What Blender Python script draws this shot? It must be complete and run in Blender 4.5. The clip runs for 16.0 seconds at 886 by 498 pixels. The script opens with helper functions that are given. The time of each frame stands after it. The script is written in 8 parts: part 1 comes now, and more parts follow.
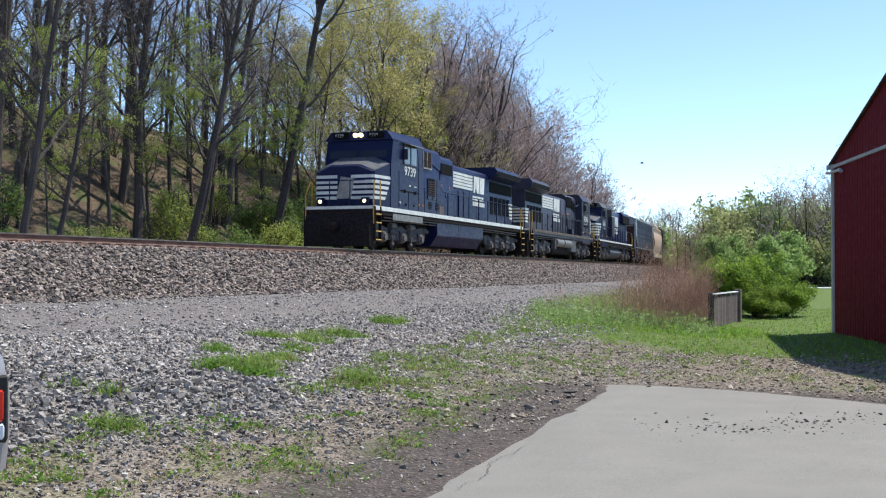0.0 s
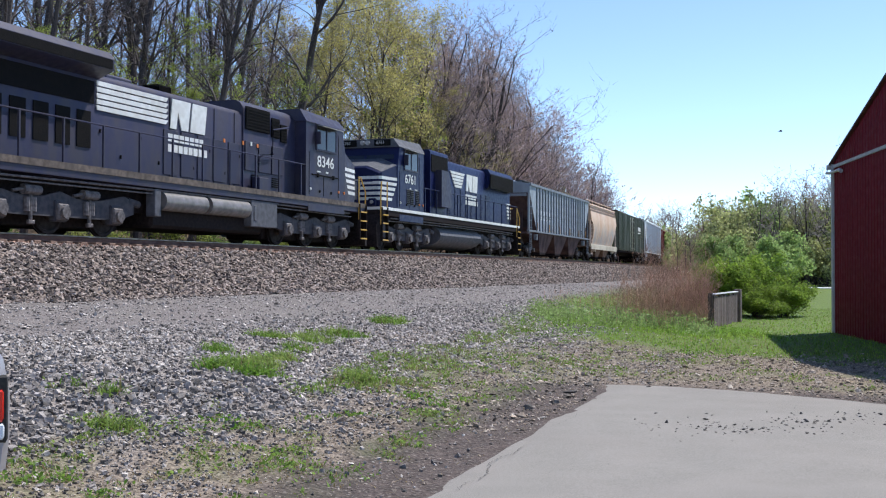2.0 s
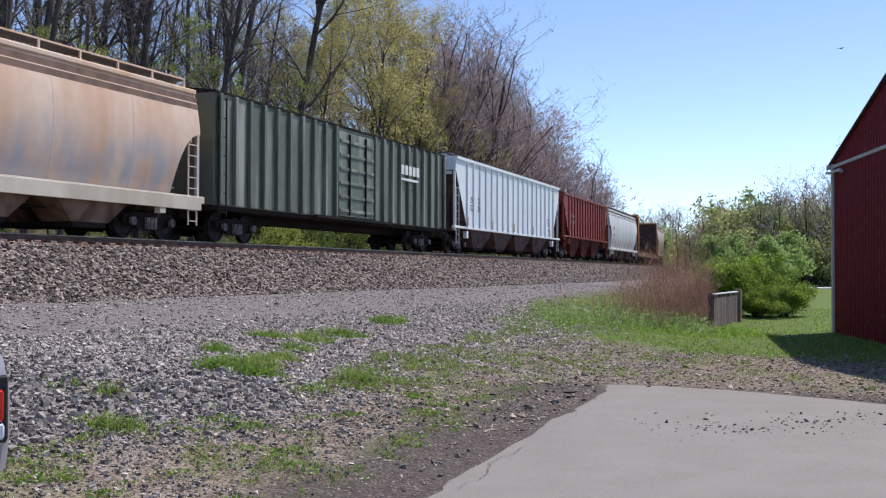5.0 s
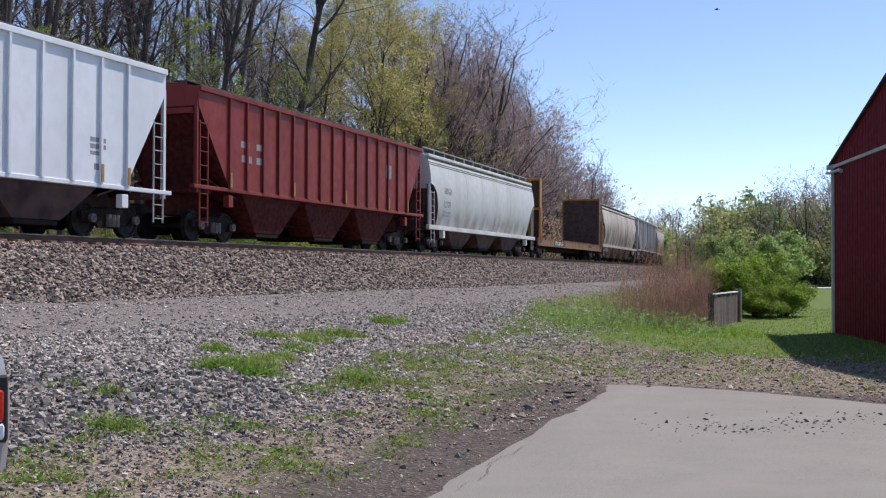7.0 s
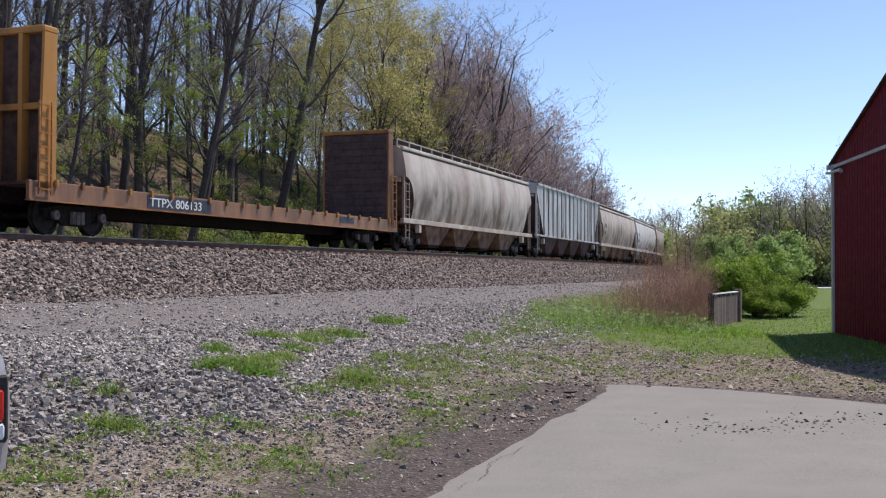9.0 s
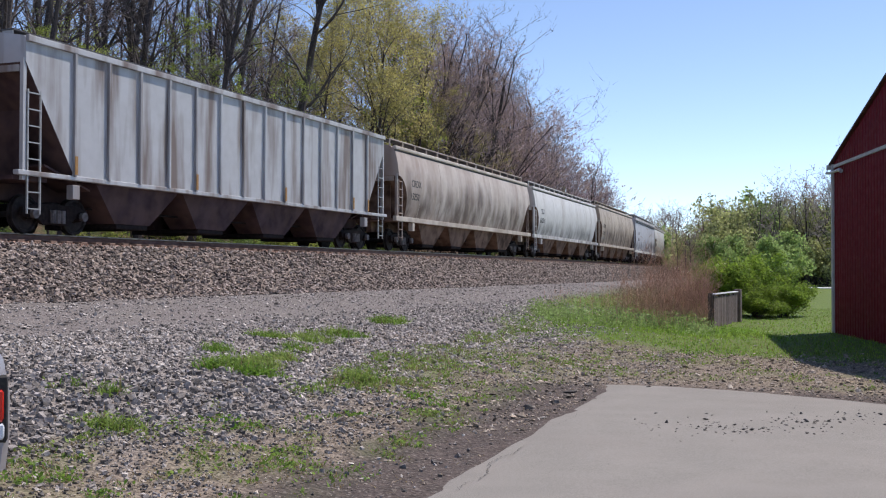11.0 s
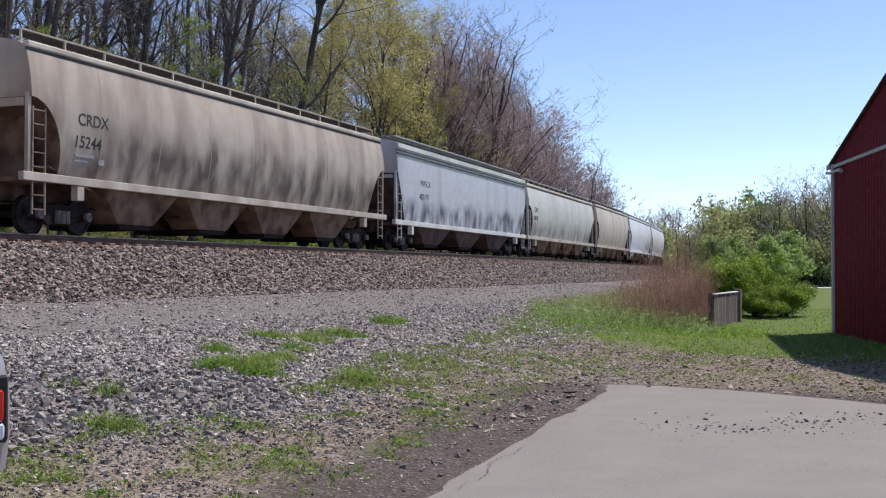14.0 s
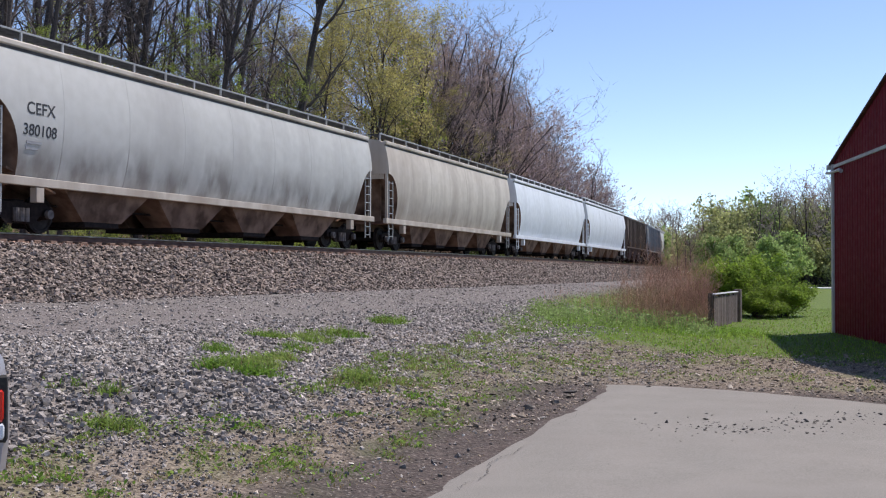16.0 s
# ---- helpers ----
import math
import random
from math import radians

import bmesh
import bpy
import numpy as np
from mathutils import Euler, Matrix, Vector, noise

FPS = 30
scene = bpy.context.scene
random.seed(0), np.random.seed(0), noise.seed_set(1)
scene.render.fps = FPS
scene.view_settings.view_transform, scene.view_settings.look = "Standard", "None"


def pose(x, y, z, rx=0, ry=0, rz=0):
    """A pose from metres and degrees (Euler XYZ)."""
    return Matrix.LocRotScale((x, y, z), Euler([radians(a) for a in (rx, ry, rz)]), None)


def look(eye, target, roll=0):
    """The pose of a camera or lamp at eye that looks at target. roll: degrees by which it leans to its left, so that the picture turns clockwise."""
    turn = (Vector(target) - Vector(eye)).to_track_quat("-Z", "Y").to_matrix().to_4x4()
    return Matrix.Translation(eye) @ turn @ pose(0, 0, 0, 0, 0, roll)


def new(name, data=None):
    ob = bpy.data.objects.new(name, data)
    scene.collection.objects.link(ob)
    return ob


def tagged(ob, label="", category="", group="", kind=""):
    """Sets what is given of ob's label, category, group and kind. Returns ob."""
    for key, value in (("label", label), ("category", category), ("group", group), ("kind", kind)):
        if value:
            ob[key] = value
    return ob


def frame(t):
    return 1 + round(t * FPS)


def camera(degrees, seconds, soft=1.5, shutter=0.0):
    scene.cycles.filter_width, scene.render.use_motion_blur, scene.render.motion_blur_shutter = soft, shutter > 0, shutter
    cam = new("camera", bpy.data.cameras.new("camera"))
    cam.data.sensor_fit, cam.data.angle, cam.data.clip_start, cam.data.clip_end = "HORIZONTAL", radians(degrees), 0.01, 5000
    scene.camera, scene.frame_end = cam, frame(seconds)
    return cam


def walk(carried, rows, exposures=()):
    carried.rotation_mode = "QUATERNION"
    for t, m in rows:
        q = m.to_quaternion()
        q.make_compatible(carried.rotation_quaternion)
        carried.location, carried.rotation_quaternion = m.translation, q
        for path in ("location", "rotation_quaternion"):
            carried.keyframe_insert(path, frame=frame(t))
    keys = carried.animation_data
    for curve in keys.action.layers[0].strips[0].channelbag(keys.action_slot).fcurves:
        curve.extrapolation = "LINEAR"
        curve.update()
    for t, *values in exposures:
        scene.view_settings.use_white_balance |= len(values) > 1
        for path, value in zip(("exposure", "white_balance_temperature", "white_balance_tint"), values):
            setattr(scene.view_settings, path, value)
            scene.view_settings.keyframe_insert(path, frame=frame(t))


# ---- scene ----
# Camera: it stands still beside the line, a little above the paved yard.
EYE = 1.55
cam = camera(44.2, 16.0, soft=1.15)
CAM_POSE = pose(0, 0, EYE, 91.19, 0, 0) @ pose(0, 0, 0, 0, 0, 0.14)
walk(cam, [(0.0, CAM_POSE), (16.0, CAM_POSE)], [(0.0, 0.38, 6450, 6), (1.5, 0.36, 6300, 9), (4.0, 0.18, 6350, 15), (7.0, 0.06, 6600, 15), (16.0, 0.06, 6650, 15)])

# Sky and sun: high sun, beyond the line and to the right.
SUN_AZ, SUN_EL = radians(52), radians(58)
world = bpy.data.worlds.new("sky")
scene.world = world
world.use_nodes = True
sky = world.node_tree.nodes.new("ShaderNodeTexSky")
sky.sky_type, sky.sun_disc = "NISHITA", False
sky.sun_elevation, sky.sun_rotation = SUN_EL, SUN_AZ
sky.air_density, sky.dust_density, sky.ozone_density, sky.altitude = 0.75, 0.0, 1.1, 1500
back = world.node_tree.nodes["Background"]
world.node_tree.links.new(sky.outputs[0], back.inputs[0])
back.inputs[1].default_value = 0.18
sun = new("sun", bpy.data.lights.new("sun", "SUN"))
sun.data.energy, sun.data.angle, sun.data.color = 4.5, radians(0.53), (1.0, 0.95, 0.87)
sun_way = Vector((math.sin(SUN_AZ) * math.cos(SUN_EL), math.cos(SUN_AZ) * math.cos(SUN_EL), math.sin(SUN_EL)))
sun.matrix_basis = look(sun_way * 200, (0, 0, 0))


# ---- the line of the track: an arc that bends away to the left ----
RAIL_Z = EYE + 0.90
TD, TH, TK = 19.934, 0.39287, 0.00093


def track(s, o=0.0):
    """The place s metres along the track and o metres from its centre towards the camera."""
    a = TH - TK * s
    return (-TD * math.cos(TH) + (math.cos(a) - math.cos(TH)) / TK + o * math.cos(a),
            TD * math.sin(TH) + (math.sin(TH) - math.sin(a)) / TK - o * math.sin(a))


def track_np(s, o):
    a = TH - TK * s
    return (-TD * math.cos(TH) + (np.cos(a) - math.cos(TH)) / TK + o * np.cos(a),
            TD * math.sin(TH) + (math.sin(TH) - np.sin(a)) / TK - o * np.sin(a))


def to_track(x, y):
    """The place (x, y) as s and o."""
    cx, cy = -TD * math.cos(TH) - math.cos(TH) / TK, TD * math.sin(TH) + math.sin(TH) / TK
    dx, dy = x - cx, y - cy
    r = np.hypot(dx, dy)
    a = np.arctan2(-dy, dx)
    return (TH - a) / TK, r - 1 / TK


def on_track(s, z=RAIL_Z, turned=False):
    """The pose of a vehicle whose middle is at s: x along the track away from the camera."""
    x, y = track(s)
    return pose(x, y, z, 0, 0, 90 - math.degrees(TH - TK * s) + (180 if turned else 0))
# ---- materials ----
def material(name, c1, c2=None, scale=6.0, rough=0.6, metal=0.0, bump=0.15, fine=60.0, stain=None, amount=0.5, stretch=(1, 1, 1),
             stain_scale=2.0, per=0.0, glow=0.0, low=0.42, high=0.62, spec=0.5, second=None, soot=None, vary=False):
    """c1 and c2 mixed by a fine noise, a stain colour over it by a coarse one that is stretched by stretch, and a fine relief."""
    m = bpy.data.materials.new(name)
    m.use_nodes = True
    nt = m.node_tree
    n, l = nt.nodes, nt.links
    b = n["Principled BSDF"]
    c2 = c2 or tuple(v * 0.75 for v in c1)
    co = n.new("ShaderNodeTexCoord")

    base = co.outputs["Object"]
    if vary:
        # each object takes its own stretch of the pattern
        ob = n.new("ShaderNodeObjectInfo")
        sh = n.new("ShaderNodeVectorMath")
        sh.operation = "MULTIPLY_ADD"
        l.new(ob.outputs["Random"], sh.inputs[0])
        sh.inputs[1].default_value = (90, 40, 0)
        l.new(co.outputs["Object"], sh.inputs[2])
        base = sh.outputs[0]

    def noise_node(s, detail, st=(1, 1, 1)):
        mp = n.new("ShaderNodeMapping")
        mp.inputs["Scale"].default_value = st
        l.new(base, mp.inputs[0])
        t = n.new("ShaderNodeTexNoise")
        t.inputs["Scale"].default_value, t.inputs["Detail"].default_value = s, detail
        l.new(mp.outputs[0], t.inputs["Vector"])
        return t

    def mixer(fac, a, bb):
        x = n.new("ShaderNodeMix")
        x.data_type = "RGBA"
        l.new(fac, x.inputs[0])
        for i, v in ((6, a), (7, bb)):
            if isinstance(v, tuple):
                x.inputs[i].default_value = (*v, 1)
            else:
                l.new(v, x.inputs[i])
        return x.outputs[2]

    def ramp(src, a, bb, top=1.0):
        r = n.new("ShaderNodeMapRange")
        r.inputs[1].default_value, r.inputs[2].default_value, r.inputs[4].default_value = a, bb, top
        l.new(src, r.inputs[0])
        return r.outputs[0]

    t1 = noise_node(scale, 8)
    col = mixer(ramp(t1.outputs[0], 0.35, 0.65), c1, c2)
    if stain:
        t2 = noise_node(stain_scale, 6, stretch)
        col = mixer(ramp(t2.outputs[0], low, high, amount), col, stain)
    if second:
        tone2, amount2, size2, low2, high2, stretch2 = second
        col = mixer(ramp(noise_node(size2, 5, stretch2).outputs[0], low2, high2, amount2), col, tone2)
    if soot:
        # a tone over the lower side in ragged tongues: colour, height at which it ends, its depth, amount, size
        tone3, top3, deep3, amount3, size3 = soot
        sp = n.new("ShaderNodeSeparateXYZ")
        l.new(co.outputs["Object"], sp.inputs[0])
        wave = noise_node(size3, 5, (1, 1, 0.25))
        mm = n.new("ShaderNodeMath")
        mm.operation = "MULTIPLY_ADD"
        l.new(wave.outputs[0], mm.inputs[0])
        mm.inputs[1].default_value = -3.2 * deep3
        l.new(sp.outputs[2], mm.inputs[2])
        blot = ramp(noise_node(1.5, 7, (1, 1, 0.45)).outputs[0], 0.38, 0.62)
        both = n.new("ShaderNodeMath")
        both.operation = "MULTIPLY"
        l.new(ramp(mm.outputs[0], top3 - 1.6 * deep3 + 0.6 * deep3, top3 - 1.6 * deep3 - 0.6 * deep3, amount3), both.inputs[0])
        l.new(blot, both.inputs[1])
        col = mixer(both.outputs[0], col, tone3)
    if per:
        oi = n.new("ShaderNodeObjectInfo")
        hs = n.new("ShaderNodeHueSaturation")
        l.new(ramp(oi.outputs["Random"], 0, 1, 2 * per), hs.inputs["Value"])
        hs.inputs["Value"].default_value = 1
        add = n.new("ShaderNodeMath")
        add.operation = "ADD"
        add.inputs[1].default_value = 1 - per
        l.new(ramp(oi.outputs["Random"], 0, 1, 2 * per), add.inputs[0])
        l.new(add.outputs[0], hs.inputs["Value"])
        l.new(col, hs.inputs["Color"])
        col = hs.outputs[0]
    l.new(col, b.inputs["Base Color"])
    b.inputs["Metallic"].default_value = metal
    b.inputs["Specular IOR Level"].default_value = spec
    l.new(ramp(t1.outputs[0], 0.3, 0.7), b.inputs["Roughness"])
    rr = b.inputs["Roughness"].links[0].from_node
    rr.inputs[3].default_value, rr.inputs[4].default_value = max(rough - 0.12, 0.03), min(rough + 0.12, 1)
    if bump:
        t3 = noise_node(fine, 4)
        bp = n.new("ShaderNodeBump")
        bp.inputs["Strength"].default_value, bp.inputs["Distance"].default_value = bump, 0.02
        l.new(t3.outputs[0], bp.inputs["Height"])
        l.new(bp.outputs[0], b.inputs["Normal"])
    if glow:
        b.inputs["Emission Color"].default_value = (*c1, 1)
        b.inputs["Emission Strength"].default_value = glow
    return m


def streaked(name, c, stain, amount=0.6, scale=0.9, rough=0.55, low=0.42, high=0.62, fine2=0.92, soot=None):
    """Weathered paint with stains that run down."""
    return material(name, c, tuple(v * fine2 for v in c), scale=3.0, rough=rough, bump=0.04, fine=30, stain=stain, amount=amount,
                    stretch=(1.0, 1.0, 0.12), stain_scale=scale, low=low, high=high, soot=soot, spec=0.28, vary=True)


# the blue in this base colour stands in for sky mirrored in black
BLACK = material("engine black paint", (0.0085, 0.0125, 0.056), (0.0105, 0.015, 0.064), rough=0.4, bump=0.015, stain=(0.015, 0.019, 0.056), amount=0.4, stretch=(1, 1, 0.3), spec=0.14)
BLACK_DUSTY = material("dusty black paint", (0.032, 0.032, 0.066), (0.042, 0.041, 0.075), rough=0.46, bump=0.02, stain=(0.062, 0.054, 0.058), amount=0.55, stretch=(1, 1, 0.3), spec=0.18)
ROAD_DUST = material("dusty brown sill", (0.17, 0.13, 0.105), (0.09, 0.068, 0.056), rough=0.8, bump=0.05, stain=(0.04, 0.033, 0.03), amount=0.6)
ROOF_GREY = material("dull grey cab roof", (0.12, 0.122, 0.14), (0.085, 0.088, 0.1), rough=0.7, bump=0.03, spec=0.2)
TRUCK = material("dusty engine truck", (0.055, 0.055, 0.067), (0.1, 0.094, 0.1), scale=7, rough=0.8, bump=0.2, fine=30, spec=0.15)
UNDER = material("grimy steel", (0.016, 0.013, 0.014), (0.034, 0.027, 0.026), scale=10, rough=0.8, bump=0.2, fine=30, spec=0.06)
# pale for dust and for the light these raised parts catch
TREAD = material("dusty steel paled as if lit", (0.19, 0.172, 0.172), (0.09, 0.08, 0.08), scale=9, rough=0.7, bump=0.05, spec=0.2)
WHEEL = material("wheel steel", (0.04, 0.034, 0.034), (0.02, 0.017, 0.017), rough=0.7, bump=0.05, spec=0.12)
TANK = material("tank grey paint", (0.23, 0.21, 0.205), (0.15, 0.14, 0.135), rough=0.45, bump=0.02, stain=(0.1, 0.095, 0.085), amount=0.3)
WHITE = material("white paint", (0.78, 0.78, 0.76), (0.68, 0.68, 0.66), rough=0.5, bump=0.02, stain=(0.5, 0.47, 0.42), amount=0.4)
YELLOW = material("yellow handrail paint", (0.62, 0.36, 0.05), (0.5, 0.28, 0.04), rough=0.5, bump=0.02)
SILL_GREY = material("dirty sill paint", (0.42, 0.41, 0.4), (0.3, 0.29, 0.28), rough=0.6, bump=0.02, stain=(0.15, 0.13, 0.12), amount=0.6)
GLASS = material("dark cab glass", (0.012, 0.018, 0.034), (0.01, 0.014, 0.026), rough=0.08, bump=0, spec=0.45)
GLASS_PALE = material("reflecting cab glass", (0.1, 0.14, 0.16), (0.08, 0.1, 0.12), rough=0.08, bump=0, spec=1.0)
LAMP = material("lit lamp", (1.0, 0.72, 0.36), (1.0, 0.8, 0.5), rough=0.3, bump=0, glow=2.2)
RUST_SLAT = material("brown grille slat", (0.06, 0.026, 0.024), (0.035, 0.018, 0.018), rough=0.8, bump=0)
GRILLE = material("grille", (0.008, 0.008, 0.009), (0.014, 0.013, 0.013), rough=0.85, bump=0.5, fine=25, spec=0.06)
ORANGE = material("orange marker", (0.7, 0.2, 0.03), rough=0.5, bump=0)
DECAL_BLACK = material("black lettering", (0.03, 0.03, 0.035), rough=0.6, bump=0)
DECAL_FADED = material("faded lettering", (0.3, 0.31, 0.33), (0.22, 0.22, 0.24), rough=0.7, bump=0)
RAIL_SIDE = material("rusty rail", (0.17, 0.08, 0.06), (0.1, 0.05, 0.04), scale=8, rough=0.8, bump=0.1, stain=(0.22, 0.13, 0.095), amount=0.5)
RAIL_TOP = material("worn rail head", (0.2, 0.17, 0.15), (0.14, 0.115, 0.1), rough=0.4, metal=0.6, bump=0)
RUSTY_BALLAST = material("rust-dusted ballast stone", (0.42, 0.26, 0.19), (0.24, 0.15, 0.115), scale=9, rough=0.9, bump=0.4, fine=40)
TIE = material("rust-dusted tie wood", (0.3, 0.185, 0.135), (0.17, 0.11, 0.085), rough=0.85, bump=0.3, stretch=(0.2, 1, 1))
BALLAST = material("ballast stone", (0.245, 0.193, 0.168), (0.122, 0.094, 0.081), scale=9, rough=0.9, bump=0.4, fine=40, stain=(0.42, 0.37, 0.335), amount=0.6, stain_scale=14, low=0.53, high=0.62)
DIRT_STONE = material("brown pebble", (0.37, 0.3, 0.235), (0.19, 0.15, 0.118), scale=7, rough=0.9, bump=0.3, stain=(0.46, 0.4, 0.34), amount=0.7, stain_scale=9, low=0.55, high=0.62)
STONE = material("loose gravel stone", (0.43, 0.385, 0.355), (0.23, 0.203, 0.188), scale=7, rough=0.9, bump=0.3, fine=50, stain=(0.46, 0.42, 0.38), amount=0.6, stain_scale=9, low=0.57, high=0.64)
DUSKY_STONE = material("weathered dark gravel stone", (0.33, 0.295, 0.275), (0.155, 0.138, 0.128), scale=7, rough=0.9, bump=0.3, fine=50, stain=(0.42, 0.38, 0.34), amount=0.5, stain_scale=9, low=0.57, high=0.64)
ASPHALT = material("worn asphalt", (0.262, 0.244, 0.219), (0.184, 0.171, 0.153), scale=90, rough=0.92, bump=0.1, fine=240, stain=(0.32, 0.287, 0.26), amount=0.3, stain_scale=1.6, low=0.4, high=0.7, second=((0.2, 0.175, 0.155), 0.25, 0.7, 0.45, 0.75, (1, 0.8, 1)))
CHIP = material("pale stone chip", (0.58, 0.54, 0.5), (0.42, 0.38, 0.34), rough=0.9, bump=0.3)
CRUMB = material("dark asphalt crumb", (0.1, 0.09, 0.085), (0.06, 0.055, 0.05), rough=0.95, bump=0.4)
BARN_RED = material("red steel siding", (0.15, 0.0045, 0.0135), (0.128, 0.004, 0.0115), rough=0.6, bump=0.02, stain=(0.16, 0.006, 0.018), amount=0.3, spec=0.2)
BARN_WHITE = material("white steel trim", (0.5, 0.5, 0.5), (0.42, 0.42, 0.42), rough=0.45, bump=0.01)
BARN_ROOF = material("dark red steel roofing", (0.12, 0.03, 0.035), (0.09, 0.025, 0.03), rough=0.4, bump=0.02)
BARK = material("dark grey-brown bark", (0.075, 0.06, 0.058), (0.038, 0.031, 0.031), scale=14, rough=0.95, bump=0.6, fine=24, stain=(0.12, 0.1, 0.09), amount=0.5, stain_scale=1.2, stretch=(1, 1, 0.4))
TWIG = material("bare twigs", (0.23, 0.19, 0.195), (0.145, 0.12, 0.123), scale=1.0, rough=0.95, bump=0, per=0.25)
# haze over the budding stand is lightened into this colour
BUD = material("budding twigs", (0.5, 0.385, 0.395), (0.4, 0.305, 0.315), scale=0.5, rough=0.95, bump=0, per=0.2)


def leafy(name, c1, c2, per=0.15):
    m = material(name, c1, c2, scale=0.7, rough=0.6, bump=0, per=per, spec=0.25)
    nt = m.node_tree
    b = nt.nodes["Principled BSDF"]
    tr = nt.nodes.new("ShaderNodeBsdfTranslucent")
    mx = nt.nodes.new("ShaderNodeMixShader")
    mx.inputs[0].default_value = 0.5
    # each leaf or blade has its own tone
    g, mr, hs = nt.nodes.new("ShaderNodeNewGeometry"), nt.nodes.new("ShaderNodeMapRange"), nt.nodes.new("ShaderNodeHueSaturation")
    mr.inputs[3].default_value, mr.inputs[4].default_value = 0.55, 1.4
    nt.links.new(g.outputs["Random Per Island"], mr.inputs[0])
    nt.links.new(mr.outputs[0], hs.inputs["Value"])
    nt.links.new(b.inputs["Base Color"].links[0].from_socket, hs.inputs["Color"])
    nt.links.new(hs.outputs[0], b.inputs["Base Color"])
    nt.links.new(hs.outputs[0], tr.inputs[0])
    nt.links.new(b.outputs[0], mx.inputs[1])
    nt.links.new(tr.outputs[0], mx.inputs[2])
    nt.links.new(mx.outputs[0], nt.nodes["Material Output"].inputs[0])
    return m


LEAF_YELLOW = leafy("young yellow-green leaves", (0.52, 0.46, 0.17), (0.44, 0.41, 0.17))
LEAF_SPRING = leafy("spring green leaves", (0.36, 0.42, 0.1), (0.27, 0.34, 0.08))
LEAF_BUSH = leafy("bright shrub leaves", (0.27, 0.38, 0.06), (0.17, 0.26, 0.04))
LEAF_UNDER = leafy("undergrowth leaves", (0.22, 0.31, 0.09), (0.14, 0.21, 0.06))
# olive and thicket leaves: distance haze is mixed into their colour
LEAF_OLIVE = leafy("olive budding leaves", (0.48, 0.51, 0.23), (0.38, 0.41, 0.19))
LEAF_MID = leafy("fresh thicket leaves", (0.36, 0.47, 0.17), (0.26, 0.36, 0.125))
# twigs of the far bare trees, with haze painted in as paleness
HAZED_TWIG = material("bare twigs paled for haze", (0.4, 0.34, 0.31), (0.3, 0.25, 0.23), scale=0.5, rough=0.95, bump=0, per=0.2)
# russet leaves are lightened for haze as well
LEAF_RUSSET = leafy("russet budding leaves", (0.5, 0.38, 0.28), (0.4, 0.29, 0.23))
GRASS = leafy("lawn grass blades", (0.155, 0.3, 0.032), (0.24, 0.35, 0.058))
TUFT = leafy("tuft grass blades", (0.145, 0.29, 0.035), (0.28, 0.37, 0.1))
LEAF_PALE = leafy("pale weed leaves", (0.36, 0.46, 0.19), (0.24, 0.35, 0.1))
GRASS_DRY = leafy("dry straw grass", (0.36, 0.28, 0.16), (0.25, 0.19, 0.1))
WEED = leafy("dead brown weed stalks", (0.44, 0.29, 0.235), (0.6, 0.44, 0.36))
LITTER = leafy("dead leaves", (0.24, 0.17, 0.11), (0.14, 0.095, 0.06))
FENCE_WOOD = material("weathered fence wood", (0.13, 0.092, 0.086), (0.075, 0.052, 0.05), scale=10, rough=0.9, bump=0.3, stain=(0.25, 0.2, 0.185), amount=0.5, stretch=(1, 1, 0.1), per=0.3)
FENCE_CAP = material("pale cap board", (0.7, 0.7, 0.72), (0.55, 0.55, 0.57), rough=0.6, bump=0.05)
VAN_PAINT = material("grey car paint", (0.33, 0.31, 0.33), (0.3, 0.285, 0.3), rough=0.35, metal=0.2, bump=0)
RED_LENS = material("red lamp lens", (0.7, 0.03, 0.015), (0.6, 0.025, 0.015), rough=0.15, bump=0)
CLEAR_LENS = material("clear lamp lens", (0.75, 0.78, 0.82), (0.65, 0.7, 0.75), rough=0.1, bump=0)
RUBBER = material("black rubber", (0.02, 0.02, 0.02), rough=0.8, bump=0.1)
FEATHER = material("dark feathers", (0.03, 0.028, 0.026), rough=0.8, bump=0)
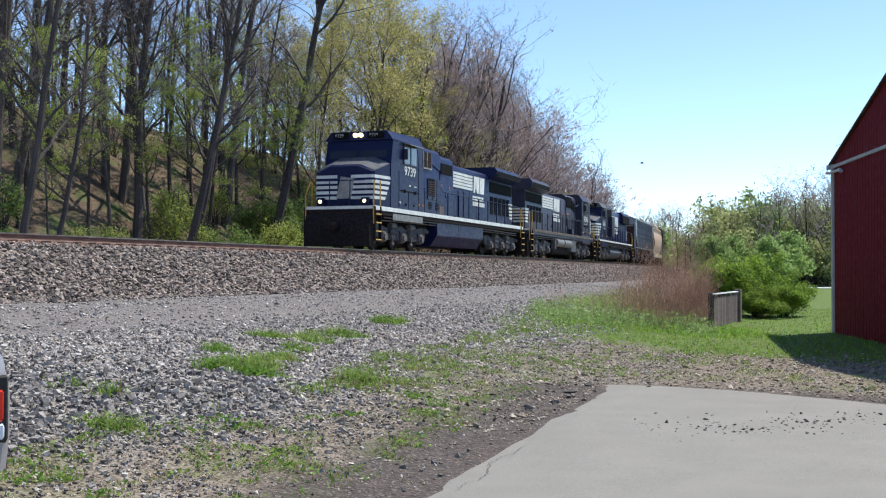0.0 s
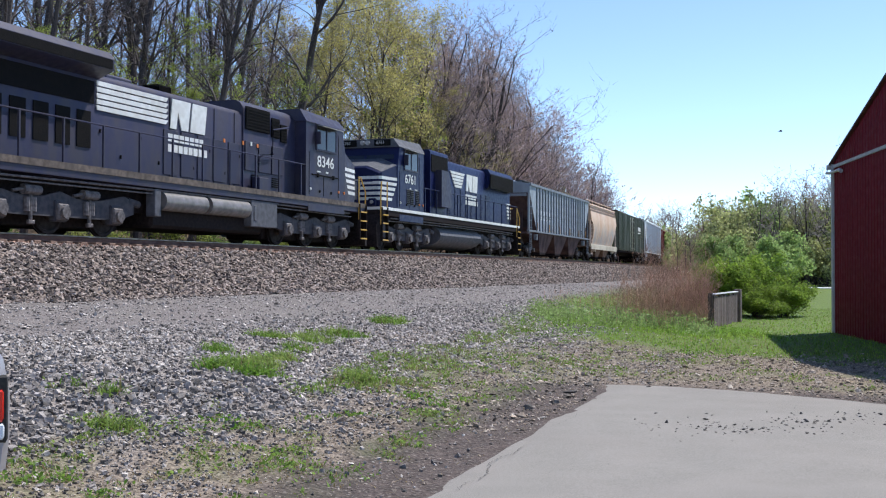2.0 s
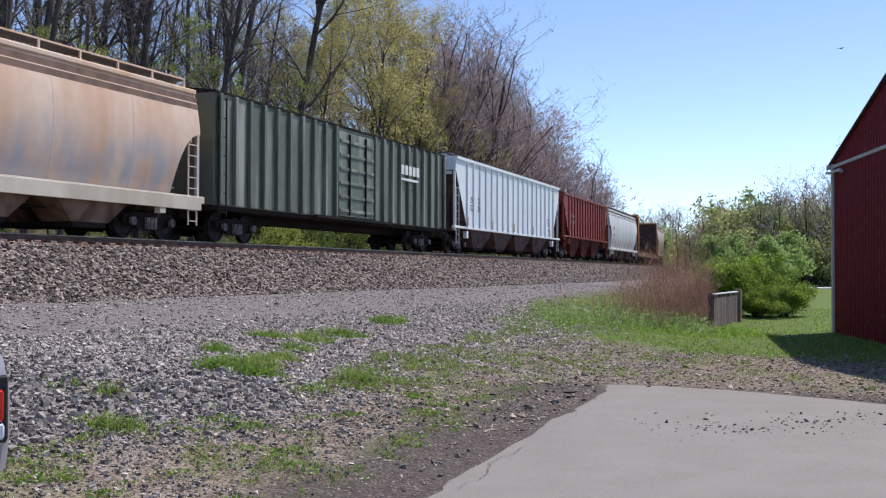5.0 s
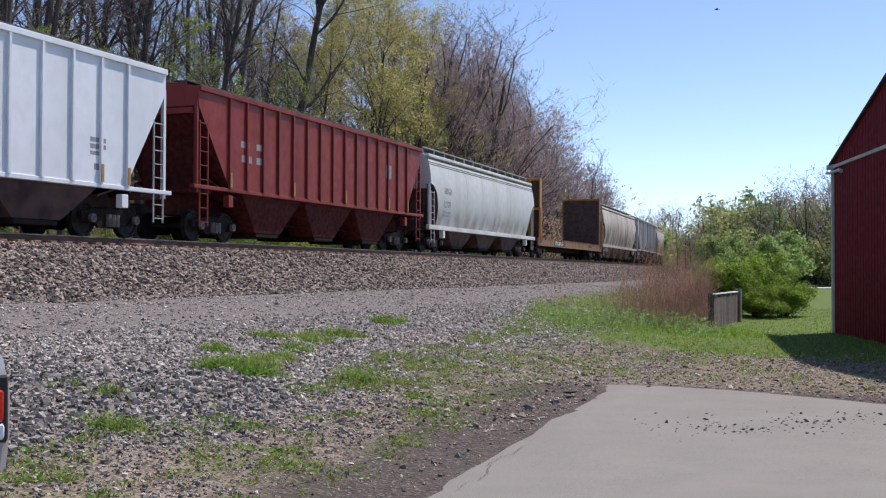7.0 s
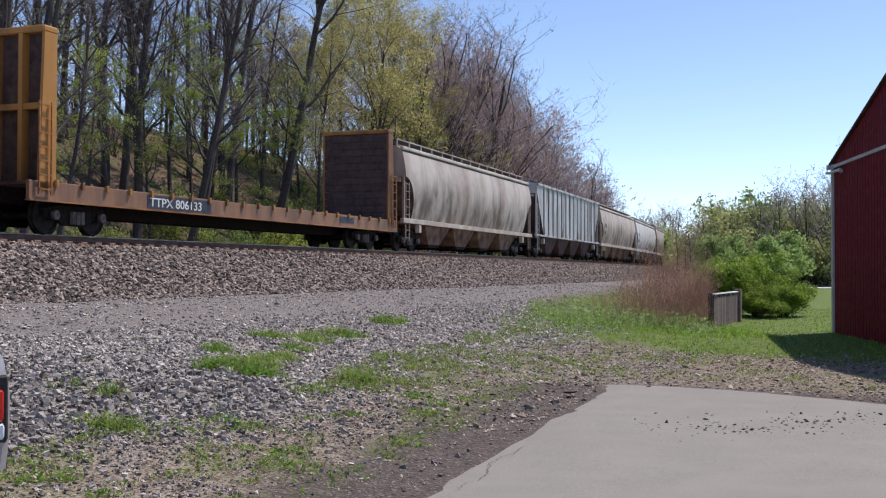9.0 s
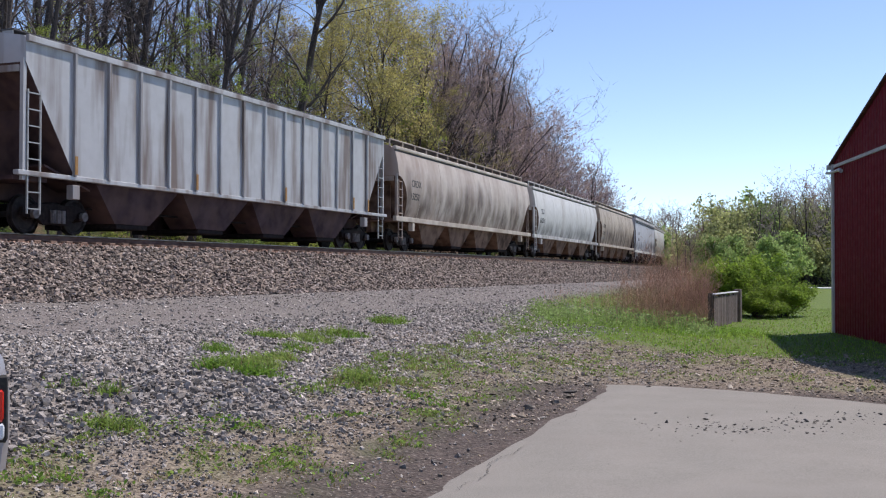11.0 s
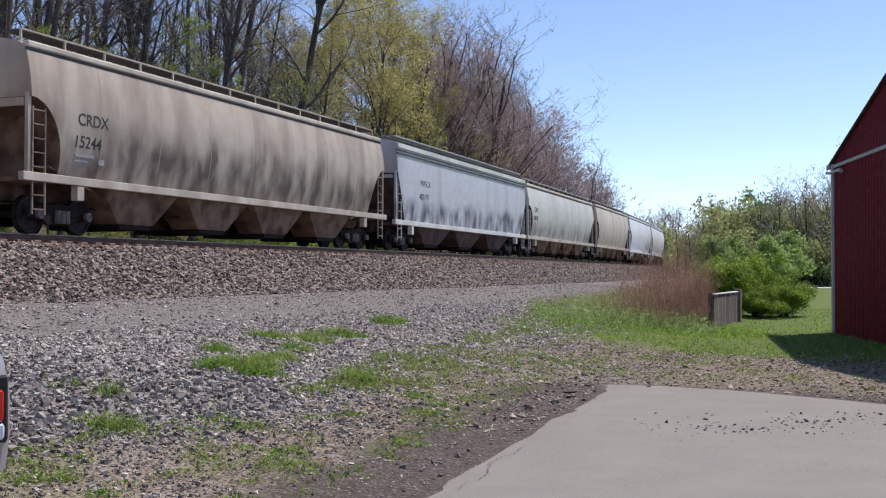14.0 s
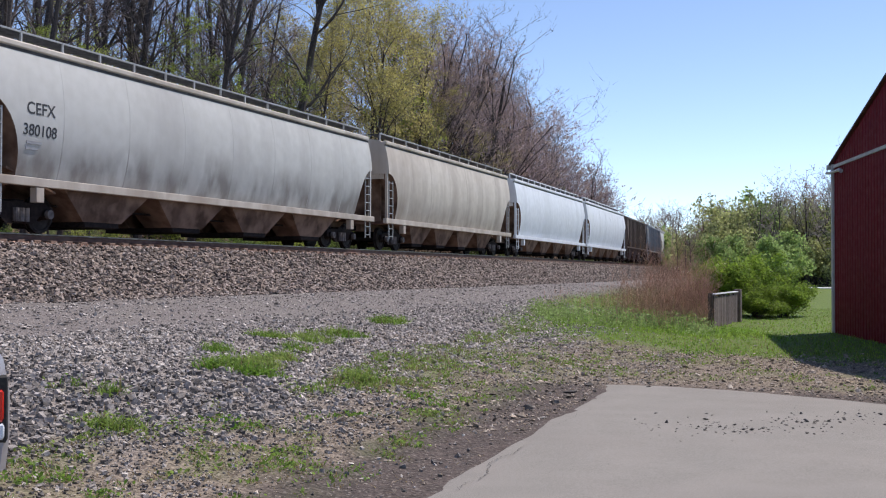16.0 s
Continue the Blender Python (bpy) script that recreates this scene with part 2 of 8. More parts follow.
# ---- mesh tools ----
class Shape:
    """Collects boxes, tubes and lofts into one mesh."""

    def __init__(self):
        self.v, self.f = [], []

    def add(self, verts, faces):
        n = len(self.v)
        self.v += [tuple(p) for p in verts]
        self.f += [tuple(i + n for i in q) for q in faces]
        return self

    def box(self, x0, x1, y0, y1, z0, z1, c=0.0):
        if c <= 0:
            return self.add([(x, y, z) for x in (x0, x1) for y in (y0, y1) for z in (z0, z1)],
                            [(0, 1, 3, 2), (4, 6, 7, 5), (0, 4, 5, 1), (2, 3, 7, 6), (0, 2, 6, 4), (1, 5, 7, 3)])
        prof = [(y0 + c, z0), (y1 - c, z0), (y1, z0 + c), (y1, z1 - c), (y1 - c, z1), (y0 + c, z1), (y0, z1 - c), (y0, z0 + c)]
        inner = [(y0 + 2 * c, z0 + c), (y1 - 2 * c, z0 + c), (y1 - c, z0 + 2 * c), (y1 - c, z1 - 2 * c), (y1 - 2 * c, z1 - c), (y0 + 2 * c, z1 - c),
                 (y0 + c, z1 - 2 * c), (y0 + c, z0 + 2 * c)]
        return self.loft([(x0, inner), (x0 + c, prof), (x1 - c, prof), (x1, inner)])

    def loft(self, sections, cap=True):
        """sections: (x, [(y, z), ...]) with the same number of points each."""
        n = len(sections[0][1])
        verts = [(x, y, z) for x, p in sections for y, z in p]
        faces = [(k * n + i, k * n + (i + 1) % n, (k + 1) * n + (i + 1) % n, (k + 1) * n + i)
                 for k in range(len(sections) - 1) for i in range(n)]
        if cap:
            faces += [tuple(range(n))[::-1], tuple(range((len(sections) - 1) * n, len(sections) * n))]
        return self.add(verts, faces)

    def plate(self, outline, y0, y1):
        """A plate with an outline in x and z, from y0 to y1."""
        n = len(outline)
        return self.add([(x, y, z) for y in (y0, y1) for x, z in outline],
                        [(i, (i + 1) % n, n + (i + 1) % n, n + i) for i in range(n)] + [tuple(range(n))[::-1], tuple(range(n, 2 * n))])

    def tube(self, path, r, sides=6, r1=None):
        path = [Vector(p) for p in path]
        r1 = r if r1 is None else r1
        verts = []
        for i, p in enumerate(path):
            d = (path[min(i + 1, len(path) - 1)] - path[max(i - 1, 0)]).normalized()
            u = d.orthogonal().normalized()
            w = d.cross(u)
            q = r + (r1 - r) * i / max(len(path) - 1, 1)
            verts += [p + q * (math.cos(6.2832 * k / sides) * u + math.sin(6.2832 * k / sides) * w) for k in range(sides)]
        faces = [(i * sides + k, i * sides + (k + 1) % sides, (i + 1) * sides + (k + 1) % sides, (i + 1) * sides + k)
                 for i in range(len(path) - 1) for k in range(sides)]
        faces += [tuple(range(sides))[::-1], tuple(range((len(path) - 1) * sides, len(path) * sides))]
        return self.add(verts, faces)

    def mesh(self, name, mat, smooth=True):
        me = bpy.data.meshes.new(name)
        me.from_pydata(self.v, [], self.f)
        if mat:
            me.materials.append(mat)
        if smooth:
            me.shade_smooth()
            me.set_sharp_from_angle(angle=radians(32))
        else:
            me.shade_flat()
        return me


def part(name, shape, mat, parent=None, label="", at=None):
    """One mesh object, under a thing or a part when one is given. shape: a Shape or a finished mesh."""
    me = shape.mesh(name, mat) if isinstance(shape, Shape) else shape
    ob = new(name, me)
    if parent:
        ob.parent = parent
    if at is not None:
        ob.matrix_basis = at
    return tagged(ob, label)


def thing(name, label, category, group="", at=None, kind=""):
    ob = new(name)
    ob.empty_display_size = 0.3
    if at is not None:
        ob.matrix_basis = at
    return tagged(ob, label, category, group, kind)


def np_mesh(name, verts, faces, mat, smooth=False):
    me = bpy.data.meshes.new(name)
    faces = np.asarray(faces)
    k = faces.shape[1]
    me.vertices.add(len(verts))
    me.vertices.foreach_set("co", np.asarray(verts, dtype=np.float32).ravel())
    me.loops.add(faces.size)
    me.loops.foreach_set("vertex_index", faces.astype(np.int32).ravel())
    me.polygons.add(len(faces))
    me.polygons.foreach_set("loop_start", np.arange(0, faces.size, k, dtype=np.int32))
    me.update(calc_edges=True)
    if mat:
        me.materials.append(mat)
    if smooth:
        me.shade_smooth()
    else:
        me.shade_flat()
    return me


def lettering(text, size, mat, parent, at, name="lettering", weight=0.0):
    cu = bpy.data.curves.new(name, "FONT")
    cu.body, cu.size, cu.extrude, cu.offset = text, size, 0.002, weight
    ob = bpy.data.objects.new(name, cu)
    scene.collection.objects.link(ob)
    bpy.context.view_layer.update()
    me = bpy.data.meshes.new_from_object(ob.evaluated_get(bpy.context.evaluated_depsgraph_get()))
    bpy.data.objects.remove(ob)
    me.materials.clear()
    me.materials.append(mat)
    return part(name, me, mat, parent, at=at)


# ---- the ground ----
PROFILE_O = [-400, -80, -40, -24, -16, -11, -7.5, -5.5, -4.2, -1.95, 1.5, 1.85, 4.25, 6.5, 9.0, 12.0, 14.5, 16.4, 60, 400]
PROFILE_Z = [8.0, 8.0, 7.6, 6.0, 4.0, 2.2, 1.35, 1.3, 1.35, 2.18, 2.18, 2.11, 0.92, 0.84, 0.64, 0.36, 0.12, 0.0, 0.0, -1.0]


def smooth_noise(x, y, size, seed):
    """A soft random field in -1..1 with humps of that size."""
    g = np.random.default_rng(seed).uniform(-1, 1, (64, 64))
    u, v = np.asarray(x) / size + 500.0, np.asarray(y) / size + 500.0
    i, j = np.floor(u).astype(int), np.floor(v).astype(int)
    fu, fv = u - i, v - j
    fu, fv = fu * fu * (3 - 2 * fu), fv * fv * (3 - 2 * fv)
    p = lambda a, b: g[a % 64, b % 64]
    return (p(i, j) * (1 - fu) + p(i + 1, j) * fu) * (1 - fv) + (p(i, j + 1) * (1 - fu) + p(i + 1, j + 1) * fu) * fv


def ground_z(x, y):
    x, y = np.asarray(x, float), np.asarray(y, float)
    s, o = to_track(x, y)
    z = np.interp(o, PROFILE_O, PROFILE_Z)
    # past the yard the bank flattens into a level field
    far = np.clip((s - 40) / 60, 0, 1) * np.clip((o - 5) / 6, 0, 1)
    z = z * (1 - 0.5 * far)
    rough = np.clip((o - 3) / 3, 0, 1) * np.clip((17.5 - o) / 2, 0, 1)
    z = z + rough * (0.035 * smooth_noise(x, y, 1.3, 1) + 0.02 * smooth_noise(x, y, 0.45, 2))
    # the near part of the wooded bank is steep and has a crest
    bank = np.interp(-o, [7.0, 10, 14, 19, 24, 40, 80], [0.0, 1.3, 3.2, 4.8, 4.6, 3.6, 3.0])
    z = z + bank * np.clip((104 - s) / 34, 0, 1)
    hill = np.clip((-o - 6) / 4, 0, 1)
    z = z + hill * (0.5 * smooth_noise(x, y, 9, 3) + 0.15 * smooth_noise(x, y, 2, 4))
    return z


# The paved yard's edges: its left edge runs with the line, its far edge across the view.
def far_edge(x):
    u = np.asarray(x, float) - 2.3
    return 15.1 - 0.2 * u - 0.19 * np.clip(u, -0.4, 3.2) ** 2 - 0.5 * np.clip(u - 3.2, 0, 99)


def yard(x, y):
    """Above 0 on the pavement, in metres from its edge."""
    wob = 0.03 * smooth_noise(x, y, 1.3, 11) + 0.03 * smooth_noise(x, y, 0.37, 12)
    left = (x + 0.11 - (y - 7.5) * 0.328) * 0.95
    far = (far_edge(x) - y) * 0.85
    # the corner is rounded
    soft = np.clip(0.5 + (left - far) / 0.9, 0, 1)
    return far * soft + left * (1 - soft) - 0.22 * soft * (1 - soft) + wob


TUFTS = ((-3.2, 15.3, 0.16, 0.35), (-3.1, 14.5, 0.26, 0.45), (-2.75, 13.4, 0.36, 0.4), (-2.5, 14.0, 0.36, 0.45), (-2.35, 14.9, 0.36, 0.5), (-2.2, 13.2, 0.2, 0.25), (-2.75, 17.6, 0.32, 0.4), (-2.35, 17.9, 0.4, 0.5), (-1.95, 17.4, 0.4, 0.4),
         (-1.7, 18.8, 0.42, 0.6), (-2.2, 16.3, 0.3, 0.3), (-1.1, 22.6, 0.28, 0.4), (-3.9, 10.9, 0.2, 0.18), (-3.68, 11.2, 0.16, 0.14), (-3.36, 11.0, 0.14, 0.13), (-2.6, 9.8, 0.1, 0.09), (-2.85, 9.4, 0.12, 0.09), (-1.3, 12.3, 0.25, 0.3), (-1.0, 13.6, 0.2, 0.3))


def turf(x, y):
    """Where grass grows: the lawn, the strip down the bank, single tufts, thin turf in the dirt and spots in the gravel."""
    s, o = to_track(x, y)
    n1, n2, n3 = smooth_noise(x, y, 2.6, 21), smooth_noise(x, y, 0.8, 22), smooth_noise(x, y, 0.3, 23)
    nn = 0.5 * n1 + 0.35 * n2 + 0.25 * n3
    soft = lambda v, w: np.clip(v / w + 0.5, 0, 1)
    lawn = soft(y - 23.6 + 0.95 * (x - 2.6) + 1.6 * nn, 1.6) * soft(o - 10.6 + 0.11 * np.clip(s - 30, -10, 400) + 0.9 * nn, 1.2)
    centre = np.interp(s, [8, 10.7, 14, 17.8, 22, 27], [14.2, 13.9, 13.55, 13.15, 12.7, 11.9])
    half = np.interp(s, [9.5, 11, 14, 18, 20, 27], [0.0, 0.4, 0.6, 0.35, 0.4, 0.9])
    strip = soft(half - np.abs(o - centre) + 0.75 * nn, 0.35) * soft(s - 10.2, 1.0)
    tuft = 0 * s - 9
    for tx, ty, rx, ry in TUFTS:
        tuft = np.maximum(tuft, 1.0 - ((x - tx) / rx) ** 2 - ((y - ty) / ry) ** 2)
    tuft = soft(tuft - 0.3 + 0.7 * n2 + 1.1 * n3, 0.4)
    free = soft(-yard(x, y) - 0.3 + 0.25 * n2, 0.3)
    bare = soft(-yard(x, y) - 1.0 + 0.5 * nn, 0.5)
    thin = soft(0.3 * n1 + 0.5 * n2 + 0.5 * n3 - 0.02, 0.4) * soft(o - centre, 0.8) * soft(np.where(s > 14, 20.0, 16.3) - o, 0.8) * soft(s - 10, 2) * bare
    spots = soft(0.25 * n1 + 0.6 * n2 + 0.5 * n3 - 0.04, 0.4) * soft(o - 13.4 + 0.6 * n1, 1.2) * soft(12 - s, 2) * bare
    hold = soft(o - 8.0, 1.0)
    return tuple(v * hold * free for v in (lawn, strip, tuft, thin, spots))


def cover(x, y):
    """How much of each ground cover lies at (x, y): ballast, fine gravel, grass, dirt, dark soil, forest floor."""
    s, o = to_track(x, y)
    n1, n2, n3 = smooth_noise(x, y, 2.6, 21), smooth_noise(x, y, 0.8, 22), smooth_noise(x, y, 0.3, 23)
    nn = 0.5 * n1 + 0.35 * n2 + 0.25 * n3
    soft = lambda v, w: np.clip(v / w + 0.5, 0, 1)
    forest = soft(-o - 4.6 + nn, 1.0)
    ballast = soft(4.3 - o + 0.25 * n2, 0.5) * (1 - forest)
    lawn, strip, tuft, thin, spots = turf(x, y)
    grass = np.maximum.reduce([lawn, 0.45 * strip, 0.3 * tuft, 0.25 * thin, 0.25 * spots]) * (1 - ballast) * (1 - forest)
    fine = soft(9.55 - o + 0.7 * nn, 0.8) * (1 - ballast) * (1 - forest)
    dirt = soft(o - 14.1 + 1.1 * nn, 1.2) * (1 - ballast) * (1 - forest)
    dark = soft(1.15 + 0.7 * nn + yard(x, y), 0.5) * soft(14.6 - y + nn, 1.0) * dirt
    return dict(ballast=ballast, fine=fine, grass=grass, dirt=dirt, dark=dark, forest=forest)


def ground_material():
    m = bpy.data.materials.new("bare ground, gravel and turf")
    m.use_nodes = True
    n, l = m.node_tree.nodes, m.node_tree.links
    b = n["Principled BSDF"]
    co = n.new("ShaderNodeTexCoord")

    def noise_node(s, detail=6):
        t = n.new("ShaderNodeTexNoise")
        t.inputs["Scale"].default_value, t.inputs["Detail"].default_value = s, detail
        l.new(co.outputs["Object"], t.inputs["Vector"])
        return t.outputs[0]

    def ramp(src, a, bb):
        r = n.new("ShaderNodeMapRange")
        r.inputs[1].default_value, r.inputs[2].default_value = a, bb
        l.new(src, r.inputs[0])
        return r.outputs[0]

    def mixer(fac, a, bb):
        x = n.new("ShaderNodeMix")
        x.data_type = "RGBA"
        l.new(fac, x.inputs[0])
        for i, v in ((6, a), (7, bb)):
            if isinstance(v, tuple):
                x.inputs[i].default_value = (*v, 1)
            else:
                l.new(v, x.inputs[i])
        return x.outputs[2]

    grain, mid, broad, fleck = noise_node(30), noise_node(7), noise_node(0.8), noise_node(17)
    vor = n.new("ShaderNodeTexVoronoi")
    vor.inputs["Scale"].default_value = 26
    l.new(co.outputs["Object"], vor.inputs["Vector"])
    pebble = vor.outputs["Color"]
    sep = n.new("ShaderNodeSeparateColor")
    l.new(pebble, sep.inputs[0])
    tone = sep.outputs[0]
    coarse = mixer(tone, (0.1, 0.086, 0.079), (0.38, 0.335, 0.31))
    coarse = mixer(ramp(mid, 0.52, 0.7), coarse, (0.27, 0.235, 0.212))
    fine = mixer(ramp(grain, 0.4, 0.6), (0.28, 0.248, 0.238), (0.135, 0.118, 0.113))
    fine = mixer(ramp(broad, 0.4, 0.65), fine, (0.21, 0.189, 0.178))
    fine = mixer(ramp(fleck, 0.57, 0.62), fine, (0.11, 0.098, 0.092))
    ballast = mixer(tone, (0.06, 0.047, 0.041), (0.36, 0.29, 0.25))
    grass = mixer(ramp(grain, 0.4, 0.6), (0.16, 0.225, 0.055), (0.075, 0.12, 0.028))
    grass = mixer(ramp(mid, 0.55, 0.7), grass, (0.17, 0.15, 0.08))
    dirt = mixer(ramp(mid, 0.38, 0.62), (0.265, 0.212, 0.172), (0.125, 0.098, 0.08))
    dirt = mixer(ramp(grain, 0.52, 0.58), dirt, (0.33, 0.275, 0.215))
    dirt = mixer(ramp(fleck, 0.58, 0.63), dirt, (0.07, 0.056, 0.048))
    dark = mixer(ramp(mid, 0.38, 0.62), (0.11, 0.086, 0.078), (0.072, 0.058, 0.053))
    dark = mixer(ramp(grain, 0.58, 0.64), dark, (0.22, 0.19, 0.17))
    forest = mixer(ramp(mid, 0.4, 0.6), (0.2, 0.14, 0.095), (0.11, 0.08, 0.055))
    forest = mixer(ramp(broad, 0.5, 0.64), forest, (0.1, 0.12, 0.045))
    col = coarse
    for name, layer in (("dirt", dirt), ("dark", dark), ("fine", fine), ("ballast", ballast), ("grass", grass), ("forest", forest)):
        at = n.new("ShaderNodeAttribute")
        at.attribute_name = name
        col = mixer(at.outputs["Fac"], col, layer)
    l.new(col, b.inputs["Base Color"])
    b.inputs["Roughness"].default_value = 0.95
    b.inputs["Specular IOR Level"].default_value = 0.2
    bp = n.new("ShaderNodeBump")
    bp.inputs["Strength"].default_value, bp.inputs["Distance"].default_value = 0.7, 0.03
    l.new(vor.outputs["Distance"], bp.inputs["Height"])
    l.new(bp.outputs[0], b.inputs["Normal"])
    return m


def build_ground():
    def steps(*runs):
        out = []
        for a, bb, d in runs:
            out += list(np.arange(a, bb, d))
        return np.array(out + [runs[-1][1]])
    ss = steps((-320, -40, 20), (-40, 0, 2.5), (0, 34, 0.22), (34, 70, 0.6), (70, 160, 3), (160, 1000, 30))
    oo = steps((-400, -120, 40), (-120, -30, 5), (-30, -6, 1.2), (-6, 0, 0.4), (0, 20, 0.18), (20, 40, 1.2), (40, 400, 24))
    S, O = np.meshgrid(ss, oo, indexing="ij")
    X, Y = track_np(S.ravel(), O.ravel())
    Z = ground_z(X, Y)
    on_yard = yard(X, Y) > 0.15
    Z = np.where(on_yard, -0.03, Z)
    n = len(oo)
    i, j = np.meshgrid(np.arange(len(ss) - 1), np.arange(n - 1), indexing="ij")
    a = (i * n + j).ravel()
    me = np_mesh("ground", np.stack([X, Y, Z], 1), np.stack([a, a + 1, a + n + 1, a + n], 1)[:, ::-1], ground_material(), True)
    for name, w in cover(X, Y).items():
        me.attributes.new(name, "FLOAT", "POINT").data.foreach_set("value", np.asarray(w, dtype=np.float32))
    return tagged(new("ground", me), "gravel, dirt and grass ground sloping down from the track", "ground", kind="structure")


def build_yard():
    # rows across the view; each starts at the ragged left edge and ends at the far edge
    v = np.arange(-8, 15.3, 0.1)
    u = np.linspace(0, 1, 150) ** 1.4
    left = -0.10 + (v - 7.5) * 0.309
    for _ in range(6):
        left = left - yard(left, np.minimum(v, 14.7)) / 0.955
    X = left[None, :] + u[:, None] * (22 - left[None, :])
    far = far_edge(X) + 0.1 * smooth_noise(X, X * 0 + 9.0, 1.3, 11) + 0.05 * smooth_noise(X, X * 0 + 9.0, 0.37, 12)
    beyond = v[None, :] > far
    Y = np.where(beyond, far, v[None, :] + 0 * X)
    edge = np.clip(np.minimum(X - left[None, :], far - Y) / 0.25, 0, 1)
    Z = 0.004 + 0.012 * edge + 0.012 * smooth_noise(X, Y, 2.2, 31) * edge
    n = len(v)
    i, j = np.meshgrid(np.arange(len(u) - 1), np.arange(n - 1), indexing="ij")
    keep = ~(beyond[:-1, :-1] & beyond[1:, :-1])
    a = (i * n + j)[keep]
    me = np_mesh("pavement", np.stack([X.ravel(), Y.ravel(), Z.ravel()], 1), np.stack([a, a + n, a + n + 1, a + 1], 1), ASPHALT, True)
    # cracks: thin ragged openings that wander over it
    rng = np.random.default_rng(77)
    for x0, y0, x1, y1, wide in ((0.1, 7.6, 0.7, 9.75, 0.004), (0.3, 8.0, 1.5, 8.9, 0.0016), (2.3, 13.6, 5.6, 11.9, 0.0022), (1.0, 10.6, 2.1, 13.4, 0.002)):
        u = np.linspace(0, 1, 60)
        cx = x0 + (x1 - x0) * u + 0.06 * smooth_noise(u * 9, u * 0 + x0, 1.0, 78) + rng.normal(0, 0.008, 60)
        cy = y0 + (y1 - y0) * u + 0.06 * smooth_noise(u * 9, u * 0 + y0 + 40, 1.0, 79) + rng.normal(0, 0.012, 60)
        w = wide * rng.uniform(0.2, 1.3, 60) * np.clip(8 * u * (1 - u), 0, 1)
        cz = 0.0185 + 0.012 * smooth_noise(cx, cy, 2.2, 31)
        a = np.arange(59)
        cm = np_mesh("crack", np.concatenate([np.stack([cx - w, cy - 0.6 * w, cz], 1), np.stack([cx + w, cy + 0.6 * w, cz], 1)]), np.stack([a, a + 60, a + 61, a + 1], 1), CRUMB)
        tagged(new("crack", cm), "dark ragged crack in the worn asphalt", "crack", kind="structure")
    return tagged(new("pavement", me), "worn pale grey asphalt yard with ragged edge", "pavement", kind="structure")


def build_track():
    s = np.arange(-150, 420.1, 3.0)
    prof_head = [(-0.037, 0.0), (0.037, 0.0), (0.037, -0.035), (-0.037, -0.035)]
    prof_web = [(-0.036, -0.034), (0.036, -0.034), (0.010, -0.05), (0.010, -0.145), (0.075, -0.172), (-0.075, -0.172), (-0.010, -0.145), (-0.010, -0.05)]
    for off in (0.755, -0.755):
        rail = thing("rail", "rusty steel rail with a bright worn head on ties", "rail", "rails of the track")
        for nm, prof, mat in (("rail_head", prof_head, RAIL_TOP), ("rail_web", prof_web, RAIL_SIDE)):
            sh = Shape()
            pts = []
            for q in s:
                for do, dz in prof:
                    pts.append((*track(q, off - do), RAIL_Z + dz))
            k = len(prof)
            sh.add(pts, [(i * k + j, i * k + (j + 1) % k, (i + 1) * k + (j + 1) % k, (i + 1) * k + j) for i in range(len(s) - 1) for j in range(k)])
            part(nm, sh, mat, rail)
    tie_me = Shape().box(-0.115, 0.115, -1.3, 1.3, -0.35, -0.175, 0.012).mesh("tie", TIE, False)
    for k in range(260):
        t = tagged(new("tie", tie_me), "dark creosoted wooden tie sunk in ballast", "railway tie", "ties of the track")
        t.matrix_basis = on_track(-10 + k * 0.55)


build_ground()
build_yard()
build_track()
# ---- the train ----
def dist(t):
    """Metres that the train has come at t seconds."""
    slip = float(np.interp(t, [0, 4.2, 6.3, 6.9, 11.5, 12.0, 16.0], [0, 0, -0.3, 0, 0, -0.7, -0.7]))
    return 22.3037 * t + 0.02205 * t * t - 0.0017192 * t ** 3 + slip


VEHICLES, ENDS, BODY = [], [], {}


def rolling(name, label, category, s0, s1, group, turned=False):
    ob = thing(name, label, category, group)
    VEHICLES.append((ob, (s0 + s1) / 2, turned))
    ENDS.append(-(s1 - s0) / 2)
    return ob


CACHE = {}


def shared(key, make, mat):
    if (key, mat.name) not in CACHE:
        CACHE[key, mat.name] = make().mesh(key.split(":")[0], mat)
    return CACHE[key, mat.name]


def wheel_shape(r):
    sh = Shape()
    for y in (-0.76, 0.76):
        sg = 1 if y > 0 else -1
        n = 16
        prof = [(r, y), (r, y + sg * 0.09), (r * 0.86, y + sg * 0.10), (r * 0.8, y + sg * 0.06), (r * 0.35, y + sg * 0.07), (r * 0.3, y + sg * 0.12), (0.07, y + sg * 0.13), (0.07, y - sg * 0.05), (r * 1.06, y - sg * 0.05), (r * 1.06, y)]
        v = [(q * math.cos(6.2832 * i / n), w, q * math.sin(6.2832 * i / n)) for i in range(n) for q, w in prof]
        k = len(prof)
        sh.add(v, [(i * k + j, i * k + (j + 1) % k, ((i + 1) % n) * k + (j + 1) % k, ((i + 1) % n) * k + j) for i in range(n) for j in range(k)])
    return sh.tube([(0, -0.95, 0), (0, 0.95, 0)], 0.08, 10)


